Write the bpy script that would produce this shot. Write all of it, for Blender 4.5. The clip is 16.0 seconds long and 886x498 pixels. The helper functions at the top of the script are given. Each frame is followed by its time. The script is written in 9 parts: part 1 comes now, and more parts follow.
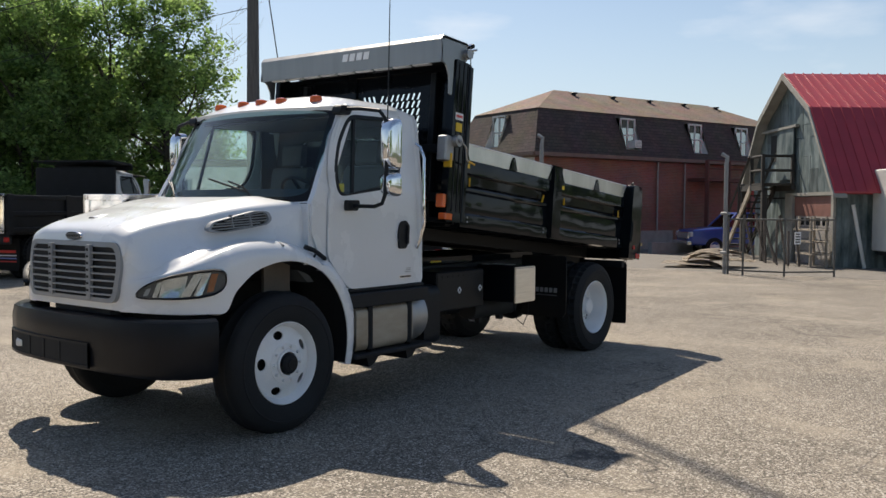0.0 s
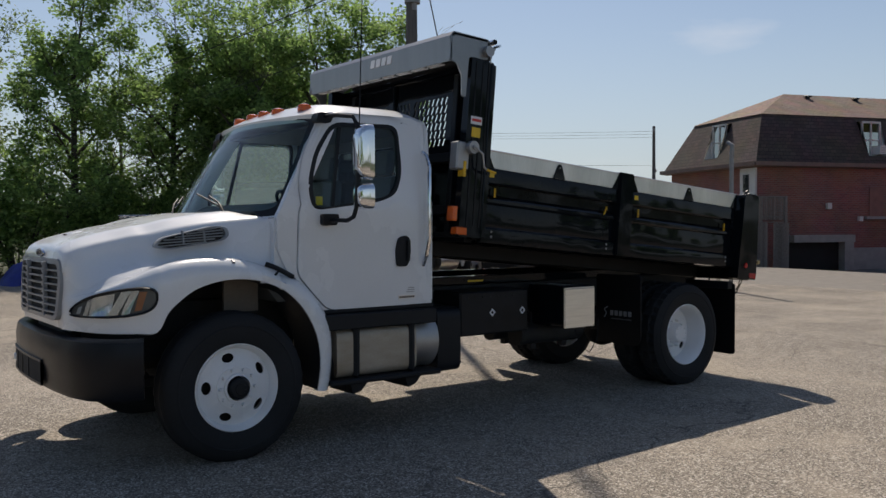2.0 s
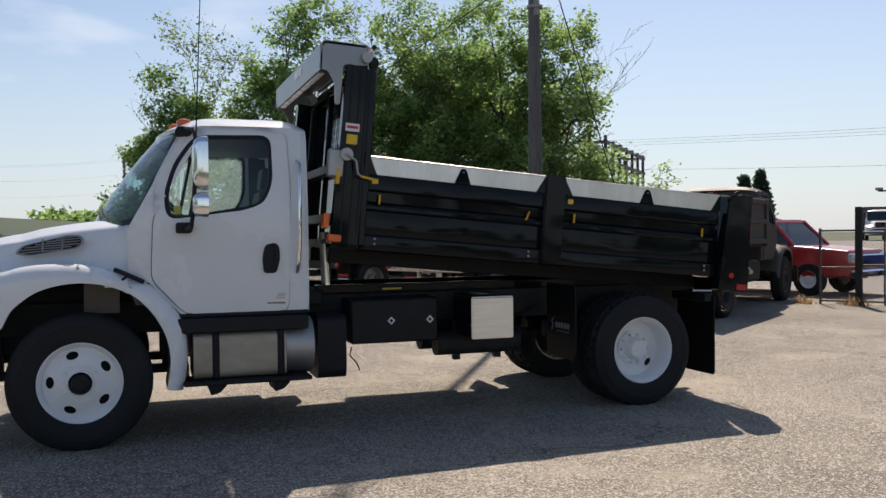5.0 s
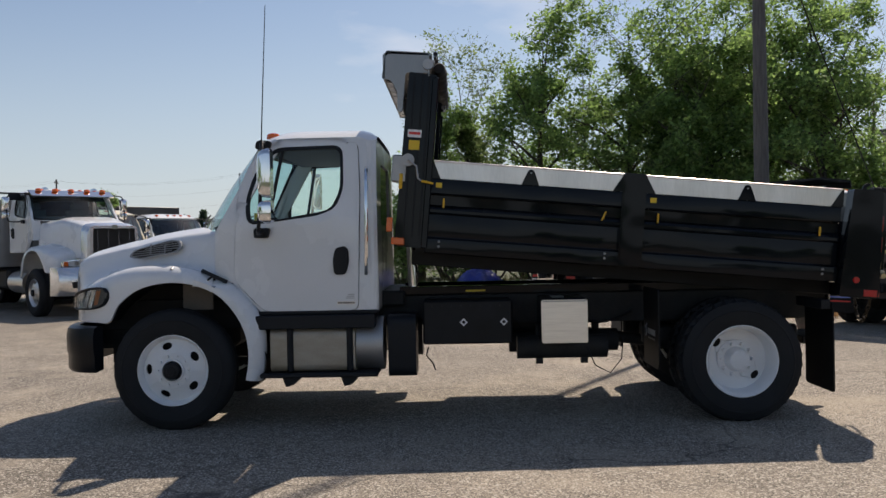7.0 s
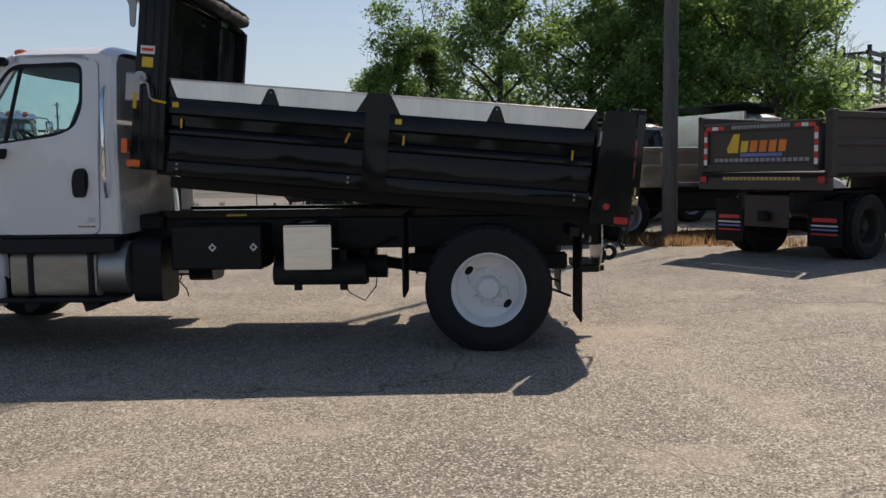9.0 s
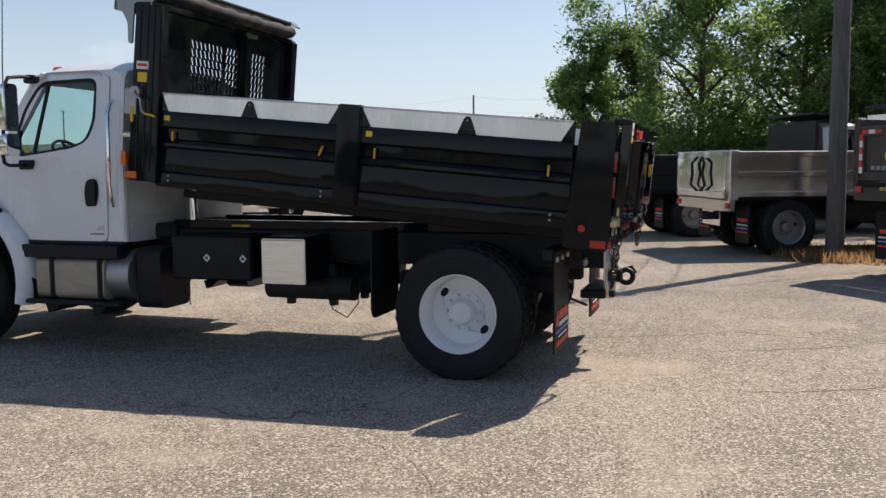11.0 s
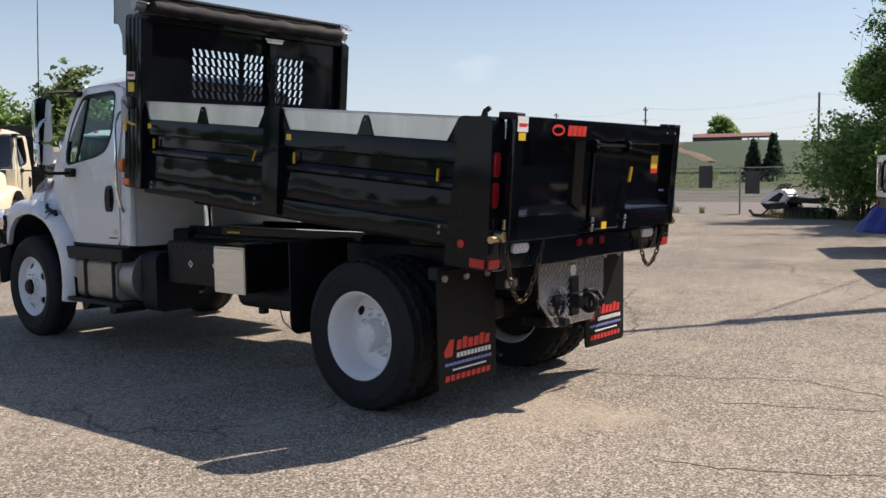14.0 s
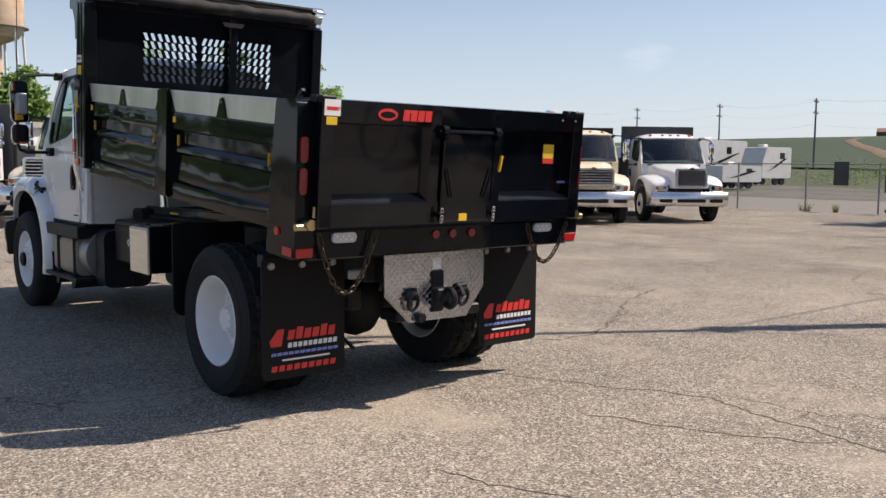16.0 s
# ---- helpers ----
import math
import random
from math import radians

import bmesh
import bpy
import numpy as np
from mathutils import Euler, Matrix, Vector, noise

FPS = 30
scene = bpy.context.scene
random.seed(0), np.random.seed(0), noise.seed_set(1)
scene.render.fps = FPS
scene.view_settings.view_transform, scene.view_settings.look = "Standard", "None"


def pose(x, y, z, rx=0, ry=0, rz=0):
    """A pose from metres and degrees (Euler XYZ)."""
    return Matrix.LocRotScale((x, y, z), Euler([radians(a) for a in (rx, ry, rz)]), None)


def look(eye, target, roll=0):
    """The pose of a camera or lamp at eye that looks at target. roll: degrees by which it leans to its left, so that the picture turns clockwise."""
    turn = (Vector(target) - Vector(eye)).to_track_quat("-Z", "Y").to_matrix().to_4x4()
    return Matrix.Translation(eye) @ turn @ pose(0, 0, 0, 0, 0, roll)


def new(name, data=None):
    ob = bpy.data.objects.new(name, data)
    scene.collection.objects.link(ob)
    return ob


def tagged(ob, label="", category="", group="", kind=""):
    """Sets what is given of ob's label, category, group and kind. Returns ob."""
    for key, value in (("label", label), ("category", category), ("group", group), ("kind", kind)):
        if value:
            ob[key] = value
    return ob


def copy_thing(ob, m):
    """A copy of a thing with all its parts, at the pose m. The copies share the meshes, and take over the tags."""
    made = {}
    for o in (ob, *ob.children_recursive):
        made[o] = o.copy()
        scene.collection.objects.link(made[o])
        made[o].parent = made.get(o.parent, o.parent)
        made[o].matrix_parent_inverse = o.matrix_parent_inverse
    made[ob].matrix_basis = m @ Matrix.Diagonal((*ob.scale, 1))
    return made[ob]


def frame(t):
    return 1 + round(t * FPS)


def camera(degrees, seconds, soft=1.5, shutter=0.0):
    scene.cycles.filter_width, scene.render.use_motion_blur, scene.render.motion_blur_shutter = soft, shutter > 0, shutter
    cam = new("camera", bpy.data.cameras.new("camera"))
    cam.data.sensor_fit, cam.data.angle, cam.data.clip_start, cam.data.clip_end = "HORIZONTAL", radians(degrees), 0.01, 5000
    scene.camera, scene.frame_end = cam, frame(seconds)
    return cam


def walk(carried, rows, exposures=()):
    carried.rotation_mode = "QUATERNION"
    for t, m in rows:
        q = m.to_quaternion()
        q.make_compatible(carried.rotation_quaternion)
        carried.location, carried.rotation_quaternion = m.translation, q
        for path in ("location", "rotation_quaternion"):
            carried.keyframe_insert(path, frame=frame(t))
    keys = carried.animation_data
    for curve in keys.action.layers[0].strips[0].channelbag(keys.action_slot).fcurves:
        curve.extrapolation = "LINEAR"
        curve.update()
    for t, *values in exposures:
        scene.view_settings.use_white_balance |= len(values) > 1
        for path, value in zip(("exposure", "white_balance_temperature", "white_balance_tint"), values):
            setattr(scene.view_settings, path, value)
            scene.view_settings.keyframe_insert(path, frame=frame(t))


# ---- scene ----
cam = camera(53.1, 16.0)
PATH = [
    (0, (0.224, 0.038, 1.648), (-0.972, 1.638, 1.554), 0.4),
    (0.5, (0.474, 0.549, 1.641), (-0.759, 2.121, 1.552), 0.4),
    (1, (0.716, 1.054, 1.64), (-0.579, 2.576, 1.572), 0.4),
    (1.5, (0.929, 1.526, 1.626), (-0.52, 2.904, 1.565), 0.4),
    (2, (1.165, 2.003, 1.618), (-0.435, 3.201, 1.563), -0.2),
    (2.5, (1.445, 2.462, 1.597), (-0.253, 3.517, 1.529), -0.2),
    (3, (1.715, 2.956, 1.604), (-0.045, 3.906, 1.56), -1.0),
    (3.5, (2.016, 3.422, 1.606), (0.213, 4.288, 1.572), -1.4),
    (4, (2.24, 3.883, 1.596), (0.408, 4.685, 1.558), -1.3),
    (4.2, (2.314, 4.094, 1.593), (0.472, 4.873, 1.56), -1.3),
    (6.3, (2.951, 6.162, 1.555), (0.966, 6.401, 1.503), -0.4),
    (6.5, (2.982, 6.372, 1.554), (0.987, 6.513, 1.505), -0.8),
    (7, (2.951, 6.915, 1.549), (0.952, 6.887, 1.534), -1.1),
    (7.5, (2.863, 7.482, 1.528), (0.864, 7.451, 1.552), -1.1),
    (8, (2.787, 8.052, 1.499), (0.788, 8.075, 1.484), -1.0),
    (8.5, (2.711, 8.622, 1.487), (0.713, 8.638, 1.39), -1.1),
    (8.7, (2.683, 8.847, 1.486), (0.688, 8.832, 1.348), -0.9),
    (10.8, (1.935, 11.056, 1.605), (0.018, 10.521, 1.414), -0.3),
    (11, (1.816, 11.232, 1.611), (-0.079, 10.619, 1.427), -0.4),
    (11.5, (1.435, 11.621, 1.622), (-0.39, 10.817, 1.476), -0.5),
    (12, (1.066, 12.02, 1.626), (-0.675, 11.043, 1.514), -0.4),
    (12.5, (0.692, 12.37, 1.621), (-0.974, 11.266, 1.552), -0.7),
    (13, (0.338, 12.773, 1.607), (-1.265, 11.578, 1.539), -0.8),
    (13.5, (-0.01, 13.16, 1.588), (-1.589, 11.936, 1.487), -1.0),
    (14, (-0.356, 13.564, 1.571), (-1.877, 12.275, 1.408), -0.8),
    (14.5, (-0.769, 13.905, 1.569), (-2.29, 12.616, 1.409), -0.4),
    (15, (-1.169, 14.241, 1.561), (-2.602, 12.855, 1.406), 0.4),
    (15.5, (-1.552, 14.545, 1.556), (-2.896, 13.074, 1.383), 0.4),
    (16, (-1.96, 14.802, 1.549), (-3.221, 13.26, 1.363), 0.5),
]
walk(cam, [(t, look(eye, target, roll)) for t, eye, target, roll in PATH],
     exposures=[(0.0, 0.29, 6800, 10), (0.9, 0.27, 6850, 10), (1.5, 0.01, 6800, 11), (2.0, -0.17, 6650, 12), (2.5, 0.1, 6700, 12), (3.0, 0.17, 6700, 13), (3.5, 0.21, 6700, 13), (4.2, 0.21, 6700, 13),
                (6.5, 0.43, 6950, 14), (7.0, 0.07, 6850, 14), (7.5, -0.30, 6850, 14), (8.0, -0.09, 6800, 14), (8.5, -0.01, 6850, 14), (11.0, 0.38, 6800, 14), (12.5, 0.34, 6850, 15), (15.0, 0.43, 6750, 15), (16.0, 0.37, 6750, 16)])

# ---- light and sky ----
SUN_DIR = Vector((-1.36, 0.80, 1.91)).normalized()
sun_data = bpy.data.lights.new("sun", "SUN")
sun_data.energy, sun_data.angle, sun_data.color = 5.0, radians(0.53), (1.0, 0.91, 0.79)
sun_ob = new("sun", sun_data)
sun_ob.matrix_world = look(SUN_DIR * 60, (0, 0, 0))

world = bpy.data.worlds.new("sky")
scene.world = world
world.use_nodes = True
wn, wl = world.node_tree.nodes, world.node_tree.links
wn.clear()
w_out, w_bg = wn.new("ShaderNodeOutputWorld"), wn.new("ShaderNodeBackground")
sky = wn.new("ShaderNodeTexSky")
sky.sky_type, sky.sun_disc = "NISHITA", False
sky.sun_elevation = math.asin(SUN_DIR.z)
sky.sun_rotation = math.atan2(SUN_DIR.x, SUN_DIR.y)
sky.air_density, sky.dust_density, sky.ozone_density = 1.0, 0.6, 1.6
w_tc, w_map = wn.new("ShaderNodeTexCoord"), wn.new("ShaderNodeMapping")
w_map.inputs["Scale"].default_value = (1.0, 1.0, 3.2)
w_noise, w_ramp, w_mix = wn.new("ShaderNodeTexNoise"), wn.new("ShaderNodeValToRGB"), wn.new("ShaderNodeMixRGB")
w_noise.inputs["Scale"].default_value, w_noise.inputs["Detail"].default_value = 3.6, 7
w_ramp.color_ramp.elements[0].position, w_ramp.color_ramp.elements[1].position = 0.60, 0.80
w_ramp.color_ramp.elements[0].color, w_ramp.color_ramp.elements[1].color = (0, 0, 0, 1), (0.55, 0.55, 0.55, 1)
w_mix.inputs["Color2"].default_value = (9.0, 9.2, 9.6, 1)
wl.new(w_tc.outputs["Generated"], w_map.inputs["Vector"])
wl.new(w_map.outputs["Vector"], w_noise.inputs["Vector"])
wl.new(w_noise.outputs["Fac"], w_ramp.inputs["Fac"])
wl.new(w_ramp.outputs["Color"], w_mix.inputs["Fac"])
w_sep, w_band, w_haze = wn.new("ShaderNodeSeparateXYZ"), wn.new("ShaderNodeMapRange"), wn.new("ShaderNodeMixRGB")
w_band.interpolation_type = "SMOOTHSTEP"
w_band.inputs["From Min"].default_value, w_band.inputs["From Max"].default_value = -0.05, 0.32
w_band.inputs["To Min"].default_value, w_band.inputs["To Max"].default_value = 0.75, 0.0
w_haze.inputs["Color2"].default_value = (5.2, 6.2, 7.3, 1)
wl.new(w_tc.outputs["Generated"], w_sep.inputs["Vector"])
wl.new(w_sep.outputs["Z"], w_band.inputs["Value"])
wl.new(w_band.outputs["Result"], w_haze.inputs["Fac"])
wl.new(sky.outputs["Color"], w_haze.inputs["Color1"])
wl.new(w_haze.outputs["Color"], w_mix.inputs["Color1"])
wl.new(w_mix.outputs["Color"], w_bg.inputs["Color"])
wl.new(w_bg.outputs["Background"], w_out.inputs["Surface"])
w_bg.inputs["Strength"].default_value = 0.096


# ---- materials ----
def mat(name, col, rough=0.5, metal=0.0, var=0.12, scale=3.0, bump=0.0, bscale=60.0, coat=0.0, rvar=0.1, col2=None,
        stretch=(1, 1, 1), spread=0.0, spec=0.5):
    """A paint, metal, rubber, wood or stone: colour and roughness vary at two scales, with a fine relief."""
    m = bpy.data.materials.new(name)
    m.use_nodes = True
    n, l = m.node_tree.nodes, m.node_tree.links
    b = n["Principled BSDF"]
    tc, mp = n.new("ShaderNodeTexCoord"), n.new("ShaderNodeMapping")
    mp.inputs["Scale"].default_value = stretch
    l.new(tc.outputs["Object"], mp.inputs["Vector"])
    big, fine = n.new("ShaderNodeTexNoise"), n.new("ShaderNodeTexNoise")
    big.inputs["Scale"].default_value, big.inputs["Detail"].default_value = scale, 5
    fine.inputs["Scale"].default_value, fine.inputs["Detail"].default_value = bscale, 4
    l.new(mp.outputs["Vector"], big.inputs["Vector"])
    l.new(mp.outputs["Vector"], fine.inputs["Vector"])
    add = n.new("ShaderNodeMath")
    add.operation = "MULTIPLY_ADD"
    add.inputs[1].default_value = 0.35
    l.new(fine.outputs["Fac"], add.inputs[0])
    l.new(big.outputs["Fac"], add.inputs[2])
    ramp = n.new("ShaderNodeValToRGB")
    c2 = col2 if col2 else [min(1, c * (1 + var)) for c in col]
    c1 = col if col2 else [c * (1 - var) for c in col]
    ramp.color_ramp.elements[0].position, ramp.color_ramp.elements[1].position = 0.45, 0.9
    ramp.color_ramp.elements[0].color, ramp.color_ramp.elements[1].color = (*c1, 1), (*c2, 1)
    l.new(add.outputs[0], ramp.inputs["Fac"])
    out = ramp.outputs["Color"]
    if spread:
        info, hsv = n.new("ShaderNodeObjectInfo"), n.new("ShaderNodeHueSaturation")
        rng = n.new("ShaderNodeMapRange")
        rng.inputs["To Min"].default_value, rng.inputs["To Max"].default_value = 1 - spread, 1 + spread
        l.new(info.outputs["Random"], rng.inputs["Value"])
        l.new(rng.outputs["Result"], hsv.inputs["Value"])
        l.new(out, hsv.inputs["Color"])
        out = hsv.outputs["Color"]
    l.new(out, b.inputs["Base Color"])
    rr = n.new("ShaderNodeMapRange")
    rr.inputs["To Min"].default_value, rr.inputs["To Max"].default_value = max(0.02, rough * (1 - rvar * 2)), min(1, rough * (1 + rvar * 2))
    l.new(big.outputs["Fac"], rr.inputs["Value"])
    l.new(rr.outputs["Result"], b.inputs["Roughness"])
    b.inputs["Metallic"].default_value = metal
    b.inputs["Coat Weight"].default_value, b.inputs["Coat Roughness"].default_value = coat, 0.06
    if bump:
        bp = n.new("ShaderNodeBump")
        bp.inputs["Strength"].default_value, bp.inputs["Distance"].default_value = 1.0, bump
        l.new(fine.outputs["Fac"], bp.inputs["Height"])
        l.new(bp.outputs["Normal"], b.inputs["Normal"])
    b.inputs["Specular IOR Level"].default_value = spec
    return m


def wavy(m, scale, height):
    """Adds a slow dent-like waviness to a glossy sheet."""
    n, l = m.node_tree.nodes, m.node_tree.links
    b = n["Principled BSDF"]
    no, bp, tc = n.new("ShaderNodeTexNoise"), n.new("ShaderNodeBump"), n.new("ShaderNodeTexCoord")
    no.inputs["Scale"].default_value, no.inputs["Detail"].default_value = scale, 1
    bp.inputs["Strength"].default_value, bp.inputs["Distance"].default_value = 1.0, height
    l.new(tc.outputs["Object"], no.inputs["Vector"])
    l.new(no.outputs["Fac"], bp.inputs["Height"])
    l.new(bp.outputs["Normal"], b.inputs["Normal"])
    return m


def glass_mat(name, tint, gloss=0.04, base=0.05):
    m = bpy.data.materials.new(name)
    m.use_nodes = True
    n, l = m.node_tree.nodes, m.node_tree.links
    n.clear()
    out, mix = n.new("ShaderNodeOutputMaterial"), n.new("ShaderNodeMixShader")
    tr, gl, fr = n.new("ShaderNodeBsdfTransparent"), n.new("ShaderNodeBsdfGlossy"), n.new("ShaderNodeLayerWeight")
    pw, ad = n.new("ShaderNodeMath"), n.new("ShaderNodeMath")
    pw.operation, ad.operation = "POWER", "MULTIPLY_ADD"
    pw.inputs[1].default_value, ad.inputs[1].default_value, ad.inputs[2].default_value = 5.0, 0.9, base
    tr.inputs["Color"].default_value = (*tint, 1)
    gl.inputs["Roughness"].default_value = gloss
    l.new(fr.outputs["Facing"], pw.inputs[0])
    l.new(pw.outputs[0], ad.inputs[0])
    l.new(ad.outputs[0], mix.inputs["Fac"])
    l.new(tr.outputs["BSDF"], mix.inputs[1])
    l.new(gl.outputs["BSDF"], mix.inputs[2])
    l.new(mix.outputs["Shader"], out.inputs["Surface"])
    return m


def veiled_glass(name, tint, veil):
    """Clear glass under an added pale film that scatters the sun to brighten the pane."""
    m = glass_mat(name, tint)
    n, l = m.node_tree.nodes, m.node_tree.links
    out = n["Material Output"]
    src = out.inputs["Surface"].links[0].from_socket
    mix, film, no = n.new("ShaderNodeMixShader"), n.new("ShaderNodeBsdfTranslucent"), n.new("ShaderNodeTexNoise")
    rng = n.new("ShaderNodeMapRange")
    no.inputs["Scale"].default_value, no.inputs["Detail"].default_value = 2.5, 5
    rng.inputs["To Min"].default_value, rng.inputs["To Max"].default_value = veil * 0.8, veil * 1.2
    film.inputs["Color"].default_value = (0.78, 0.85, 0.84, 1)
    l.new(no.outputs["Fac"], rng.inputs["Value"])
    l.new(rng.outputs["Result"], mix.inputs["Fac"])
    l.new(src, mix.inputs[1])
    l.new(film.outputs["BSDF"], mix.inputs[2])
    l.new(mix.outputs["Shader"], out.inputs["Surface"])
    return m


WHITE = mat("white_paint", (0.74, 0.76, 0.78), 0.28, var=0.04, coat=0.6, scale=1.5)
WHITE_OLD = mat("aged_white_paint", (0.62, 0.62, 0.6), 0.4, var=0.08, coat=0.2)
CREAM = mat("cream_paint", (0.72, 0.66, 0.5), 0.32, var=0.05, coat=0.4)
BLACK = wavy(mat("black_gloss_paint", (0.0055, 0.0072, 0.0098), 0.07, var=0.3, scale=2, spec=0.2), 1.9, 0.018)
BLACK_GATE = wavy(mat("deep_black_gloss_paint", (0.003, 0.0042, 0.0065), 0.06, var=0.3, scale=2, spec=0.36), 2.0, 0.005)
BLACK_SATIN = mat("black_satin_steel", (0.0105, 0.012, 0.0145), 0.42, spec=0.2, var=0.3, scale=4, bump=0.0006, bscale=120)
BLACK_DUSTY = mat("dusty_black_chassis", (0.016, 0.0175, 0.02), 0.62, spec=0.22, var=0.4, scale=6, col2=(0.034, 0.034, 0.033))
PLASTIC = mat("black_plastic", (0.0095, 0.0115, 0.015), 0.5, spec=0.25, var=0.2, bump=0.0008, bscale=300)
BUMPER = mat("black_painted_bumper", (0.008, 0.0098, 0.0135), 0.3, spec=0.2, var=0.2, bump=0.0004, bscale=200)
RUBBER = mat("tyre_rubber", (0.019, 0.0205, 0.0225), 0.75, spec=0.2, var=0.25, bump=0.001, bscale=90)
FLAP = mat("rubber_flap", (0.0075, 0.0078, 0.0085), 0.6, spec=0.2, var=0.2, bump=0.0006, bscale=150)
RIM = mat("white_wheel_paint", (0.78, 0.79, 0.8), 0.4, var=0.05, bump=0.0004, bscale=80)
CHROME_SOFT = mat("hazy_chrome", (0.8, 0.8, 0.81), 0.24, 0.85, var=0.08)
CHROME = mat("chrome", (0.82, 0.82, 0.83), 0.06, 1.0, var=0.03)
STEEL = wavy(mat("stainless_steel", (0.74, 0.71, 0.675), 0.33, 1.0, var=0.14, scale=3, stretch=(1, 1.6, 0.25)), 3.0, 0.004)
# darker copy of the stainless steel, with the cab shield's shade in its colour
STEEL_SHADED = wavy(mat("dull_stainless_steel", (0.3, 0.3, 0.3), 0.38, 0.9, var=0.08, scale=2, stretch=(6, 1, 0.3)), 3.0, 0.003)
ALU = mat("brushed_aluminium", (0.78, 0.75, 0.7), 0.36, 1.0, var=0.08, stretch=(1, 1, 12), scale=5)
ALU_DULL = mat("dull_aluminium_sheet", (0.42, 0.42, 0.42), 0.5, 0.9, var=0.1, scale=4)
BOX_GREY = mat("dark_grey_box_paint", (0.045, 0.047, 0.05), 0.5, var=0.2, scale=2)
POLISHED = wavy(mat("mirror_polished_steel", (0.86, 0.85, 0.84), 0.09, 1.0, var=0.05), 1.6, 0.012)
STEEL_SIDE = wavy(mat("polished_steel_bed_side", (0.66, 0.64, 0.61), 0.2, 1.0, var=0.12, stretch=(1, 0.4, 3)), 1.4, 0.01)
GALV_OLD = mat("old_dark_galvanised_steel", (0.13, 0.125, 0.115), 0.7, 0.4, var=0.25, scale=8)
GALV = mat("galvanised_steel", (0.3, 0.3, 0.3), 0.6, 0.6, var=0.15, scale=8)
LAMP_BOWL = mat("lamp_bowl", (0.78, 0.8, 0.82), 0.16, 0.85, var=0.12, scale=20)
TAIL_RED = mat("dark_red_lens", (0.2, 0.006, 0.009), 0.18, var=0.15, coat=0.4)
AMBER_DIM = mat("amber_reflector", (0.5, 0.17, 0.06), 0.3, var=0.15, scale=20)
LAMP_GREY = mat("frosted_lamp", (0.55, 0.56, 0.57), 0.25, var=0.1, coat=0.5)
LAMP_DARK = mat("smoked_lamp_housing", (0.12, 0.125, 0.13), 0.3, var=0.2)
CRACK = mat("crack_soil", (0.06, 0.052, 0.044), 0.95, var=0.3, scale=20, col2=(0.13, 0.11, 0.085))
BADGE_GREY = mat("badge_grey", (0.16, 0.17, 0.18), 0.3, 0.6, var=0.1)
GREY_PLASTIC = mat("grey_plastic", (0.27, 0.28, 0.29), 0.4, var=0.06, coat=0.2)
# near-black that puts the shade of openings and hollows into the colour
DARK = mat("dark_void", (0.012, 0.012, 0.012), 0.8, var=0.2)
INTERIOR = mat("dark_grey_trim", (0.085, 0.092, 0.098), 0.7, var=0.2, bump=0.001, bscale=200)
GLASS = glass_mat("window_glass", (0.72, 0.87, 0.85))
# the film puts the windscreen's hazy sky reflection into the glass
GLASS_SCREEN = veiled_glass("windscreen_glass", (0.6, 0.78, 0.8), 0.025)
# clear pane: the film stands in for the bright view through it
GLASS_VEILED = veiled_glass("dusty_window_glass", (0.75, 0.88, 0.86), 0.2)
GLASS_DARK = glass_mat("dark_window_glass", (0.16, 0.18, 0.18))
LENS_CLEAR = glass_mat("clear_lens", (0.72, 0.76, 0.78), 0.02, 0.035)
ORANGE = mat("orange_lens", (0.75, 0.13, 0.015), 0.2, var=0.1, coat=0.5)
RED = mat("red_lens", (0.4, 0.01, 0.01), 0.25, var=0.15, coat=0.2)
RED_PRINT = mat("red_print", (0.62, 0.035, 0.03), 0.45, var=0.06)
YELLOW = mat("yellow_decal", (0.75, 0.5, 0.03), 0.5, var=0.08)
YELLOW_HANDLE = mat("yellow_painted_steel", (0.72, 0.42, 0.02), 0.45, var=0.1)
WHITE_PRINT = mat("white_print", (0.75, 0.75, 0.76), 0.5, var=0.04)
BLUE_PRINT = mat("blue_print", (0.2, 0.25, 0.6), 0.5, var=0.06)
FLAME = mat("orange_print", (0.75, 0.22, 0.02), 0.45, var=0.15)
STRAWY = mat("pale_yellow_print", (0.5, 0.4, 0.15), 0.5, var=0.1)
TANK = mat("stained_cream_paint", (0.5, 0.3, 0.18), 0.6, var=0.2, col2=(0.68, 0.55, 0.42), scale=0.5)
SHED_ROOF = mat("rusty_red_sheet", (0.22, 0.1, 0.08), 0.6, var=0.2)
BRASS = mat("brass", (0.42, 0.34, 0.2), 0.3, 1.0, var=0.1)
RUSTY = mat("chain_steel", (0.06, 0.048, 0.036), 0.5, 0.8, var=0.4, scale=30)
MESH_TARP = mat("black_mesh_tarp", (0.011, 0.011, 0.0125), 0.8, var=0.25, bump=0.004, bscale=14)
ARMY = mat("olive_drab_paint", (0.028, 0.036, 0.027), 0.6, var=0.2, scale=1.1, col2=(0.075, 0.048, 0.042))
ARMY_RIM = mat("dark_olive_wheel_paint", (0.022, 0.024, 0.02), 0.6, var=0.2)
BLUE_PAINT = mat("blue_car_paint", (0.02, 0.06, 0.3), 0.3, var=0.1, coat=0.6)
RED_PAINT = mat("red_car_paint", (0.4, 0.02, 0.02), 0.3, var=0.1, coat=0.6)
TARP_BLUE = mat("blue_tarpaulin", (0.008, 0.02, 0.2), 0.45, var=0.2, bump=0.02, bscale=6)
WOOD_POLE = mat("weathered_pole_wood", (0.08, 0.075, 0.072), 0.85, var=0.2, col2=(0.15, 0.142, 0.135), stretch=(6, 6, 0.6), scale=4, bump=0.004, bscale=30)
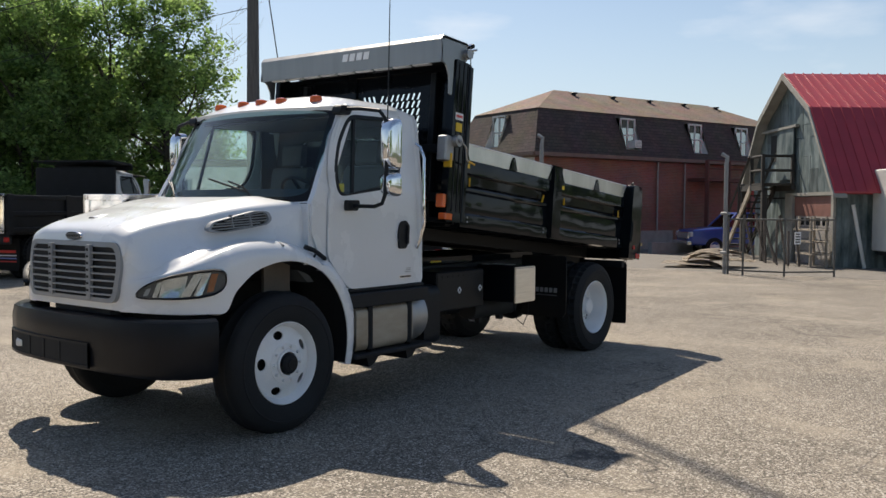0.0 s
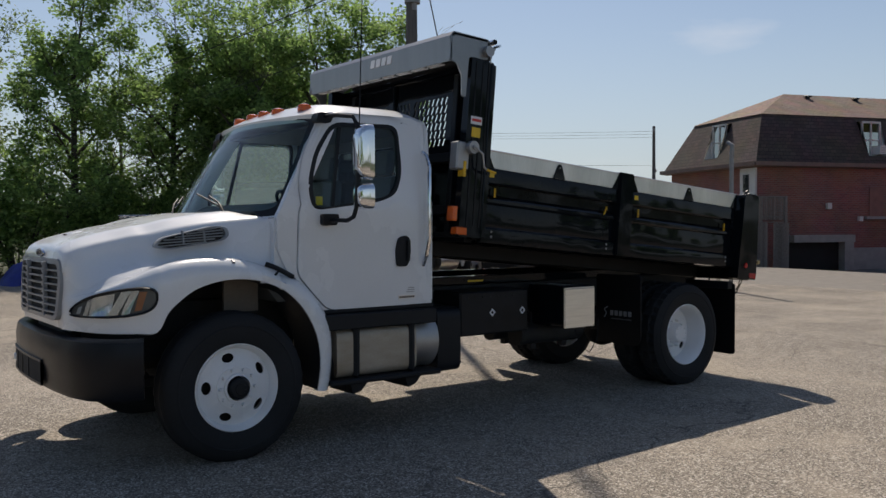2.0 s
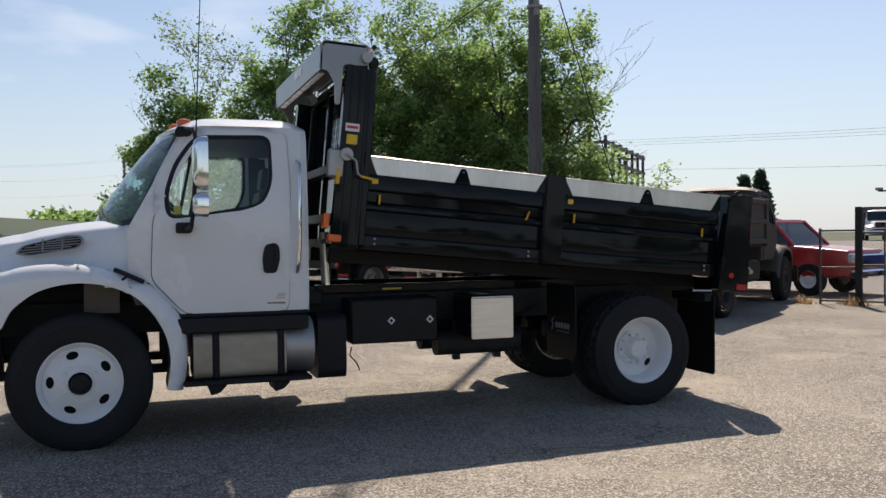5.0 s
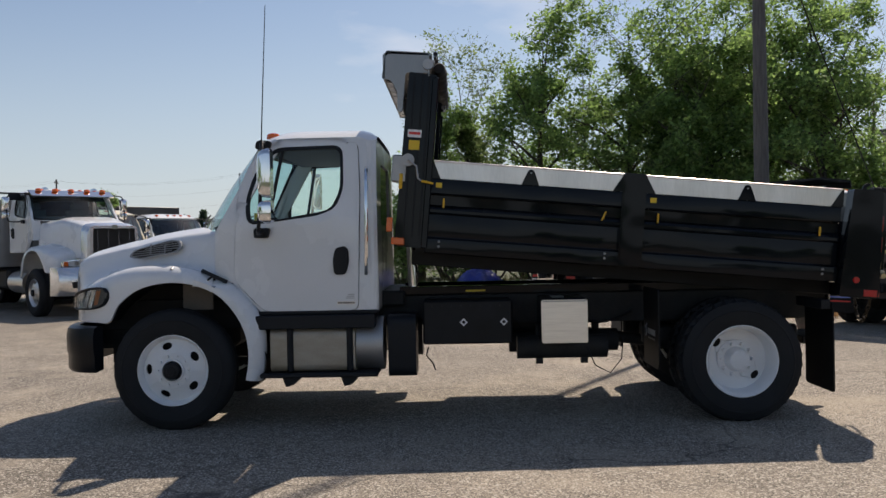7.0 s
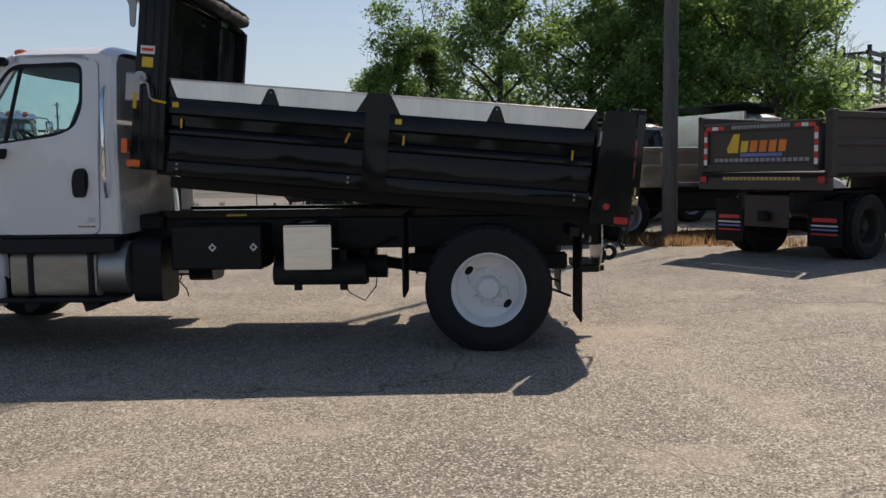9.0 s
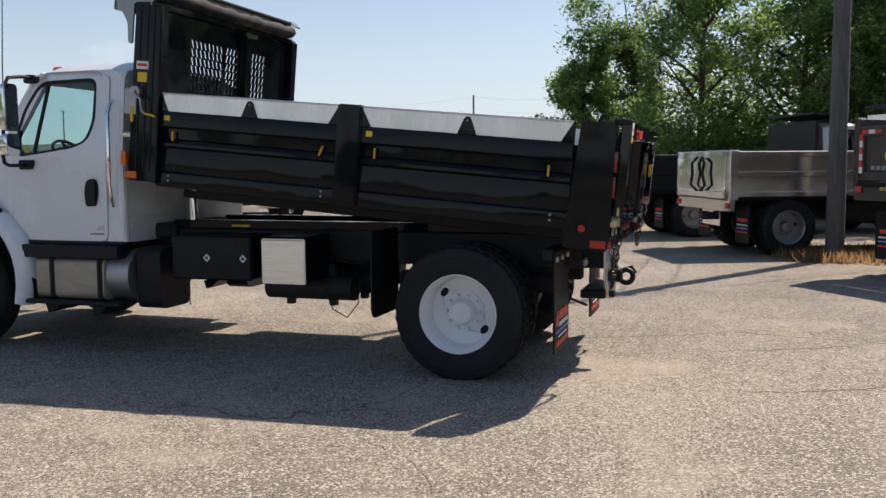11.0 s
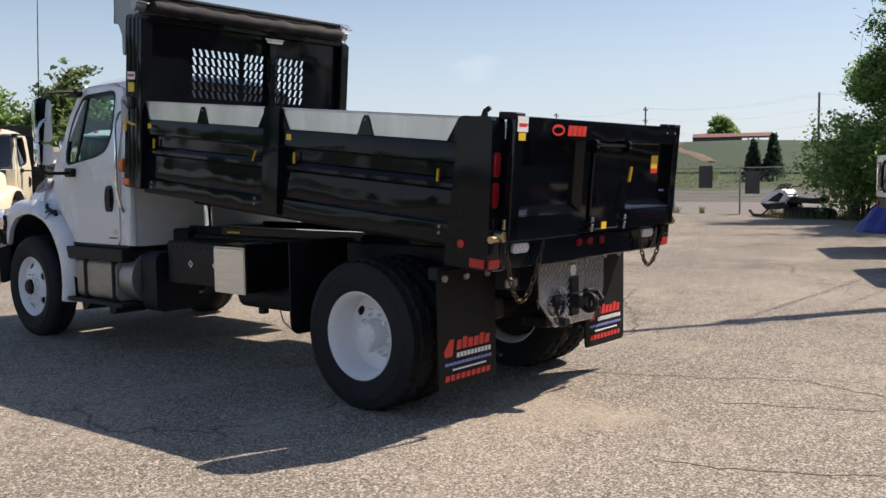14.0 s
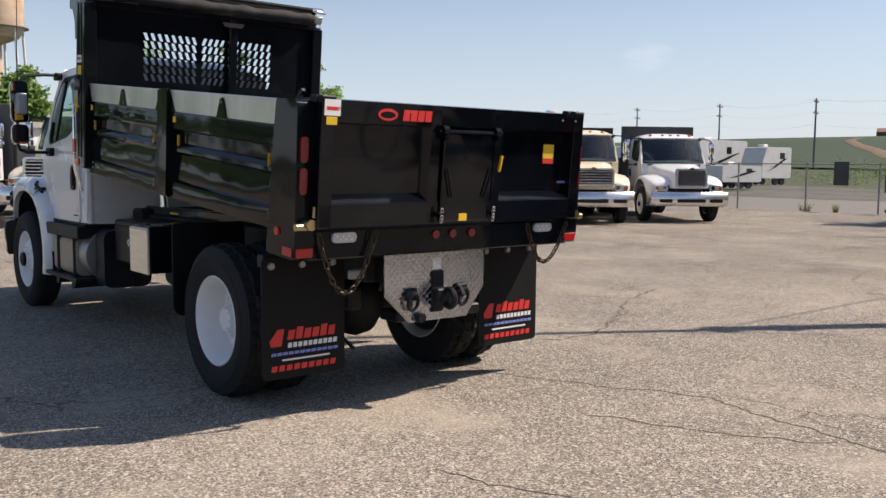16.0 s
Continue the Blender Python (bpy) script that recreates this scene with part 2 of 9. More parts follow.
WOOD = mat("weathered_timber", (0.11, 0.09, 0.075), 0.8, var=0.2, stretch=(1, 6, 6), bump=0.003, bscale=20, spread=0.2)
WOOD_DARK = mat("dark_old_timber", (0.045, 0.042, 0.038), 0.85, var=0.3, stretch=(1, 6, 6), bump=0.003, bscale=20, spread=0.25)
WOOD_RED = mat("red_brown_stained_timber", (0.1, 0.035, 0.028), 0.75, var=0.25, stretch=(1, 6, 6), bump=0.002, bscale=20)
BOARD_GREY = mat("grey_deck_timber", (0.19, 0.17, 0.15), 0.85, var=0.25, stretch=(1, 6, 6), bump=0.003, bscale=20, spread=0.2)
BOARD_PALE = mat("pale_weathered_board", (0.36, 0.31, 0.25), 0.85, var=0.25, scale=2, bump=0.004, bscale=18, spread=0.3)
CONCRETE = mat("concrete", (0.32, 0.3, 0.28), 0.85, var=0.15, bump=0.002, bscale=40)
BARK = mat("bark", (0.07, 0.058, 0.048), 0.9, var=0.3, stretch=(5, 5, 1), bump=0.01, bscale=14)
TWIG = mat("dead_twigs", (0.2, 0.175, 0.15), 0.9, var=0.15)
ROOF_RED = mat("red_painted_metal_roof", (0.34, 0.035, 0.05), 0.45, 0.1, var=0.12, scale=1.5)
TEAL_SHEET = mat("weathered_teal_sheet", (0.03, 0.055, 0.058), 0.6, 0.1, var=0.3, col2=(0.2, 0.24, 0.24), scale=2.6, spread=0.38, stretch=(1.6, 1.6, 0.5), bscale=9, rvar=0.2)
TRIM_WHITE = mat("white_trim", (0.6, 0.6, 0.58), 0.5, var=0.06)
CABLE = mat("cable", (0.03, 0.03, 0.03), 0.7)
GRAVEL_DARK = mat("dark_grey_gravel", (0.06, 0.057, 0.048), 0.95, var=0.2, col2=(0.13, 0.12, 0.1), scale=0.5, bump=0.03, bscale=12)
DIRT = mat("tan_dirt", (0.13, 0.09, 0.05), 0.95, var=0.25, scale=0.4, bump=0.02, bscale=8)
SOIL_GREY = mat("grey_gravel", (0.17, 0.155, 0.135), 0.95, var=0.2, bump=0.01, bscale=30)


def brick_mat(name, c1, c2, mortar, bw, bh, rough=0.85, gap=0.012, bump=0.01):
    m = bpy.data.materials.new(name)
    m.use_nodes = True
    n, l = m.node_tree.nodes, m.node_tree.links
    b = n["Principled BSDF"]
    uv, br, no, mul = n.new("ShaderNodeUVMap"), n.new("ShaderNodeTexBrick"), n.new("ShaderNodeTexNoise"), n.new("ShaderNodeMixRGB")
    br.inputs["Color1"].default_value, br.inputs["Color2"].default_value, br.inputs["Mortar"].default_value = (*c1, 1), (*c2, 1), (*mortar, 1)
    br.inputs["Scale"].default_value, br.inputs["Mortar Size"].default_value = 1.0, gap
    br.inputs["Brick Width"].default_value, br.inputs["Row Height"].default_value = bw, bh
    no.inputs["Scale"].default_value, no.inputs["Detail"].default_value = 0.7, 6
    mul.blend_type, mul.inputs["Fac"].default_value = "OVERLAY", 0.5
    l.new(uv.outputs["UV"], br.inputs["Vector"])
    l.new(uv.outputs["UV"], no.inputs["Vector"])
    l.new(br.outputs["Color"], mul.inputs["Color1"])
    l.new(no.outputs["Color"], mul.inputs["Color2"])
    hs = n.new("ShaderNodeHueSaturation")
    hs.inputs["Saturation"].default_value = 0.9
    l.new(mul.outputs["Color"], hs.inputs["Color"])
    l.new(hs.outputs["Color"], b.inputs["Base Color"])
    b.inputs["Roughness"].default_value = rough
    bp = n.new("ShaderNodeBump")
    bp.invert = True
    bp.inputs["Distance"].default_value = bump
    l.new(br.outputs["Fac"], bp.inputs["Height"])
    l.new(bp.outputs["Normal"], b.inputs["Normal"])
    return m


BRICK = brick_mat("red_brick", (0.29, 0.08, 0.053), (0.2, 0.056, 0.042), (0.24, 0.155, 0.13), 0.22, 0.075)
SHINGLE = brick_mat("brown_mansard_shingle", (0.085, 0.06, 0.052), (0.055, 0.04, 0.036), (0.03, 0.024, 0.022), 0.3, 0.16, 0.9, 0.012, 0.02)
SHINGLE_TOP = brick_mat("tan_roof_shingle", (0.25, 0.17, 0.12), (0.19, 0.13, 0.095), (0.12, 0.08, 0.06), 0.3, 0.15, 0.9, 0.008, 0.015)


def leaf_mat(name, dark, light):
    m = bpy.data.materials.new(name)
    m.use_nodes = True
    n, l = m.node_tree.nodes, m.node_tree.links
    n.clear()
    out, mix = n.new("ShaderNodeOutputMaterial"), n.new("ShaderNodeMixShader")
    df, tr, geo, ramp = n.new("ShaderNodeBsdfPrincipled"), n.new("ShaderNodeBsdfTranslucent"), n.new("ShaderNodeNewGeometry"), n.new("ShaderNodeValToRGB")
    ramp.color_ramp.elements[0].color, ramp.color_ramp.elements[1].color = (*dark, 1), (*light, 1)
    l.new(geo.outputs["Random Per Island"], ramp.inputs["Fac"])
    l.new(ramp.outputs["Color"], df.inputs["Base Color"])
    l.new(ramp.outputs["Color"], tr.inputs["Color"])
    df.inputs["Roughness"].default_value, df.inputs["Specular IOR Level"].default_value = 0.6, 0.2
    mix.inputs["Fac"].default_value = 0.66
    l.new(df.outputs["BSDF"], mix.inputs[1])
    l.new(tr.outputs["BSDF"], mix.inputs[2])
    l.new(mix.outputs["Shader"], out.inputs["Surface"])
    return m


LEAF = leaf_mat("maple_leaves", (0.115, 0.195, 0.065), (0.36, 0.52, 0.165))
LEAF_PALE = leaf_mat("pale_green_leaves", (0.11, 0.16, 0.065), (0.27, 0.35, 0.14))
NEEDLE = leaf_mat("spruce_needles", (0.05, 0.085, 0.055), (0.1, 0.15, 0.1))
STRAW = leaf_mat("dry_grass", (0.2, 0.12, 0.06), (0.42, 0.28, 0.15))
SCRUB = leaf_mat("field_scrub", (0.1, 0.15, 0.06), (0.2, 0.27, 0.12))
GREEN_BLADE = leaf_mat("green_weeds", (0.1, 0.11, 0.045), (0.24, 0.23, 0.12))


def asphalt_mat():
    """Old sun-bleached asphalt with pale aggregate, sandy drifts and wandering cracks; grass and gravel past the lot's edges."""
    m = bpy.data.materials.new("old_asphalt")
    m.use_nodes = True
    n, l = m.node_tree.nodes, m.node_tree.links
    b = n["Principled BSDF"]
    tc = n.new("ShaderNodeTexCoord")

    def noise_tex(scale, detail=5, rough=0.55):
        t = n.new("ShaderNodeTexNoise")
        t.inputs["Scale"].default_value, t.inputs["Detail"].default_value, t.inputs["Roughness"].default_value = scale, detail, rough
        l.new(tc.outputs["Object"], t.inputs["Vector"])
        return t.outputs["Fac"]

    def ramp_of(src, p0, c0, p1, c1):
        r = n.new("ShaderNodeValToRGB")
        r.color_ramp.elements[0].position, r.color_ramp.elements[1].position = p0, p1
        r.color_ramp.elements[0].color, r.color_ramp.elements[1].color = (*c0, 1), (*c1, 1)
        l.new(src, r.inputs["Fac"])
        return r.outputs["Color"]

    def mixed(fac, a, c, mode="MIX"):
        x = n.new("ShaderNodeMixRGB")
        x.blend_type = mode
        for key, v in (("Fac", fac), ("Color1", a), ("Color2", c)):
            if isinstance(v, (float, tuple)):
                x.inputs[key].default_value = v if isinstance(v, float) else (*v, 1)
            else:
                l.new(v, x.inputs[key])
        return x.outputs["Color"]

    base = ramp_of(noise_tex(0.35, 6), 0.33, (0.163, 0.147, 0.124), 0.7, (0.305, 0.273, 0.23))
    vor = n.new("ShaderNodeTexVoronoi")
    vor.inputs["Scale"].default_value = 118
    l.new(tc.outputs["Object"], vor.inputs["Vector"])
    sep = n.new("ShaderNodeSeparateColor")
    l.new(vor.outputs["Color"], sep.inputs["Color"])
    speck = n.new("ShaderNodeTexVoronoi")
    speck.inputs["Scale"].default_value = 84
    l.new(tc.outputs["Object"], speck.inputs["Vector"])
    sep2 = n.new("ShaderNodeSeparateColor")
    l.new(speck.outputs["Color"], sep2.inputs["Color"])
    chips = ramp_of(sep2.outputs["Blue"], 0.86, (0, 0, 0), 0.88, (0.9, 0.9, 0.9))
    stones = ramp_of(sep.outputs["Red"], 0.05, (0.1, 0.1, 0.1), 1.0, (2.0, 1.92, 1.82))
    col = mixed(0.8, base, stones, "MULTIPLY")
    col = mixed(chips, col, (0.56, 0.51, 0.44))
    fine_stain = ramp_of(noise_tex(9.0, 10, 0.8), 0.36, (0.7, 0.7, 0.7), 0.62, (1.08, 1.08, 1.08))
    col = mixed(0.6, col, fine_stain, "MULTIPLY")
    col = mixed(ramp_of(noise_tex(0.8, 7, 0.68), 0.51, (0, 0, 0), 0.68, (0.62, 0.62, 0.62)), col, (0.42, 0.36, 0.28))
    col = mixed(ramp_of(noise_tex(0.55, 4), 0.62, (0, 0, 0), 0.75, (0.4, 0.4, 0.4)), col, (0.075, 0.07, 0.066))
    # cracks
    wn1 = n.new("ShaderNodeTexNoise")
    wn1.inputs["Scale"].default_value, wn1.inputs["Detail"].default_value = 1.1, 9
    l.new(tc.outputs["Object"], wn1.inputs["Vector"])
    off = n.new("ShaderNodeVectorMath")
    off.operation = "MULTIPLY_ADD"
    off.inputs[1].default_value = (1.5, 1.5, 0)
    l.new(wn1.outputs["Color"], off.inputs[0])
    l.new(tc.outputs["Object"], off.inputs[2])
    cr = n.new("ShaderNodeTexVoronoi")
    cr.feature = "DISTANCE_TO_EDGE"
    cr.inputs["Scale"].default_value = 0.26
    l.new(off.outputs["Vector"], cr.inputs["Vector"])
    crack = ramp_of(cr.outputs["Distance"], 0.0006, (1, 1, 1), 0.0042, (0, 0, 0))
    gate = ramp_of(noise_tex(0.45, 5), 0.42, (0, 0, 0), 0.58, (0.85, 0.85, 0.85))
    col = mixed(mixed(1.0, crack, gate, "MULTIPLY"), col, (0.045, 0.042, 0.04))
    l.new(col, b.inputs["Base Color"])
    b.inputs["Roughness"].default_value = 0.88
    hgt = mixed(0.6, sep.outputs["Green"], crack, "SUBTRACT")
    bp = n.new("ShaderNodeBump")
    bp.inputs["Distance"].default_value, bp.inputs["Strength"].default_value = 0.011, 1.0
    l.new(hgt, bp.inputs["Height"])
    l.new(bp.outputs["Normal"], b.inputs["Normal"])
    return m


ASPHALT = asphalt_mat()
GRASS = mat("rough_grass", (0.02, 0.04, 0.012), 0.95, var=0.2, col2=(0.075, 0.078, 0.032), scale=0.09, bump=0.05, bscale=6)
CROP = mat("green_crop_field", (0.01, 0.032, 0.008), 0.95, var=0.2, col2=(0.032, 0.052, 0.016), scale=0.05, bump=0.05, bscale=3)


# ---- building tools ----
def finish(name, bm, material, parent=None, label="", smooth=35, m=None):
    """Links a bmesh as one mesh object, under its thing or part where one is given."""
    if m is not None:
        bm.transform(m)
    bmesh.ops.recalc_face_normals(bm, faces=bm.faces)
    me = bpy.data.meshes.new(name)
    bm.to_mesh(me)
    bm.free()
    for one in (material if isinstance(material, (list, tuple)) else [material]):
        me.materials.append(one)
    if smooth:
        me.polygons.foreach_set("use_smooth", [True] * len(me.polygons))
        me.set_sharp_from_angle(angle=radians(smooth))
    ob = new(name, me)
    if parent:
        ob.parent = parent
    if label:
        ob["label"] = label
    return ob


def part(name, bm, material, parent, label="", smooth=35, m=None):
    return finish(name, bm, material, parent, label, smooth, m)


def thing(name, label, category, at=(0, 0, 0), turn=0.0, group="", kind=""):
    ob = new(name)
    ob.empty_display_size = 0.2
    ob.matrix_basis = pose(*at, 0, 0, turn)
    return tagged(ob, label, category, group, kind)


def B():
    return bmesh.new()


def box(bm, x0, x1, y0, y1, z0, z1, bev=0.0, seg=1, mi=0):
    v = [bm.verts.new(p) for p in ((x0, y0, z0), (x1, y0, z0), (x1, y1, z0), (x0, y1, z0), (x0, y0, z1), (x1, y0, z1), (x1, y1, z1), (x0, y1, z1))]
    fs = [bm.faces.new([v[i] for i in q]) for q in ((3, 2, 1, 0), (4, 5, 6, 7), (0, 1, 5, 4), (1, 2, 6, 5), (2, 3, 7, 6), (3, 0, 4, 7))]
    for f in fs:
        f.material_index = mi
    if bev:
        es = list({e for f in fs for e in f.edges})
        bmesh.ops.bevel(bm, geom=es, offset=bev, segments=seg, affect="EDGES", clamp_overlap=True)
    return bm


def rod(bm, p0, p1, r0, r1=None, n=12, caps=True, mi=0):
    p0, p1 = Vector(p0), Vector(p1)
    r1 = r0 if r1 is None else r1
    d = (p1 - p0).normalized()
    a = d.cross(Vector((0, 0, 1)) if abs(d.z) < 0.9 else Vector((1, 0, 0))).normalized()
    b = d.cross(a)
    rings = [[bm.verts.new(p + (a * math.cos(2 * math.pi * i / n) + b * math.sin(2 * math.pi * i / n)) * r) for i in range(n)] for p, r in ((p0, r0), (p1, r1))]
    for i in range(n):
        bm.faces.new((rings[0][i], rings[0][(i + 1) % n], rings[1][(i + 1) % n], rings[1][i])).material_index = mi
    if caps:
        bm.faces.new(rings[0][::-1]).material_index = mi
        bm.faces.new(rings[1]).material_index = mi
    return bm


def tube(bm, pts, r, n=8, closed=False):
    """A round bar along a line of points; r may be a list."""
    pts = [Vector(p) for p in pts]
    k = len(pts)
    rs = r if isinstance(r, (list, tuple)) else [r] * k
    rings, a = [], None
    for i, p in enumerate(pts):
        q0, q1 = (pts[i - 1], pts[(i + 1) % k]) if closed else (pts[max(i - 1, 0)], pts[min(i + 1, k - 1)])
        d = (q1 - q0).normalized()
        if a is None:
            a = d.cross(Vector((0, 0, 1)) if abs(d.z) < 0.9 else Vector((1, 0, 0))).normalized()
        a = (a - d * a.dot(d)).normalized()
        b = d.cross(a)
        rings.append([bm.verts.new(p + (a * math.cos(2 * math.pi * j / n) + b * math.sin(2 * math.pi * j / n)) * rs[i]) for j in range(n)])
    for i in range(k if closed else k - 1):
        for j in range(n):
            bm.faces.new((rings[i][j], rings[i][(j + 1) % n], rings[(i + 1) % k][(j + 1) % n], rings[(i + 1) % k][j]))
    if not closed:
        bm.faces.new(rings[0][::-1])
        bm.faces.new(rings[-1])
    return bm


def lathe(bm, prof, c, n=40, closed=False):
    """Turns a profile of (radius, x) round the x axis through c."""
    rings = [[bm.verts.new((c[0] + x, c[1] + r * math.cos(2 * math.pi * i / n), c[2] + r * math.sin(2 * math.pi * i / n))) for i in range(n)] for r, x in prof]
    pairs = list(zip(rings, rings[1:])) + ([(rings[-1], rings[0])] if closed else [])
    for a, b in pairs:
        for i in range(n):
            bm.faces.new((a[i], a[(i + 1) % n], b[(i + 1) % n], b[i]))
    return rings


def loft(bm, secs, caps=True, closed=True):
    """Skins over sections of equal point counts."""
    rows = [[bm.verts.new(p) for p in s] for s in secs]
    n = len(rows[0])
    for a, b in zip(rows, rows[1:]):
        for i in range(n if closed else n - 1):
            bm.faces.new((a[i], a[(i + 1) % n], b[(i + 1) % n], b[i]))
    if caps and closed:
        bm.faces.new(rows[0][::-1])
        bm.faces.new(rows[-1])
    return rows


def prism(bm, poly, x0, x1, bev=0.0, axis="x"):
    """A plate: a polygon of (y, z), or (x, z) for axis y, or (x, y) for axis z, given its thickness."""
    put = {"x": lambda h, p: (h, p[0], p[1]), "y": lambda h, p: (p[0], h, p[1]), "z": lambda h, p: (p[0], p[1], h)}[axis]
    a, b = [bm.verts.new(put(x0, p)) for p in poly], [bm.verts.new(put(x1, p)) for p in poly]
    n = len(poly)
    fs = [bm.faces.new(a[::-1]), bm.faces.new(b)] + [bm.faces.new((a[i], a[(i + 1) % n], b[(i + 1) % n], b[i])) for i in range(n)]
    if bev:
        bmesh.ops.bevel(bm, geom=list({e for f in fs for e in f.edges}), offset=bev, segments=2, affect="EDGES", clamp_overlap=True)
    return bm


def rounded(poly, r, seg=4):
    """A polygon with its corners rounded off."""
    out, n = [], len(poly)
    for i in range(n):
        p, a, b = Vector(poly[i]), Vector(poly[i - 1]), Vector(poly[(i + 1) % n])
        k = min(r, (a - p).length * 0.45, (b - p).length * 0.45)
        s, e = p + (a - p).normalized() * k, p + (b - p).normalized() * k
        for j in range(seg + 1):
            t = j / seg
            q = s * (1 - t) ** 2 + p * 2 * t * (1 - t) + e * t * t
            out.append((q.x, q.y))
    return out


def ray_out(poly, c, ang):
    """How far a polygon lies from c at an angle."""
    best = None
    dx, dy = math.cos(ang), math.sin(ang)
    for i in range(len(poly)):
        ax, ay = poly[i - 1][0] - c[0], poly[i - 1][1] - c[1]
        bx, by = poly[i][0] - c[0], poly[i][1] - c[1]
        ex, ey = bx - ax, by - ay
        den = dx * ey - dy * ex
        if abs(den) < 1e-12:
            continue
        t, u = (ax * ey - ay * ex) / den, (ax * dy - ay * dx) / den
        if t > 1e-9 and -1e-6 <= u <= 1 + 1e-6 and (best is None or t > best):
            best = t
    return best or 0.0


def ring_panel(bm, outer, inner, c, put, thick):
    """A plate with a window: between two outlines round c. put(p, d) gives the place of a point d deep in the plate."""
    angs = sorted({round(math.atan2(p[1] - c[1], p[0] - c[0]), 5) for p in list(outer) + list(inner)})
    loops = []
    for poly in (outer, inner):
        for d in (0.0, thick):
            loops.append([bm.verts.new(put((c[0] + math.cos(a) * ray_out(poly, c, a), c[1] + math.sin(a) * ray_out(poly, c, a)), d)) for a in angs])
    o0, o1, i0, i1 = loops
    n = len(angs)
    for i in range(n):
        j = (i + 1) % n
        for q in ((o0[i], o0[j], i0[j], i0[i]), (o1[j], o1[i], i1[i], i1[j]), (o0[j], o0[i], o1[i], o1[j]), (i0[i], i0[j], i1[j], i1[i])):
            bm.faces.new(q)
    return bm


def grid(bm, rows):
    """A sheet over rows of points."""
    vs = [[bm.verts.new(p) for p in r] for r in rows]
    for a, b in zip(vs, vs[1:]):
        for i in range(len(a) - 1):
            bm.faces.new((a[i], a[i + 1], b[i + 1], b[i]))
    return vs


def lerp_table(tab, x):
    """Linear look-up in rows of (x, values...)."""
    for a, b in zip(tab, tab[1:]):
        if x <= b[0]:
            t = max(0.0, (x - a[0]) / (b[0] - a[0]))
            return [p + (q - p) * t for p, q in zip(a[1:], b[1:])]
    return list(tab[-1][1:])


# ---- the white dump truck ----
def tyre_mesh(lug=False, R=0.52, W=0.28, n=72):
    bm = B()
    h = W / 2
    prof = [(0.288, -h + 0.035), (0.33, -h + 0.012), (0.40, -h), (0.418, -h + 0.001), (0.422, -h - 0.003), (0.43, -h - 0.003), (0.434, -h + 0.003), (0.46, -h + 0.008), (0.497, -h + 0.03), (R - 0.004, -h + 0.055),
            (R, -h + 0.085), (R, -0.052), (R, -0.04), (R, 0.04), (R, 0.052), (R, h - 0.085), (R - 0.004, h - 0.055), (0.497, h - 0.03),
            (0.46, h - 0.008), (0.434, h - 0.003), (0.43, h + 0.003), (0.422, h + 0.003), (0.418, h - 0.001), (0.40, h), (0.33, h - 0.012), (0.288, h - 0.035)]
    rings = []
    for k, (r, x) in enumerate(prof):
        ring = []
        for i in range(n):
            a, rr = 2 * math.pi * i / n, r
            if k in (11, 12, 13, 14) and not lug:
                rr -= 0.008 if k in (12, 13) else 0.0
            if k in (9, 10, 15, 16):
                rr -= (0.032 if lug else 0.006) * (1 if (i // 1 + (k > 12)) % 2 else 0)
            if lug and 10 < k < 15:
                rr -= 0.022 * (1 if (i + 2 * k) % 4 == 0 else 0)
            ring.append(bm.verts.new((x, rr * math.cos(a), rr * math.sin(a))))
        rings.append(ring)
    for a, b in zip(rings, rings[1:]):
        for i in range(n):
            bm.faces.new((a[i], a[(i + 1) % n], b[(i + 1) % n], b[i]))
    return bm


def holed_disc(bm, r0, r1, xf, holes, rc, ar, at, phase, thick=0.012):
    """A wheel disc between two radii with oval hand holes."""
    w = 2 * math.pi / holes * rc
    e = [(at * math.cos(2 * math.pi * i / 20), rc + ar * math.sin(2 * math.pi * i / 20)) for i in range(20)]
    k = 14
    outer = [(-w / 2 + w * i / k, r0) for i in range(k + 1)] + [(w / 2 - w * i / k, r1) for i in range(k + 1)]
    for s in range(holes):
        ring_panel(bm, outer, e, (0, rc), lambda p, d: (xf(p[1]) - d, p[1] * math.cos(phase + 2 * math.pi * s / holes + p[0] / rc),
                                                         p[1] * math.sin(phase + 2 * math.pi * s / holes + p[0] / rc)), thick)


def nuts(bm, r, x, count, size=0.016, length=0.03):
    for i in range(count):
        a = 2 * math.pi * i / count
        rod(bm, (x, r * math.cos(a), r * math.sin(a)), (x + length, r * math.cos(a), r * math.sin(a)), size, size * 0.8, 6)


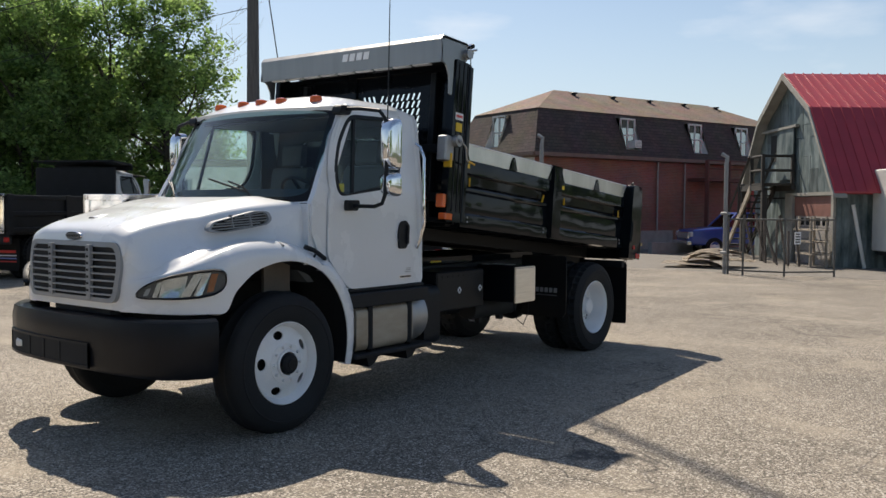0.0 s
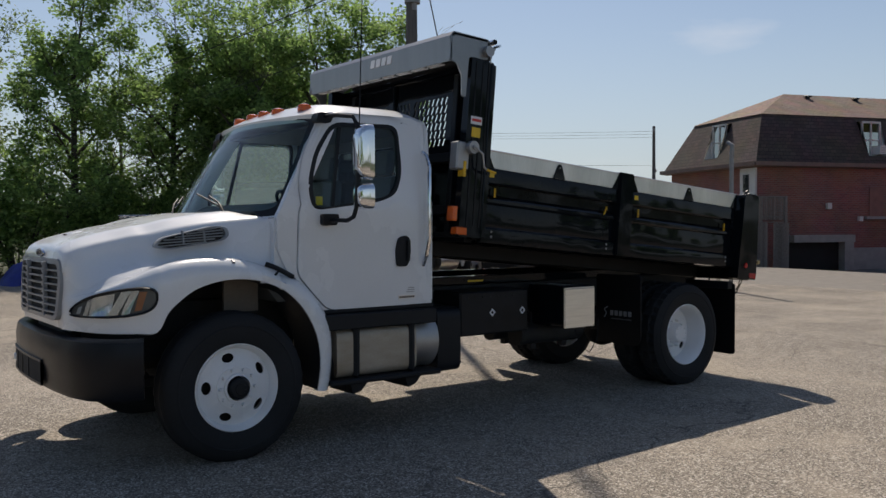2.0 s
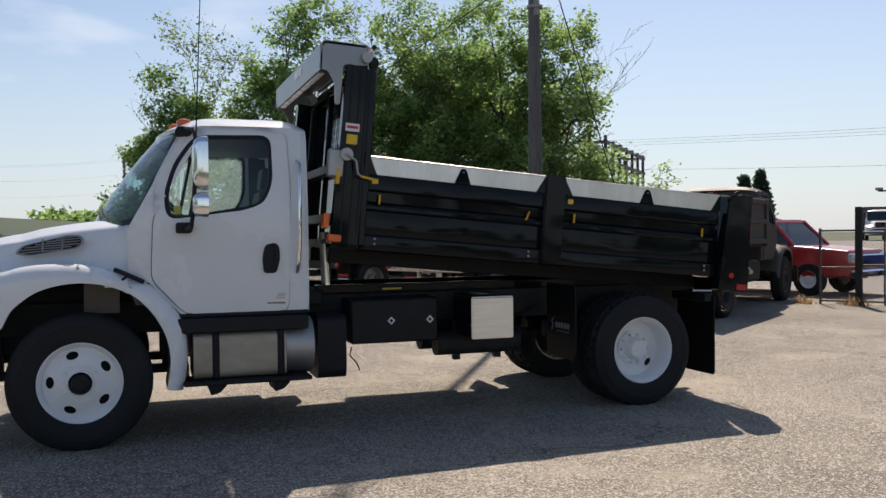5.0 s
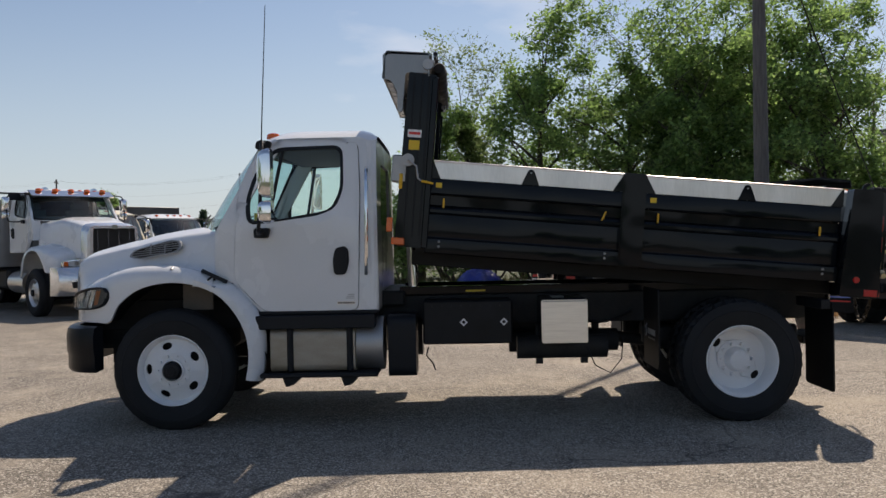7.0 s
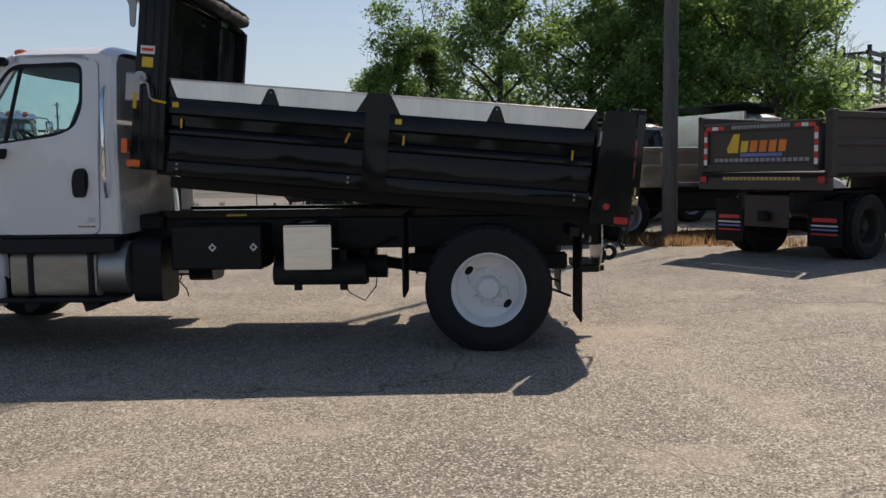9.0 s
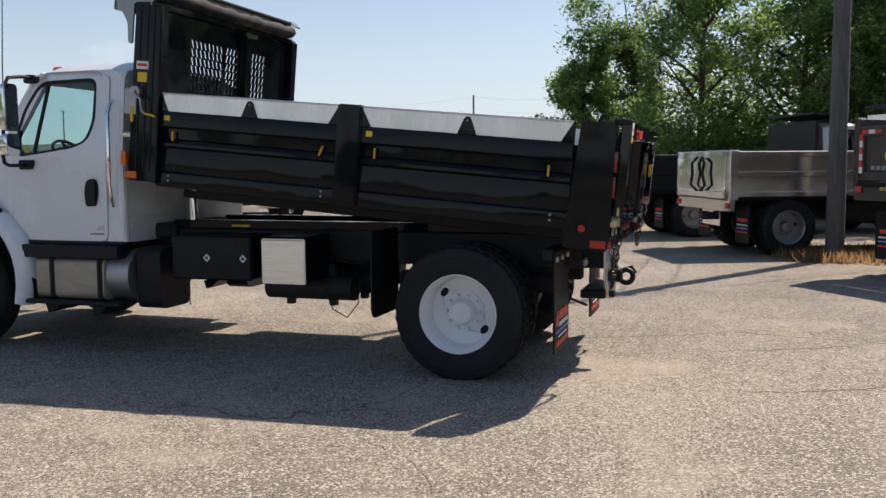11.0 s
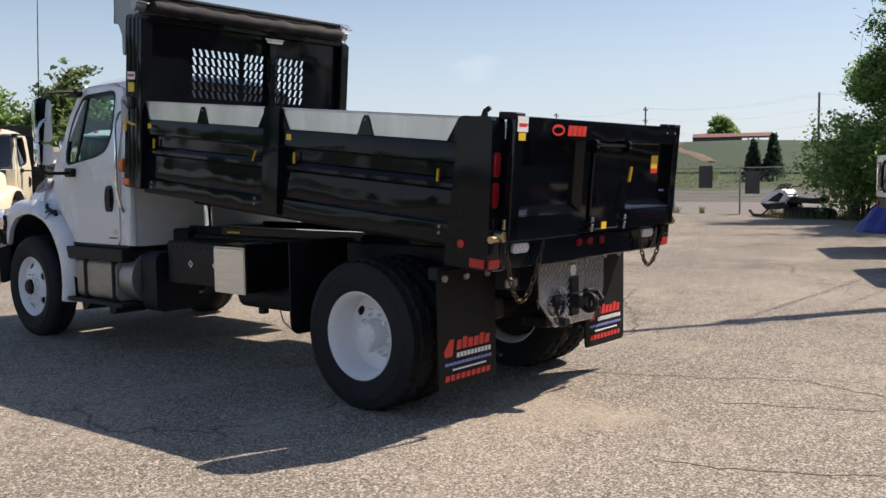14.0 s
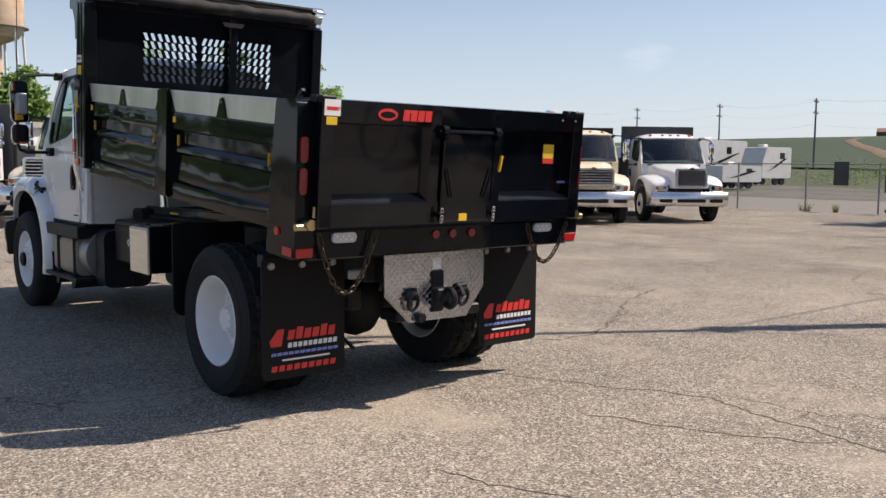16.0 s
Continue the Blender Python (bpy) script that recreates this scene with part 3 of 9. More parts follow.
def front_wheel(parent, x, side, turn, rim=None):
    bm = B()
    lathe(bm, [(0.30, 0.105), (0.304, 0.115), (0.298, 0.12), (0.288, 0.108), (0.275, 0.09), (0.262, 0.05), (0.262, -0.09), (0.30, -0.11)], (0, 0, 0), 48)
    xf = lambda r: 0.105 - 0.5 * max(0, r - 0.17) if r > 0.17 else 0.105 + 0.1 * (0.17 - r)
    holed_disc(bm, 0.15, 0.266, xf, 5, 0.212, 0.03, 0.044, turn)
    lathe(bm, [(0.152, 0.106), (0.15, 0.112), (0.10, 0.114), (0.098, 0.13), (0.085, 0.135), (0.08, 0.05)], (0, 0, 0), 40)
    nuts(bm, 0.126, 0.11, 10, 0.014, 0.028)
    w = part("wheel", bm, rim or RIM, parent, "steel wheel with five oval hand holes")
    part("tyre", tyre_mesh(), RUBBER, w)
    bm = B()
    lathe(bm, [(0.074, 0.07), (0.072, 0.155), (0.062, 0.165), (0.04, 0.168), (0.036, 0.175), (0.001, 0.176)], (0, 0, 0), 28)
    part("hub_cap", bm, PLASTIC, w, "black oil-filled hub cap")
    bm = B()
    lathe(bm, [(0.001, 0.0), (0.255, 0.0), (0.255, -0.12), (0.001, -0.12)], (0, 0, 0), 28)
    part("brake_drum", bm, DARK, w)
    w.matrix_basis = pose(x, 0, 0.505) if side > 0 else pose(x, 0, 0.505, 0, 0, 180)
    return w


def rear_wheel(parent, x, y, side, turn, rim=None):
    bm = B()
    lathe(bm, [(0.30, 0.105), (0.305, 0.116), (0.298, 0.122), (0.287, 0.108), (0.276, 0.09), (0.268, 0.06), (0.262, -0.055), (0.255, -0.075), (0.262, -0.09), (0.30, -0.11)], (0, 0, 0), 56)
    xf = lambda r: -0.07 + 0.0 * r
    holed_disc(bm, 0.16, 0.258, xf, 2, 0.212, 0.028, 0.042, turn)
    lathe(bm, [(0.162, -0.068), (0.16, -0.058), (0.105, -0.054), (0.1, -0.02), (0.09, 0.02), (0.082, 0.045), (0.06, 0.052), (0.001, 0.054)], (0, 0, 0), 40)
    nuts(bm, 0.132, -0.058, 10, 0.016, 0.045)
    nuts(bm, 0.07, 0.04, 8, 0.009, 0.018)
    w = part("wheel", bm, rim or RIM, parent, "dished steel dual wheel")
    part("tyre", tyre_mesh(True), RUBBER, w)
    bm = B()
    lathe(bm, [(0.001, -0.1), (0.25, -0.1), (0.25, -0.13), (0.001, -0.13)], (0, 0, 0), 28)
    if abs(x) < 0.9:
        lathe(bm, [(0.001, 0.08), (0.2, 0.08), (0.252, 0.06), (0.252, -0.09)], (0, 0, 0), 28)
    part("brake_drum", bm, DARK, w)
    w.matrix_basis = pose(x, y, 0.505) if side > 0 else pose(x, y, 0.505, 0, 0, 180)
    return w


def cab_x(z):
    return 0.985 if z < 1.75 else 0.985 - 0.11 * (z - 1.75) / 0.75


CAB_SIDE = [(0.36, 1.68), (0.60, 2.12), (0.76, 2.40), (0.86, 2.46), (1.0, 2.478), (1.60, 2.478), (1.70, 2.44), (1.735, 2.30), (1.735, 1.02), (1.70, 0.975),
            (1.60, 0.965), (0.75, 0.965), (0.50, 1.235), (0.43, 1.30), (0.36, 1.45)]
DOOR = rounded([(0.765, 0.985), (1.575, 0.985), (1.60, 2.0), (1.585, 2.43), (0.93, 2.43), (0.535, 1.74), (0.515, 1.26)], 0.07)
WINDOW = rounded([(0.645, 1.725), (0.625, 1.92), (0.70, 2.16), (0.86, 2.385), (1.45, 2.40), (1.452, 2.02), (1.38, 1.86), (1.25, 1.81)], 0.09)
MID = (1.1, 1.9)


def shrink(poly, k, c=MID):
    """An outline moved k metres outwards (inwards where negative) from c."""
    out = []
    for p in poly:
        d = Vector((p[0] - c[0], p[1] - c[1]))
        q = d * (1 + k / d.length)
        out.append((c[0] + q.x, c[1] + q.y))
    return out


def build_cab(truck, paint=None, clear=None):
    paint, clear = paint or WHITE, clear or GLASS
    gap = shrink(DOOR, 0.007)
    for s in (1, -1):
        bm = B()
        ring_panel(bm, CAB_SIDE, gap, MID, lambda p, d: (s * (cab_x(p[1]) - d), p[0], p[1]), 0.05)
        part("cab_side", bm, paint, truck, "painted side frame round the door")
    # back wall with its window
    bm = B()
    back = rounded([(-0.97, 0.975), (0.97, 0.975), (0.975, 1.75), (0.90, 2.46), (-0.90, 2.46), (-0.975, 1.75)], 0.1)
    ring_panel(bm, back, rounded([(-0.55, 1.72), (0.55, 1.72), (0.5, 2.28), (-0.5, 2.28)], 0.08), (0, 1.95), lambda p, d: (p[0], 1.745 - d, p[1]), 0.03)
    cab = part("cab_back", bm, paint, truck, "painted back wall of the cab")
    # rounded rear corner posts, front posts, floor
    for s in (1, -1):
        bm = B()
        tube(bm, [(s * 0.94, 1.705, 0.98), (s * 0.943, 1.705, 1.75), (s * 0.85, 1.69, 2.43)], 0.046, 12)
        part("rear_pillar", bm, paint, truck)
        bm = B()
        tube(bm, [(s * 0.95, 0.43, 1.60), (s * 0.948, 0.445, 1.72), (s * 0.912, 0.635, 2.12), (s * 0.88, 0.79, 2.41), (s * 0.865, 0.88, 2.455)], 0.034, 10)
        part("front_pillar", bm, paint, truck)
    bm = B()
    box(bm, -0.95, 0.95, 0.70, 1.70, 0.99, 1.05)
    part("cab_floor", bm, INTERIOR, truck)
    bm = B()
    box(bm, -0.965, 0.965, 0.345, 0.50, 1.235, 1.668)
    part("cowl", bm, paint, truck)
    # roof
    bm, rows = B(), []
    for i in range(15):
        t = i / 14
        row = []
        for j in range(25):
            a = -1 + j / 12
            yf = 0.585 + 0.15 * a * a
            y = yf + (1.745 - yf) * t
            dome = (1 - abs(a) ** 5) * (1 - (1 - min(1, t * 2.6)) ** 2.2) * (1 - max(0, (t - 0.82) / 0.18) ** 2.5 * 0.75)
            x = a * (0.895 - 0.02 * t)
            row.append((x, y, 2.452 + 0.03 * min(1, t * 4) * (1 - abs(a) ** 8) + 0.105 * dome))
        rows.append([(row[0][0], row[0][1], 2.40)] + row + [(row[-1][0], row[-1][1], 2.40)])
    grid(bm, [[(p[0], p[1] + 0.012, 2.40) for p in rows[0]]] + rows)
    part("roof", bm, paint, truck, "domed white cab roof", 50)
    # marker lamps
    for x in (-0.60, -0.24, 0.0, 0.24, 0.60):
        bm = B()
        y = 0.70 + 0.12 * (x / 0.9) ** 2
        loft(bm, [[(x + r * math.cos(a) * 1.0, y + 0.04 + r * 1.25 * math.sin(a), 2.524 + z) for a in [2 * math.pi * i / 14 for i in range(14)]] for r, z in ((0.046, -0.02), (0.046, 0.012), (0.039, 0.028), (0.02, 0.036))])
        part("marker_lamp", bm, ORANGE, truck, "amber roof marker lamp")

    # windscreen with its black band
    def ws(p, d):
        a, b = p
        hw, yb, zb = 0.968, 0.42 - 0.395 * (1 - (a * 2 - 1) ** 2), 1.675 - 0.01 * (1 - (a * 2 - 1) ** 2)
        ht, yt, zt = 0.888, 0.60 + 0.17 * (a * 2 - 1) ** 2, 2.458
        bow = math.sin(math.pi * b) * 0.025
        return ((a * 2 - 1) * (hw + (ht - hw) * b), yb + (yt - yb) * b - bow + d, zb + (zt - zb) * b + bow * 0.5)

    bm = B()
    grid(bm, [[ws((i / 16, j / 8), 0.008) for i in range(17)] for j in range(9)])
    g = part("windscreen", bm, GLASS_SCREEN if clear is GLASS else clear, truck, "tinted curved windscreen")
    g.visible_shadow = False
    bm = B()
    edge = rounded([(0.004, 0.012), (0.996, 0.012), (0.996, 0.985), (0.004, 0.985)], 0.055, 6)
    sq = [(0, 0)] + [(i / 12, 0) for i in range(1, 12)] + [(1, 0), (1, 0.5), (1, 1)] + [(1 - i / 12, 1) for i in range(1, 12)] + [(0, 1), (0, 0.5)]
    ring_panel(bm, edge, rounded([(0.03, 0.06), (0.97, 0.06), (0.97, 0.945), (0.03, 0.945)], 0.085, 6), (0.5, 0.5), ws, 0.006)
    part("windscreen_seal", bm, PLASTIC, truck)
    bm = B()
    ring_panel(bm, sq, edge, (0.5, 0.5), ws, 0.006)
    part("windscreen_frame", bm, paint, truck)
    # doors
    for s in (1, -1):
        bm = B()
        win = shrink(WINDOW, 0.012)
        put = lambda p, d: (s * (cab_x(p[1]) + 0.012 - d + 0.007 * math.exp(-((p[1] - 1.55) / 0.35) ** 2) * (1 if p[1] < 1.72 else 0.85)), p[0], p[1])
        mid1 = shrink(WINDOW, 0.09)
        ring_panel(bm, mid1, win, MID, put, 0.045)
        ring_panel(bm, DOOR, mid1, MID, put, 0.045)
        door = part("door", bm, paint, truck, "white cab door with a black-framed window", 40)
        bm = B()
        ring_panel(bm, win, shrink(WINDOW, -0.022), MID, lambda p, d: (s * (cab_x(p[1]) + 0.014 - d), p[0], p[1]), 0.03)
        loft(bm, [[(s * (cab_x(z) + o), y + dy, z) for o, dy in ((-0.014, 0), (0.006, 0), (0.006, 0.028), (-0.014, 0.028))] for y, z in ((0.80, 1.76), (0.92, 2.38))])
        part("window_seal", bm, PLASTIC, door)
        bm = B()
        bm.faces.new([bm.verts.new((s * (cab_x(p[1]) - 0.005), p[0], p[1])) for p in shrink(WINDOW, -0.005)])
        g = part("window_pane", bm, GLASS_VEILED if clear is GLASS and s < 0 else clear, door)
        g.visible_shadow = False
        bm = B()
        prism(bm, rounded([(1.375, 1.29), (1.475, 1.29), (1.505, 1.40), (1.50, 1.50), (1.47, 1.535), (1.39, 1.52), (1.365, 1.42)], 0.03), s * 0.97, s * 1.018, 0.006)
        prism(bm, rounded([(1.46, 1.33), (1.485, 1.33), (1.49, 1.50), (1.465, 1.50)], 0.01), s * 0.97, s * 1.035, 0.004)
        part("door_handle", bm, PLASTIC, door, "black recessed paddle handle")
        if s > 0:
            bm = B()
            box(bm, 1.0, 1.0035, 1.395, 1.55, 1.035, 1.062)
            pl_ = part("door_plate", bm, ALU, door)
            bm = B()
            for k in range(7):
                box(bm, 1.0034, 1.0045, 1.402 + 0.021 * k, 1.418 + 0.021 * k, 1.041, 1.056)
            part("plate_bar", bm, PLASTIC, pl_)
            bm = B()
            for k in range(3):
                box(bm, 1.0, 1.003, 1.47 + 0.01 * k, 1.545, 1.085 + 0.016 * k, 1.091 + 0.016 * k)
            part("door_text_bar", bm, GREY_PLASTIC, door)
            bm = B()
            box(bm, 0.957, 0.962, 0.69, 0.745, 1.765, 1.83)
            part("window_sticker", bm, YELLOW, door, "small yellow sticker")
    bm = B()
    grid(bm, [[(x, 1.73, z) for x in (-0.54, 0.54)] for z in (1.72, 2.28)])
    g = part("rear_window", bm, GLASS_DARK, truck)
    g.visible_shadow = False
    # interior lining of dark grey trim
    bm = B()
    ring_panel(bm, rounded([(-0.93, 1.05), (0.93, 1.05), (0.93, 1.75), (0.85, 2.40), (-0.85, 2.40), (-0.93, 1.75)], 0.1), rounded([(-0.55, 1.72), (0.55, 1.72), (0.5, 2.28), (-0.5, 2.28)], 0.08), (0, 1.95), lambda p, d: (p[0], 1.708 - d, p[1]), 0.012)
    part("back_trim", bm, INTERIOR, truck)
    bm = B()
    prism(bm, [(0.80, 2.375), (1.70, 2.375), (1.70, 2.39), (0.80, 2.39)], -0.84, 0.84)
    part("headliner", bm, INTERIOR, truck)
    for s in (1, -1):
        bm = B()
        prism(bm, [(0.55, 1.06), (1.68, 1.06), (1.68, 1.72), (1.40, 1.80), (1.25, 1.775), (0.62, 1.76)], s * 0.90, s * 0.925)
        part("door_trim", bm, INTERIOR, truck)
        bm = B()
        prism(bm, [(1.49, 1.75), (1.69, 1.75), (1.69, 2.38), (1.49, 2.38)], s * 0.845, s * 0.862)
        part("pillar_trim", bm, INTERIOR, truck)
    # interior
    bm = B()
    prism(bm, [(0.14, 1.63), (0.40, 1.70), (0.60, 1.79), (0.70, 1.77), (0.74, 1.36), (0.5, 1.06), (0.4, 1.06)], -0.90, 0.90)
    for v in bm.verts:
        v.co.x *= 0.5 if v.co.y < 0.2 else 1.0
    part("dashboard", bm, INTERIOR, truck)
    for x in (-0.48, 0.48):
        bm = B()
        prism(bm, rounded([(0.98, 1.30), (1.46, 1.24), (1.50, 1.40), (1.0, 1.44)], 0.05), x - 0.25, x + 0.25, 0.03)
        prism(bm, rounded([(1.42, 1.36), (1.54, 1.36), (1.62, 2.02), (1.52, 2.02)], 0.05), x - 0.24, x + 0.24, 0.03)
        prism(bm, rounded([(1.53, 2.03), (1.61, 2.03), (1.63, 2.24), (1.56, 2.24)], 0.03), x - 0.13, x + 0.13, 0.02)
        box(bm, x - 0.18, x + 0.18, 1.05, 1.45, 1.05, 1.28)
        part("seat", bm, INTERIOR, truck, "dark grey high-backed seat")
    bm = B()
    c, ax = Vector((0.46, 0.80, 1.72)), Vector((0, 0.75, 0.66)).normalized()
    side_v = Vector((1, 0, 0))
    up_v = ax.cross(side_v)
    tube(bm, [c + (side_v * math.cos(a) + up_v * math.sin(a)) * 0.22 for a in [2 * math.pi * i / 28 for i in range(28)]], 0.015, 8, True)
    for a in (0.3, math.pi - 0.3, -math.pi / 2):
        rod(bm, c, c + (side_v * math.cos(a) + up_v * math.sin(a)) * 0.22, 0.02, 0.012, 8)
    rod(bm, c, c - ax * 0.28, 0.035, 0.035, 12)
    part("steering_wheel", bm, PLASTIC, truck)
    return cab


HOOD = [(-1.0, 1.447, 0.57, 1.427, 1.26, 0.555, 1.13, 0.575, 0.93), (-0.975, 1.482, 0.597, 1.459, 1.26, 0.625, 1.15, 0.665, 0.93),
        (-0.9, 1.515, 0.607, 1.49, 1.26, 0.75, 1.18, 0.81, 0.925), (-0.79, 1.538, 0.605, 1.511, 1.27, 0.865, 1.225, 0.945, 0.92),
        (-0.661, 1.559, 0.615, 1.529, 1.29, 0.93, 1.285, 1.035, 0.92), (-0.541, 1.578, 0.65, 1.548, 1.31, 0.965, 1.34, 1.078, 0.925),
        (-0.475, 1.586, 0.665, 1.555, 1.318, 0.97, 1.36, 1.088, 1.04), (-0.42, 1.594, 0.685, 1.562, 1.325, 0.975, 1.377, 1.095, 1.10),
        (-0.3, 1.624, 0.725, 1.592, 1.35, 0.98, 1.397, 1.1, 1.187), (-0.15, 1.652, 0.765, 1.622, 1.365, 0.98, 1.402, 1.1, 1.235),
        (0.0, 1.68, 0.805, 1.649, 1.37, 0.98, 1.397, 1.1, 1.25), (0.15, 1.707, 0.84, 1.674, 1.36, 0.98, 1.37, 1.1, 1.235),
        (0.28, 1.73, 0.868, 1.697, 1.33, 0.975, 1.325, 1.097, 1.195), (0.345, 1.742, 0.88, 1.707, 1.315, 0.97, 1.3, 1.09, 1.16)]


def hood_section(y, zc, wh, zs, zv, xf, zf, xo, zb):
    half = [(0, zc), (wh * 0.3, zc - 0.002), (wh * 0.55, zc - 0.008), (wh * 0.72, zc - 0.006), (wh * 0.85, zs - 0.002), (wh * 0.95, zs - 0.022), (wh, zs - 0.055),
            (wh + 0.02, zs - 0.12), (wh + (xf - wh) * 0.35, zv + 0.02 + (zs - zv) * 0.12), (wh + (xf - wh) * 0.6, zv + (zf - zv) * 0.3 + 0.01),
            (xf - (xf - wh) * 0.12, zf - 0.012), (xf + (xo - xf) * 0.25, zf - 0.006), (xf + (xo - xf) * 0.65, zf - 0.035), (xo - 0.004, zf - 0.085)]
    lo = min(zf - 0.1, zf - 0.085)
    half += [(xo, lo + (zb - lo) * 0.4), (xo, zb), (xo - 0.05, zb + 0.004)]
    return [(-x, y, z) for x, z in half[:0:-1]] + [(x, y, z) for x, z in half]


def curve_rows(rows, n):
    """Rows of numbers joined by a smooth curve, n steps from one to the next."""
    out = []
    for i in range(len(rows) - 1):
        a, b, c, d = rows[max(0, i - 1)], rows[i], rows[i + 1], rows[min(len(rows) - 1, i + 2)]
        for k in range(n):
            f = k / n
            out.append([0.5 * (2 * q + (r - p) * f + (2 * p - 5 * q + 4 * r - s) * f * f + (3 * q - p - 3 * r + s) * f ** 3) for p, q, r, s in zip(a, b, c, d)])
    return out + [list(rows[-1])]


def build_front(truck):
    bm = B()
    dense = []
    lift = lambda r: [r[0], r[1] + 0.045 * math.sin(math.pi * min(1, max(0, (r[0] + 1.0) / 1.42))), r[2], r[3] + 0.034 * math.sin(math.pi * min(1, max(0, (r[0] + 1.0) / 1.42))), *r[4:]]
    rows_h = [lift(r) for r in HOOD]
    dense = curve_rows(rows_h, 4)
    dip = lambda p: (p[0], p[1], p[2] - 0.9 * max(0.0, p[1] - 0.375 + 0.34 * (1 - (p[0] / 0.935) ** 2)) * (1 if abs(p[0]) < 0.84 else 0))
    rows = grid(bm, [[dip(p) for p in curve_rows(hood_section(*r), 2)] for r in dense])
    bm.faces.new(rows[0])
    bmesh.ops.smooth_vert(bm, verts=[v for r in rows[2:-1] for v in r[3:-3]], factor=0.5, use_axis_x=True, use_axis_y=False, use_axis_z=True)
    hood = part("hood", bm, WHITE, truck, "white sloping bonnet with flared wings", 60)
    # rear wing skirts
    for s in (1, -1):
        bm, secs = B(), []
        for i in range(13):
            f = 76 - i * 84 / 12
            ro = lerp_table([(-8, 0.75), (10, 0.79), (30, 0.865), (58, 0.885), (66, 0.83), (76, 0.785)], f)[0]
            ri = lerp_table([(-8, 0.625), (0, 0.635), (30, 0.70), (60, 0.752), (76, 0.755)], f)[0]
            c, d = math.cos(radians(f)), math.sin(radians(f))
            pt = lambda r, x: (s * x, r * c, 0.5 + r * d)
            secs.append([pt(ri, 1.03), pt(ri, 1.098), pt(ri + 0.04, 1.102), pt(ro - 0.05, 1.085), pt(ro - 0.01, 1.04), pt(ro, 0.97), pt(ro - 0.03, 0.97), pt(ri + 0.03, 1.03)])
        loft(bm, secs)
        part("wing_skirt", bm, WHITE, truck, "white rear part of the wing")
        bm = B()
        grid(bm, [[(s * x, 0.79 * math.cos(a), 0.5 + 0.76 * math.sin(a)) for x in (0.45, 1.04)] for a in [radians(-5 + i * 11) for i in range(15)]])
        arch = lambda f: lerp_table([(-8, 0.62), (0, 0.63), (30, 0.695), (60, 0.747), (76, 0.75)], f)[0]
        grid(bm, [[(s * x, arch(f) * math.cos(radians(f)), 0.5 + arch(f) * math.sin(radians(f))) for x in (0.7, 1.092)] for f in [-7 + i * 83 / 12 for i in range(13)]])
        part("wheel_arch_liner", bm, PLASTIC, truck, "black plastic liner inside the wheel arch")
        # catch, cap, side vent, headlamp
        bm = B()
        tube(bm, [(s * 1.02, 0.25, 1.345), (s * 1.055, 0.32, 1.315), (s * 1.03, 0.46, 1.245)], 0.018, 8)
        tube(bm, [(s * 1.045, 0.27, 1.24), (s * 1.065, 0.31, 1.27), (s * 1.05, 0.345, 1.30)], 0.009, 6)
        part("bonnet_catch", bm, PLASTIC, hood, "black rubber bonnet catch")
        bm = B()
        rod(bm, (s * 1.02, -0.005, 1.375), (s * 1.065, -0.005, 1.36), 0.014, 0.011, 10)
        part("side_marker", bm, GREY_PLASTIC, hood)
        vp = rounded([(-0.45, 1.475), (-0.40, 1.53), (-0.08, 1.605), (0.0, 1.60), (0.015, 1.55), (-0.03, 1.515), (-0.36, 1.462)], 0.04)
        vx = lambda p: 0.735 + 0.27 * (p[0] + 0.45) + (1.56 - p[1]) * 0.32
        vc = (-0.21, 1.533)
        bm = B()
        ring_panel(bm, shrink(vp, 0.022, vc), vp, vc, lambda p, d: (s * (vx(p) + 0.036 - d), p[0], p[1]), 0.05)
        vent = part("side_vent", bm, GREY_PLASTIC, hood, "slatted grey air intake in the bonnet side")
        bm = B()
        bm.faces.new([bm.verts.new((s * (vx(p) + 0.008), p[0], p[1])) for p in vp])
        part("vent_backing", bm, DARK, vent)
        bm = B()
        for k in range(6):
            z0 = 1.475 + k * 0.021
            y0, y1 = -0.43 + max(0, k - 1.5) * 0.075, 0.0 - max(0, 2 - k) * 0.06
            pa, pb = (y0, z0), (y1, z0 + 0.028)
            loft(bm, [[(s * (vx(p) + 0.012 + dx), p[0], p[1] + dz) for dx, dz in ((0, 0), (0.018, -0.004), (0.018, 0.001), (0, 0.005))] for p in (pa, pb)])
        for y in (-0.27, -0.13):
            loft(bm, [[(s * (vx((y, z)) + dx), y + dy, z) for dx, dy in ((0, 0), (0.028, 0), (0.028, 0.01), (0, 0.01))] for z in (1.492, 1.582)])
        part("vent_slat", bm, GREY_PLASTIC, vent)
        # headlamp: a bowl behind a clear lens on the corner
        tab = [(0.0, 0.672, -0.955, 1.03, 1.09), (0.12, 0.725, -0.93, 1.028, 1.115), (0.27, 0.80, -0.885, 1.028, 1.15), (0.42, 0.872, -0.83, 1.028, 1.178), (0.57, 0.935, -0.765, 1.03, 1.196),
               (0.72, 0.995, -0.69, 1.036, 1.21), (0.87, 1.037, -0.605, 1.05, 1.218), (1.0, 1.066, -0.515, 1.075, 1.22)]

        def lamp_at(u, q, o):
            """A point of the lamp: u along it, q up it from -1 to 1, o out of the wing."""
            x, y, z0, z1 = lerp_table(tab, u)
            k = max(0.0, 1 - abs(2 * u - 1) ** (7 if u < 0.5 else 12)) ** 0.5 * 0.92 + 0.08
            half = (z1 - z0) / 2 * k
            mid = (z0 + z1) / 2 * k + (1 - k) * (z0 + 0.015 if u < 0.5 else (z0 + z1) / 2 + 0.01)
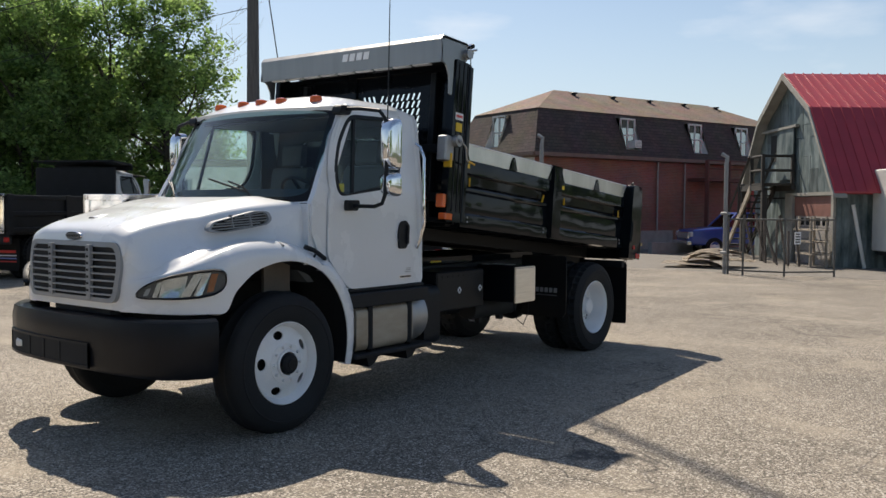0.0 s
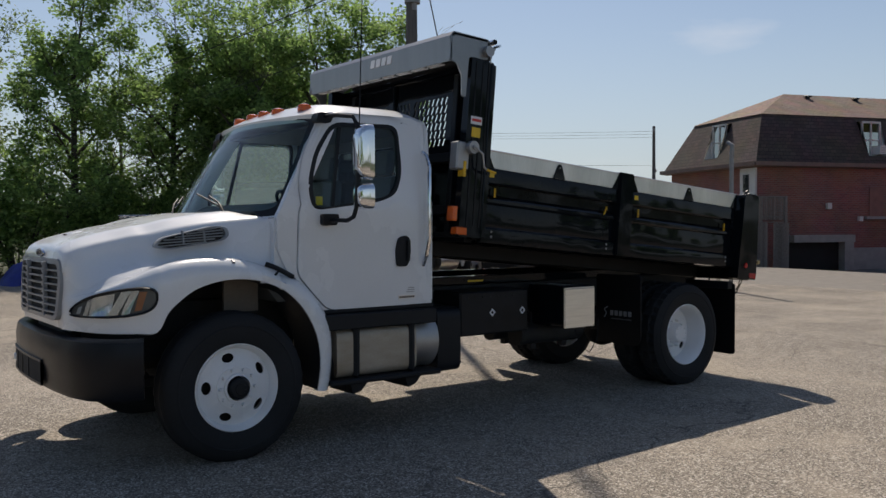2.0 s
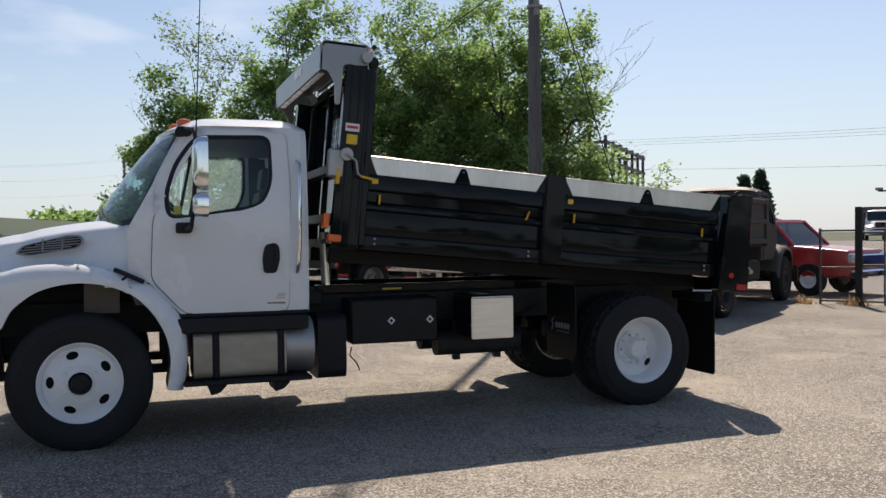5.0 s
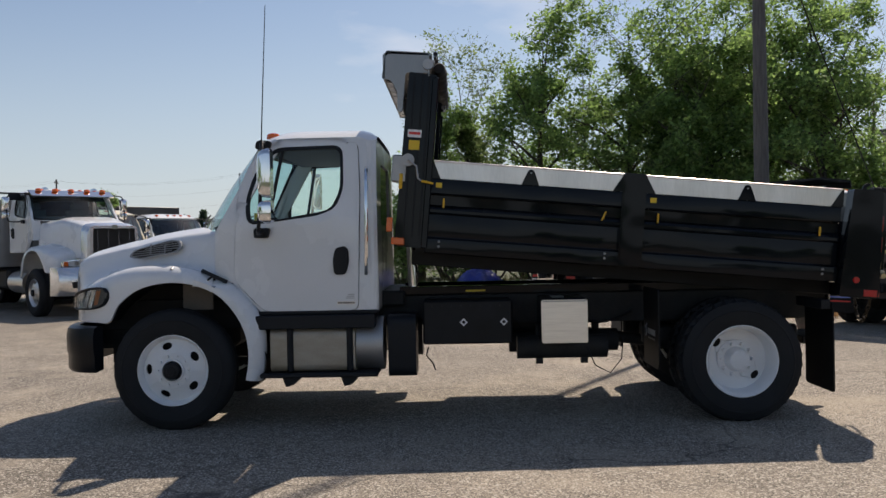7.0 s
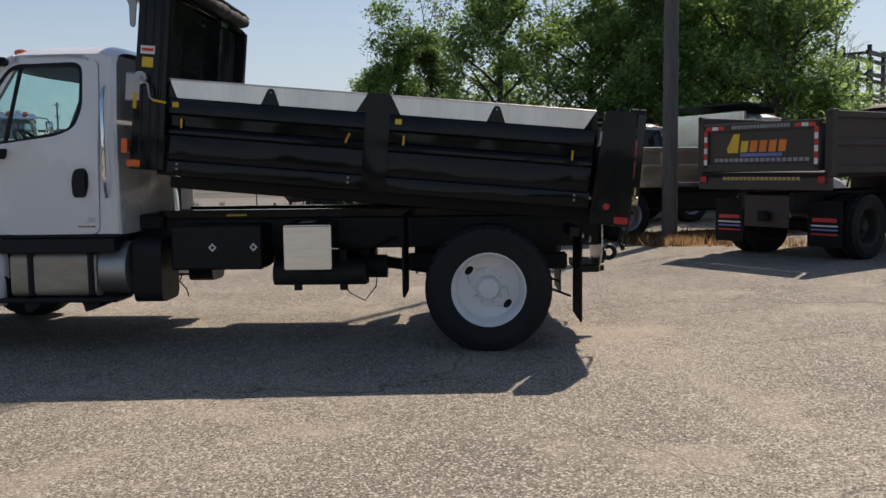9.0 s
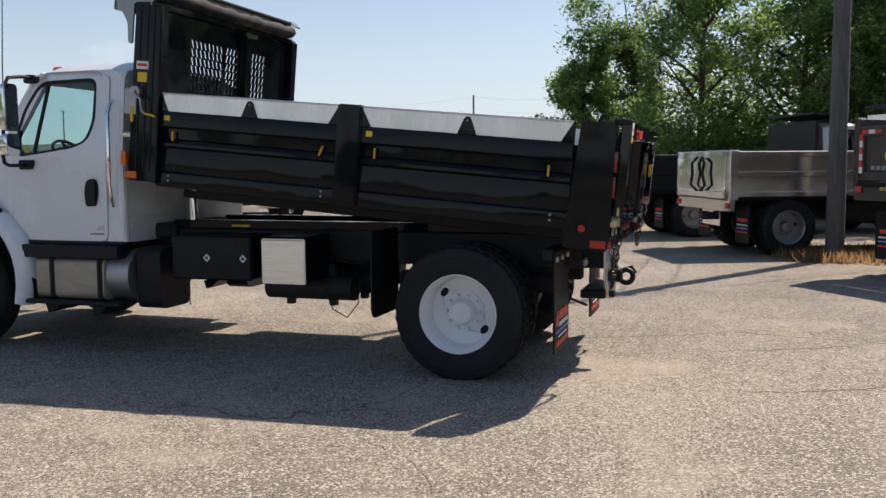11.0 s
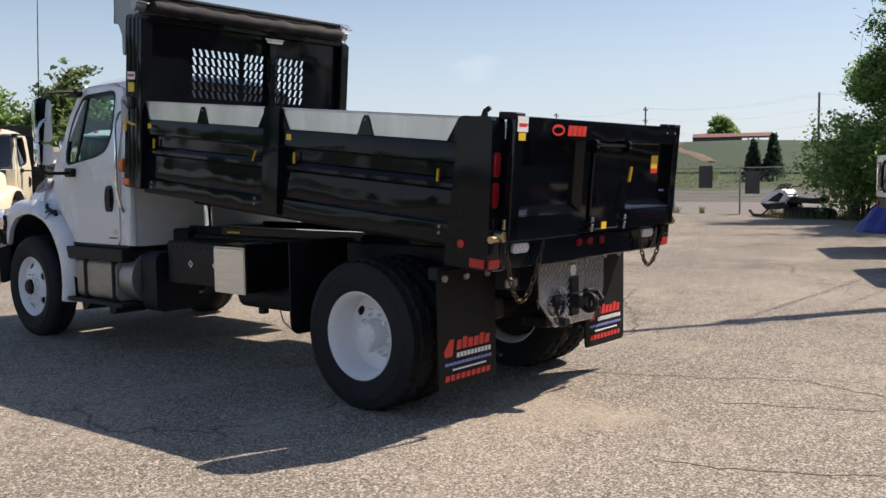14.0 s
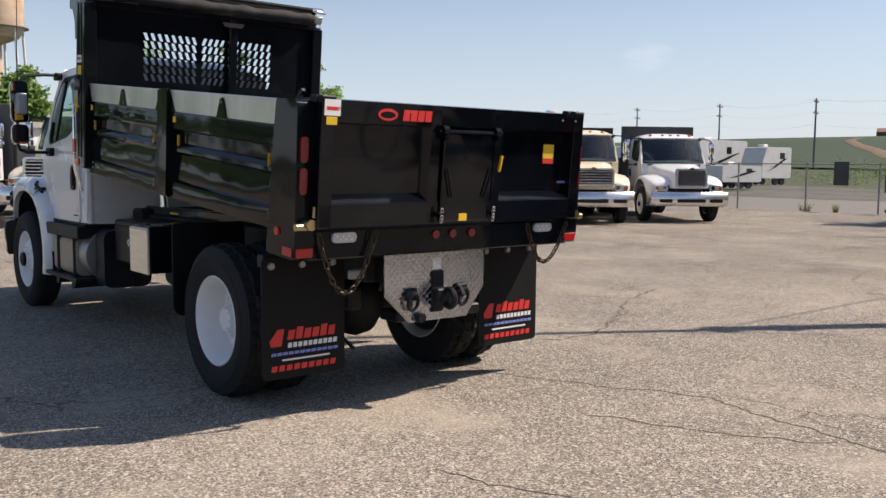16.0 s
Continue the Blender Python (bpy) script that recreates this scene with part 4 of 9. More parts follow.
            return (s * (x + 0.012 + o * 0.7), y - 0.013 - o * 0.75, mid + half * q)

        def lamp_sheet(u0, u1, q0, q1, o, slant=0.0, nu=14, nq=6, dish=0.0):
            bm = B()
            grid(bm, [[lamp_at(u0 + (u1 - u0) * i / nu + slant * (q0 + (q1 - q0) * j / nq), q0 + (q1 - q0) * j / nq,
                               o - dish * math.sin(math.pi * i / nu) * math.sin(math.pi * j / nq)) for i in range(nu + 1)] for j in range(nq + 1)])
            return bm

        us = [0.004, 0.015, 0.035] + [0.06 + 0.88 * i / 16 for i in range(17)] + [0.965, 0.985, 0.996]
        bm = B()
        loft(bm, [[lamp_at(u, q, o) for q, o in ((-1.08, 0.008), (-1.08, 0.034), (-1.0, 0.042), (-0.9, 0.038), (-0.86, 0.004), (0.86, 0.004), (0.9, 0.038), (1.0, 0.042), (1.08, 0.034), (1.08, 0.008))] for u in us])
        lamp = part("headlamp", bm, PLASTIC, truck, "swept-back headlamp with clear lens and amber corner")
        bm = B()
        grid(bm, [[lamp_at(u, q, 0.037) for u in us] for q in (-0.95, -0.5, 0, 0.5, 0.95)])
        g = part("lens", bm, LENS_CLEAR, lamp)
        g.visible_shadow = False
        part("lamp_back", lamp_sheet(0.02, 0.98, -0.97, 0.97, 0.012), LAMP_DARK, lamp)
        part("reflector", lamp_sheet(0.13, 0.19, -0.6, 0.35, 0.018, 0.04), LAMP_GREY, lamp, "", 60)
        part("reflector", lamp_sheet(0.25, 0.31, -0.86, 0.72, 0.022, 0.04), LAMP_BOWL, lamp, "", 60)
        part("reflector", lamp_sheet(0.32, 0.585, -0.9, 0.78, 0.026, 0.03, dish=0.012), LAMP_BOWL, lamp, "bright bowl of the main lamp", 60)
        part("reflector", lamp_sheet(0.60, 0.70, -0.88, 0.85, 0.028, 0.085), LAMP_BOWL, lamp, "", 60)
        part("reflector", lamp_sheet(0.715, 0.80, -0.86, 0.8, 0.026, 0.06, dish=0.006), LAMP_BOWL, lamp, "", 60)
        part("amber_reflector", lamp_sheet(0.825, 0.895, -0.72, 0.7, 0.029, 0.035), AMBER_DIM, lamp)
    # grille
    bm = B()
    go = rounded([(-0.535, 0.985), (0.535, 0.985), (0.585, 1.25), (0.55, 1.395), (-0.55, 1.395), (-0.585, 1.25)], 0.07)
    gi = rounded([(-0.50, 1.015), (0.50, 1.015), (0.54, 1.25), (0.51, 1.362), (-0.51, 1.362), (-0.54, 1.25)], 0.05)
    gp = lambda p, d: (p[0], -1.062 + 0.03 * (p[0] / 0.56) ** 2 + (p[1] - 0.97) * 0.05 + d, p[1])
    ring_panel(bm, go, gi, (0, 1.18), gp, 0.05)
    gr = part("grille", bm, GREY_PLASTIC, truck, "grey grille with horizontal bars")
    bm = B()
    bm.faces.new([bm.verts.new(gp(p, 0.011)) for p in gi])
    part("grille_backing", bm, DARK, gr)
    for k in range(7):
        z = 1.045 + k * 0.0465
        hw = 0.50 + 0.04 * min(1, (z - 1.01) / 0.2) - 0.02 * max(0, (z - 1.28) / 0.08)
        bm = B()
        loft(bm, [[(x, -1.061 + 0.03 * (x / 0.56) ** 2 + (z - 0.97) * 0.05 + dy, z + dz) for dy, dz in ((0, 0), (0.012, 0.002), (0.012, -0.009), (0.0, -0.0105))] for x in [hw * (i / 6 - 1) for i in range(13)]])
        part("grille_bar", bm, GREY_PLASTIC, gr)
    for x in (-0.24, 0.24):
        bm = B()
        box(bm, x - 0.024, x + 0.024, -1.052, -1.02, 1.0, 1.375, 0.004)
        post = part("grille_post", bm, GREY_PLASTIC, gr)
        # near-black blocks on the post, painted shade for its square openings
        for k in range(7):
            bm = B()
            box(bm, x - 0.011, x + 0.011, -1.0545, -1.046, 1.054 + k * 0.0465, 1.070 + k * 0.0465)
            part("post_slot", bm, DARK, post)
    bm = B()
    loft(bm, [[(0.105 * k * math.cos(a), y, 1.43 + 0.03 * k * math.sin(a)) for a in [2 * math.pi * i / 20 for i in range(20)]] for y, k in ((-0.97, 1.0), (-1.008, 1.0), (-1.014, 0.93))])
    part("badge", bm, CHROME, hood, "small oval chrome badge")
    bm = B()
    loft(bm, [[(0.09 * math.cos(a), y, 1.43 + 0.021 * math.sin(a)) for a in [2 * math.pi * i / 20 for i in range(20)]] for y in (-1.013, -1.0155)])
    part("badge_field", bm, BADGE_GREY, hood)
    # washer scoop
    bm = B()
    loft(bm, [[(-0.08 + 0.05 * w * math.cos(a), y, z + 0.014 * w * math.sin(a)) for a in [2 * math.pi * i / 12 for i in range(12)]] for y, z, w in ((-0.82, 1.548, 0.4), (-0.80, 1.553, 0.95), (-0.74, 1.564, 1.0), (-0.66, 1.577, 0.7), (-0.58, 1.59, 0.2))])
    part("bonnet_scoop", bm, WHITE, hood)
    # near-black disc for the shade in the scoop's mouth
    bm = B()
    loft(bm, [[(-0.08 + 0.034 * math.cos(a), y, 1.552 + 0.007 * math.sin(a)) for a in [2 * math.pi * i / 12 for i in range(12)]] for y in (-0.822, -0.81)])
    part("scoop_slot", bm, DARK, hood)
    bm = B()
    for k in range(5):
        box(bm, -0.07 + k * 0.03, -0.05 + k * 0.03, -1.0175, -1.0145, 1.421, 1.439)
    part("badge_bar", bm, CHROME, hood)
    # bumper
    bm, secs = B(), []
    plan = [(-1.13, -0.65), (-1.12, -0.75), (-1.06, -0.86), (-0.94, -0.955), (-0.75, -1.015), (-0.4, -1.05), (0, -1.06)]
    plan = plan + [(-x, y) for x, y in plan[-2::-1]]
    for x, y in plan:
        n = Vector((x * 0.9, (y + 0.3) * 1.0)).normalized()
        secs.append([(x - n.x * o, y - n.y * o, z) for o, z in ((0.02, 0.50), (0.0, 0.53), (0.0, 0.64), (-0.012, 0.68), (-0.016, 0.80), (0.0, 0.875), (0.05, 0.895), (0.11, 0.89), (0.11, 0.52))])
    loft(bm, secs)
    bump = part("bumper", bm, BUMPER, truck, "black full-width steel bumper")
    front = sorted(plan[3:-3])
    # near-black sheet laid over the bumper for the shade of its recess
    bm = B()
    xs = [-0.93 + 1.2 * i / 16 for i in range(17)]
    at = lambda x: lerp_table(front, x)[0]
    grid(bm, [[(x, at(x) - 0.018 - (0.003 if 0 < i < 16 else 0), z) for i, x in enumerate(xs)] for z in (0.535, 0.545, 0.675, 0.685)])
    slot = part("bumper_recess", bm, DARK, bump, "near-black panel for the shaded opening in the bumper")
    bm = B()
    loft(bm, [[(x, at(x) - 0.016 + dy, z + dz) for dy, dz in ((-0.009, -0.008), (-0.009, 0.008), (0.01, 0.012), (0.01, -0.012))] for x, z in [(x, 0.69) for x in xs] + [(x, 0.53) for x in xs[::-1]] + [(xs[0], 0.69)]])
    part("recess_rim", bm, BUMPER, slot)
    for x in (-0.52, -0.3, -0.08):
        bm = B()
        box(bm, x - 0.012, x + 0.012, at(x) - 0.027, at(x) - 0.01, 0.54, 0.68, 0.003)
        part("recess_rib", bm, PLASTIC, slot)
    bm = B()
    box(bm, -0.75, -0.65, at(-0.7) - 0.03, at(-0.7), 0.575, 0.635, 0.012)
    part("tow_hook", bm, WHITE_OLD, bump)
    # scuttle, wipers
    bm = B()
    grid(bm, [[((i / 8 - 1) * 0.84, (0.34 - 0.32 * (1 - (i / 8 - 1) ** 2)) + dy, z) for i in range(17)] for dy, z in ((-0.05, 1.66), (-0.02, 1.683), (0.03, 1.685))])
    part("scuttle", bm, PLASTIC, truck, "black panel under the windscreen")
    for x0, x1 in ((0.55, 0.05), (-0.30, -0.72)):
        bm = B()
        q = lambda x, b, o: ws_point(x, b, o)
        tube(bm, [q(x0, 0.04, 0.02), q(x0 - 0.08, 0.12, 0.04), q((x0 + x1) / 2, 0.19, 0.035)], 0.008, 6)
        tube(bm, [q(x0 - 0.06, 0.09, 0.022), q(x1, 0.23, 0.022)], 0.008, 6)
        part("wiper", bm, PLASTIC, truck)
    bm = B()
    box(bm, -0.40, 0.40, -0.95, 0.40, 0.62, 1.25, 0.05)
    part("engine", bm, BLACK_DUSTY, truck)
    bm = B()
    box(bm, 0.80, 0.83, 0.02, 0.28, 1.0, 1.24)
    part("heat_shield", bm, SHIELD_TAN, truck, "tan panel inside the wheel arch")


def ws_point(x, b, off):
    a = x / 0.935
    yb, zb = 0.365 - 0.34 * (1 - a * a), 1.675
    yt, zt = 0.60 + 0.155 * a * a, 2.437
    return (x, yb + (yt - yb) * b - off, zb + (zt - zb) * b + off * 0.6)


def build_mirrors(truck, whip=True):
    for s in (1, -1):
        bm = B()
        tube(bm, [(s * 0.93, 0.78, 2.43), (s * 1.08, 0.80, 2.425), (s * 1.26, 0.83, 2.40), (s * 1.315, 0.84, 2.33), (s * 1.335, 0.83, 2.0), (s * 1.335, 0.81, 1.74),
                  (s * 1.315, 0.80, 1.675), (s * 1.25, 0.785, 1.65), (s * 1.0, 0.77, 1.655)], 0.016, 10)
        arm = part("mirror_arm", bm, PLASTIC, truck, "black tubular mirror bracket")
        bm = B()
        prism(bm, rounded([(0.70, 2.38), (0.83, 2.38), (0.85, 2.45), (0.72, 2.46)], 0.03), s * 0.86, s * 0.955, 0.012)
        part("bracket_foot", bm, PLASTIC, arm)
        bm = B()
        prism(bm, rounded([(0.70, 1.615), (0.82, 1.615), (0.84, 1.70), (0.70, 1.70)], 0.02), s * 0.97, s * 1.05, 0.012)
        part("bracket_foot", bm, PLASTIC, arm)
        for zc, hh in ((2.14, 0.20), (1.825, 0.095)):
            bm, secs = B(), []
            for dy, k in ((-0.075, 0.55), (-0.06, 0.82), (-0.03, 0.97), (0.0, 1.0), (0.035, 1.0)):
                secs.append([(s * 1.335 + px * k, 0.885 + dy, zc + pz * k) for px, pz in rounded([(-0.078, -hh), (0.078, -hh), (0.078, hh), (-0.078, hh)], 0.05)])
            loft(bm, secs)
            hd = part("mirror_head", bm, CHROME, truck, "chrome-backed mirror head")
            bm = B()
            prism(bm, rounded([(s * 1.335 - 0.069, zc - hh + 0.012), (s * 1.335 + 0.069, zc - hh + 0.012), (s * 1.335 + 0.069, zc + hh - 0.012), (s * 1.335 - 0.069, zc + hh - 0.012)], 0.04), 0.919, 0.924, 0, "y")
            part("mirror_glass", bm, MIRROR, hd)
    if not whip:
        return
    bm = B()
    tube(bm, [(1.335, 0.82, 1.75), (1.33, 0.85, 2.55), (1.313, 0.893, 3.52)], [0.007, 0.005, 0.003], 6)
    part("aerial", bm, PLASTIC, truck, "long thin black whip aerial")
    # grab rails behind the doors
    for s in (1, -1):
        bm = B()
        tube(bm, [(s * 0.96, 1.66, 2.20), (s * 1.01, 1.665, 2.17), (s * 1.05, 1.665, 2.08), (s * 1.055, 1.66, 1.5), (s * 1.02, 1.65, 1.36), (s * 0.985, 1.645, 1.29)], 0.016, 10)
        part("grab_rail", bm, CHROME, truck, "bright vertical grab rail")


def build_chassis(truck):
    for s in (1, -1):
        bm = B()
        box(bm, s * 0.43 - 0.04, s * 0.43 + 0.04, -0.85, 5.62, 0.80, 1.07, 0.008)
        part("frame_rail", bm, BLACK_DUSTY, truck, "black chassis rail")
        bm = B()
        box(bm, s * 0.43 - 0.05, s * 0.43 + 0.05, 1.9, 5.75, 1.075, 1.15, 0.006)
        part("subframe_rail", bm, BLACK, truck)
    for y in (-0.6, 1.0, 2.1, 3.0, 3.9, 5.5):
        bm = B()
        box(bm, -0.40, 0.40, y - 0.05, y + 0.05, 0.84, 1.0)
        part("cross_member", bm, BLACK_DUSTY, truck)
    bm = B()
    box(bm, -0.55, 0.55, 1.72, 1.95, 0.98, 1.12, 0.02)
    rod(bm, (-0.3, 2.2, 0.85), (-0.3, 3.0, 0.85), 0.15, 0.15, 18)
    box(bm, -0.36, 0.36, 2.2, 3.2, 0.72, 1.0, 0.03)
    part("gearbox", bm, BLACK_DUSTY, truck)
    # front axle and springs
    bm = B()
    tube(bm, [(-0.9, 0, 0.48), (-0.55, 0, 0.40), (0.55, 0, 0.40), (0.9, 0, 0.48)], 0.06, 10)
    for s in (1, -1):
        box(bm, s * 0.42 - 0.045, s * 0.42 + 0.045, -0.65, 0.65, 0.46, 0.53, 0.01)
        box(bm, s * 0.42 - 0.04, s * 0.42 + 0.04, -0.75, -0.6, 0.5, 0.85)
        box(bm, s * 0.42 - 0.04, s * 0.42 + 0.04, 0.6, 0.75, 0.5, 0.85)
    part("front_axle", bm, BLACK_DUSTY, truck)
    # rear axle, differential, shaft, springs
    bm = B()
    rod(bm, (-0.95, 4.8, 0.505), (0.95, 4.8, 0.505), 0.085, 0.085, 14)
    lathe(bm, [(0.001, -0.20), (0.12, -0.18), (0.21, -0.08), (0.225, 0.02), (0.2, 0.1), (0.1, 0.18), (0.001, 0.2)], (0.0, 4.78, 0.505), 24)
    rod(bm, (0, 4.6, 0.52), (0, 3.2, 0.72), 0.055, 0.055, 12)
    for s in (1, -1):
        box(bm, s * 0.46 - 0.05, s * 0.46 + 0.05, 4.1, 5.5, 0.60, 0.75, 0.02)
        rod(bm, (s * 0.3, 4.55, 0.62), (s * 0.3, 4.25, 0.62), 0.1, 0.1, 14)
    part("rear_axle", bm, BLACK_DUSTY, truck)
    # fuel tank with steps, near side; the same beyond
    for s in (1, -1):
        bm = B()
        loft(bm, [[(s * 0.78 + px, y, 0.65 + pz) for px, pz in rounded([(-0.25, -0.185), (0.25, -0.185), (0.25, 0.185), (-0.25, 0.185)], 0.07, 6)] for y in (0.82, 0.835, 1.53, 1.545)])
        tank = part("fuel_tank", bm, TANK_ALU, truck, "dull tan-grey aluminium fuel tank")
        bm = B()
        rod(bm, (s * 0.78, 1.55, 0.68), (s * 0.78, 1.78, 0.68), 0.235, 0.235, 28)
        rod(bm, (s * 0.93, 1.68, 0.86), (s * 0.99, 1.68, 0.90), 0.04, 0.04, 14)
        part("end_tank", bm, ALU_DULL, truck, "dull round end tank")
        for y in (0.99, 1.50):
            bm = B()
            box(bm, s * 0.78 - 0.27, s * 0.78 + 0.27, y - 0.028, y + 0.028, 0.46, 0.90, 0.02)
            part("tank_strap", bm, PLASTIC, tank)
        bm = B()
        box(bm, s * 0.90 - 0.17, s * 0.90 + 0.17, 0.70, 1.72, 0.835, 0.95, 0.008)
        box(bm, s * 0.80 - 0.2, s * 0.80 + 0.2, 0.66, 1.74, 0.952, 0.985, 0.008)
        part("upper_step", bm, PLASTIC, truck, "black upper step plate")
        bm = B()
        box(bm, s * 0.93 - 0.17, s * 0.93 + 0.17, 0.74, 1.74, 0.425, 0.462, 0.008)
        low_step = part("lower_step", bm, PLASTIC, truck, "black lower step plate")
        for y in (1.0, 1.5):
            bm = B()
            prism(bm, [(y - 0.08, 0.425), (y + 0.08, 0.425), (y + 0.02, 0.36), (y - 0.05, 0.34)], s * 0.70, s * 1.05)
            part("step_bracket", bm, PLASTIC, low_step)
        bm = B()
        loft(bm, [[(s * 0.72 + px, y, 0.66 + pz) for px, pz in rounded([(-0.22, -0.265), (0.22, -0.265), (0.22, 0.27), (-0.22, 0.27)], 0.09, 5)] for y in (1.82, 1.835, 2.045, 2.06)])
        part("exhaust_box", bm, PLASTIC, truck, "black rounded canister")
    bm = B()
    box(bm, 0.47, 0.86, 2.12, 2.90, 0.66, 1.04, 0.015)
    bat = part("battery_box", bm, BLACK_SATIN, truck, "black battery box with two diamond marks")
    for y in (2.475, 2.825):
        bm = B()
        ring_panel(bm, [(y - 0.035, 0.85), (y, 0.815), (y + 0.035, 0.85), (y, 0.885)], [(y - 0.018, 0.85), (y, 0.832), (y + 0.018, 0.85), (y, 0.868)], (y, 0.85), lambda p, d: (0.8605 + 0.002 - d, p[0], p[1]), 0.002)
        part("diamond_mark", bm, WHITE_PRINT, bat)
    for k in range(9):
        bm = B()
        rod(bm, (0.86, 2.2 + k * 0.085, 0.99), (0.868, 2.2 + k * 0.085, 0.99), 0.008, 0.008, 6)
        part("rivet", bm, BLACK_DUSTY, bat)
    # tool box, tanks, pipes
    bm = B()
    box(bm, 0.60, 1.07, 3.135, 3.515, 0.685, 1.06, 0.012)
    tb = part("tool_box", bm, BLACK, truck, "black tool box with a bright metal door")
    bm = B()
    box(bm, 1.068, 1.088, 3.13, 3.52, 0.68, 1.045, 0.008, 2)
    tdoor = part("box_door", bm, ALU, tb, "bright brushed aluminium door")
    bm = B()
    box(bm, 1.087, 1.092, 3.14, 3.51, 1.03, 1.038, 0.002)
    part("door_lip", bm, ALU_DULL, tdoor)
    bm = B()
    for k in range(5):
        box(bm, 0.72 + 0.05 * k, 0.755 + 0.05 * k, 3.24, 3.34, 1.0605, 1.0625)
    part("label_bar", bm, BADGE_GREY, tb)
    for x, y0, y1, z in ((0.62, 2.95, 3.75, 0.60), (0.30, 2.9, 3.9, 0.62), (-0.65, 2.6, 3.7, 0.66)):
        bm = B()
        rod(bm, (x, y0, z), (x, y1, z), 0.105, 0.105, 20)
        for y in (y0 + 0.2, y1 - 0.2):
            box(bm, x - 0.03, x + 0.03, y - 0.03, y + 0.03, z - 0.15, z + 0.2)
        part("air_tank", bm, BLACK_DUSTY, truck)
    for s in (1, -1):
        bm = B()
        prism(bm, rounded([(0.56, 0.44), (1.09, 0.44), (1.13, 0.50), (1.13, 1.12), (0.56, 1.12)] if s > 0 else [(-0.56, 0.44), (-0.56, 1.12), (-1.13, 1.12), (-1.13, 0.50), (-1.09, 0.44)], 0.03), 4.10, 4.115, 0.002, "y")
        fl = part("front_guard", bm, FLAP, truck, "black rubber guard ahead of the dual wheels")
        if s > 0:
            bm = B()
            for k in range(5):
                prism(bm, [(0.745 + k * 0.058, 0.715), (0.785 + k * 0.058, 0.715), (0.788 + k * 0.058, 0.765), (0.748 + k * 0.058, 0.765)], 4.094, 4.098, 0, "y")
            part("logo_bar", bm, GREY_PLASTIC, fl, "pale block lettering shown as bars")
            bm = B()
            box(bm, 0.76, 1.02, 4.094, 4.098, 0.678, 0.69)
            part("logo_line", bm, BADGE_GREY, fl)
            bm = B()
            tube(bm, [(0.715, 4.094, 0.80), (0.672, 4.094, 0.77), (0.70, 4.094, 0.735), (0.672, 4.094, 0.69)], 0.006, 6)
            part("logo_mark", bm, GREY_PLASTIC, fl)
    for k, (y0, z0) in enumerate(((2.0, 0.9), (2.4, 0.78), (3.4, 0.9))):
        bm = B()
        tube(bm, [(0.5, y0 + t * 0.6, z0 - 0.1 * math.sin(t * math.pi * (1 + k % 2))) for t in [i / 8 for i in range(9)]], 0.014, 6)
        part("hose", bm, RUBBER, truck)
    bm = B()
    tube(bm, [(0.7, 2.16, 0.62), (0.72, 2.14, 0.55), (0.73, 2.20, 0.48), (0.74, 2.22, 0.42)], 0.006, 6)
    part("hose", bm, RUBBER, truck)
    bm = B()
    tube(bm, [(0.8, 3.55, 0.62), (0.8, 3.62, 0.45), (0.8, 3.75, 0.38), (0.8, 3.85, 0.5), (0.8, 3.87, 0.7)], 0.005, 6)
    part("hose", bm, RUBBER, truck)
    bm = B()
    rod(bm, (0.35, 2.02, 1.10), (0.35, 2.0, 1.62), 0.045, 0.045, 18)
    part("hoist_ram", bm, CHROME, truck, "chrome hoist ram under the raised bed")
    bm = B()
    box(bm, 0.482, 0.486, 2.5, 2.68, 1.095, 1.112)
    part("caution_decal", bm, YELLOW, truck)
    # mud flaps behind
    for s, x0, x1 in ((1, 0.585, 1.17), (-1, -1.15, -0.565)):
        bm = B()
        prism(bm, rounded([(x0, 0.24), (x1, 0.24), (x1, 0.99), (x0, 0.99)], 0.035), 5.535, 5.548, 0.002, "y")
        fl = part("mud_flap", bm, FLAP, truck, "black rubber mud flap with red and white print")
        c = (x0 + x1) / 2
        bm = B()
        # slanted strokes standing for the red maker's mark, then rows of bars; mirrored, as it faces rearwards
        prism(bm, [(c + 0.235, 0.445), (c + 0.165, 0.445), (c + 0.145, 0.550), (c + 0.19, 0.550), (c + 0.245, 0.480)], 5.549, 5.552, 0, "y")
        for k in range(6):
            a = c + 0.125 - k * 0.058
            prism(bm, [(a, 0.480), (a - 0.046, 0.480), (a - 0.058, 0.540 + 0.014 * (k in (1, 4))), (a - 0.012, 0.540 + 0.014 * (k in (1, 4)))], 5.549, 5.552, 0, "y")
        part("print_red", bm, RED_PRINT, fl, "red slanted lettering shown as blocks")
        bm = B()
        for k in range(9):
            a = c + 0.235 - k * 0.052
            prism(bm, [(a, 0.290), (a - 0.038, 0.290), (a - 0.044, 0.325), (a - 0.006, 0.325)], 5.549, 5.552, 0, "y")
        part("print_bar", bm, RED_PRINT, fl, "red bars under the lettering")
        bm = B()
        for k in range(10):
            a = c + 0.12 - k * 0.036
            prism(bm, [(a, 0.430), (a - 0.026, 0.430), (a - 0.03, 0.460), (a - 0.004, 0.460)], 5.549, 5.552, 0, "y")
        box(bm, c - 0.18, c + 0.16, 5.549, 5.552, 0.351, 0.362)
        part("print_white", bm, WHITE_PRINT, fl)
        bm = B()
        for k in range(12):
            a = c + 0.235 - k * 0.04
            prism(bm, [(a, 0.387), (a - 0.032, 0.387), (a - 0.036, 0.405), (a - 0.004, 0.405)], 5.549, 5.552, 0, "y")
        part("print_blue", bm, BLUE_PRINT, fl)
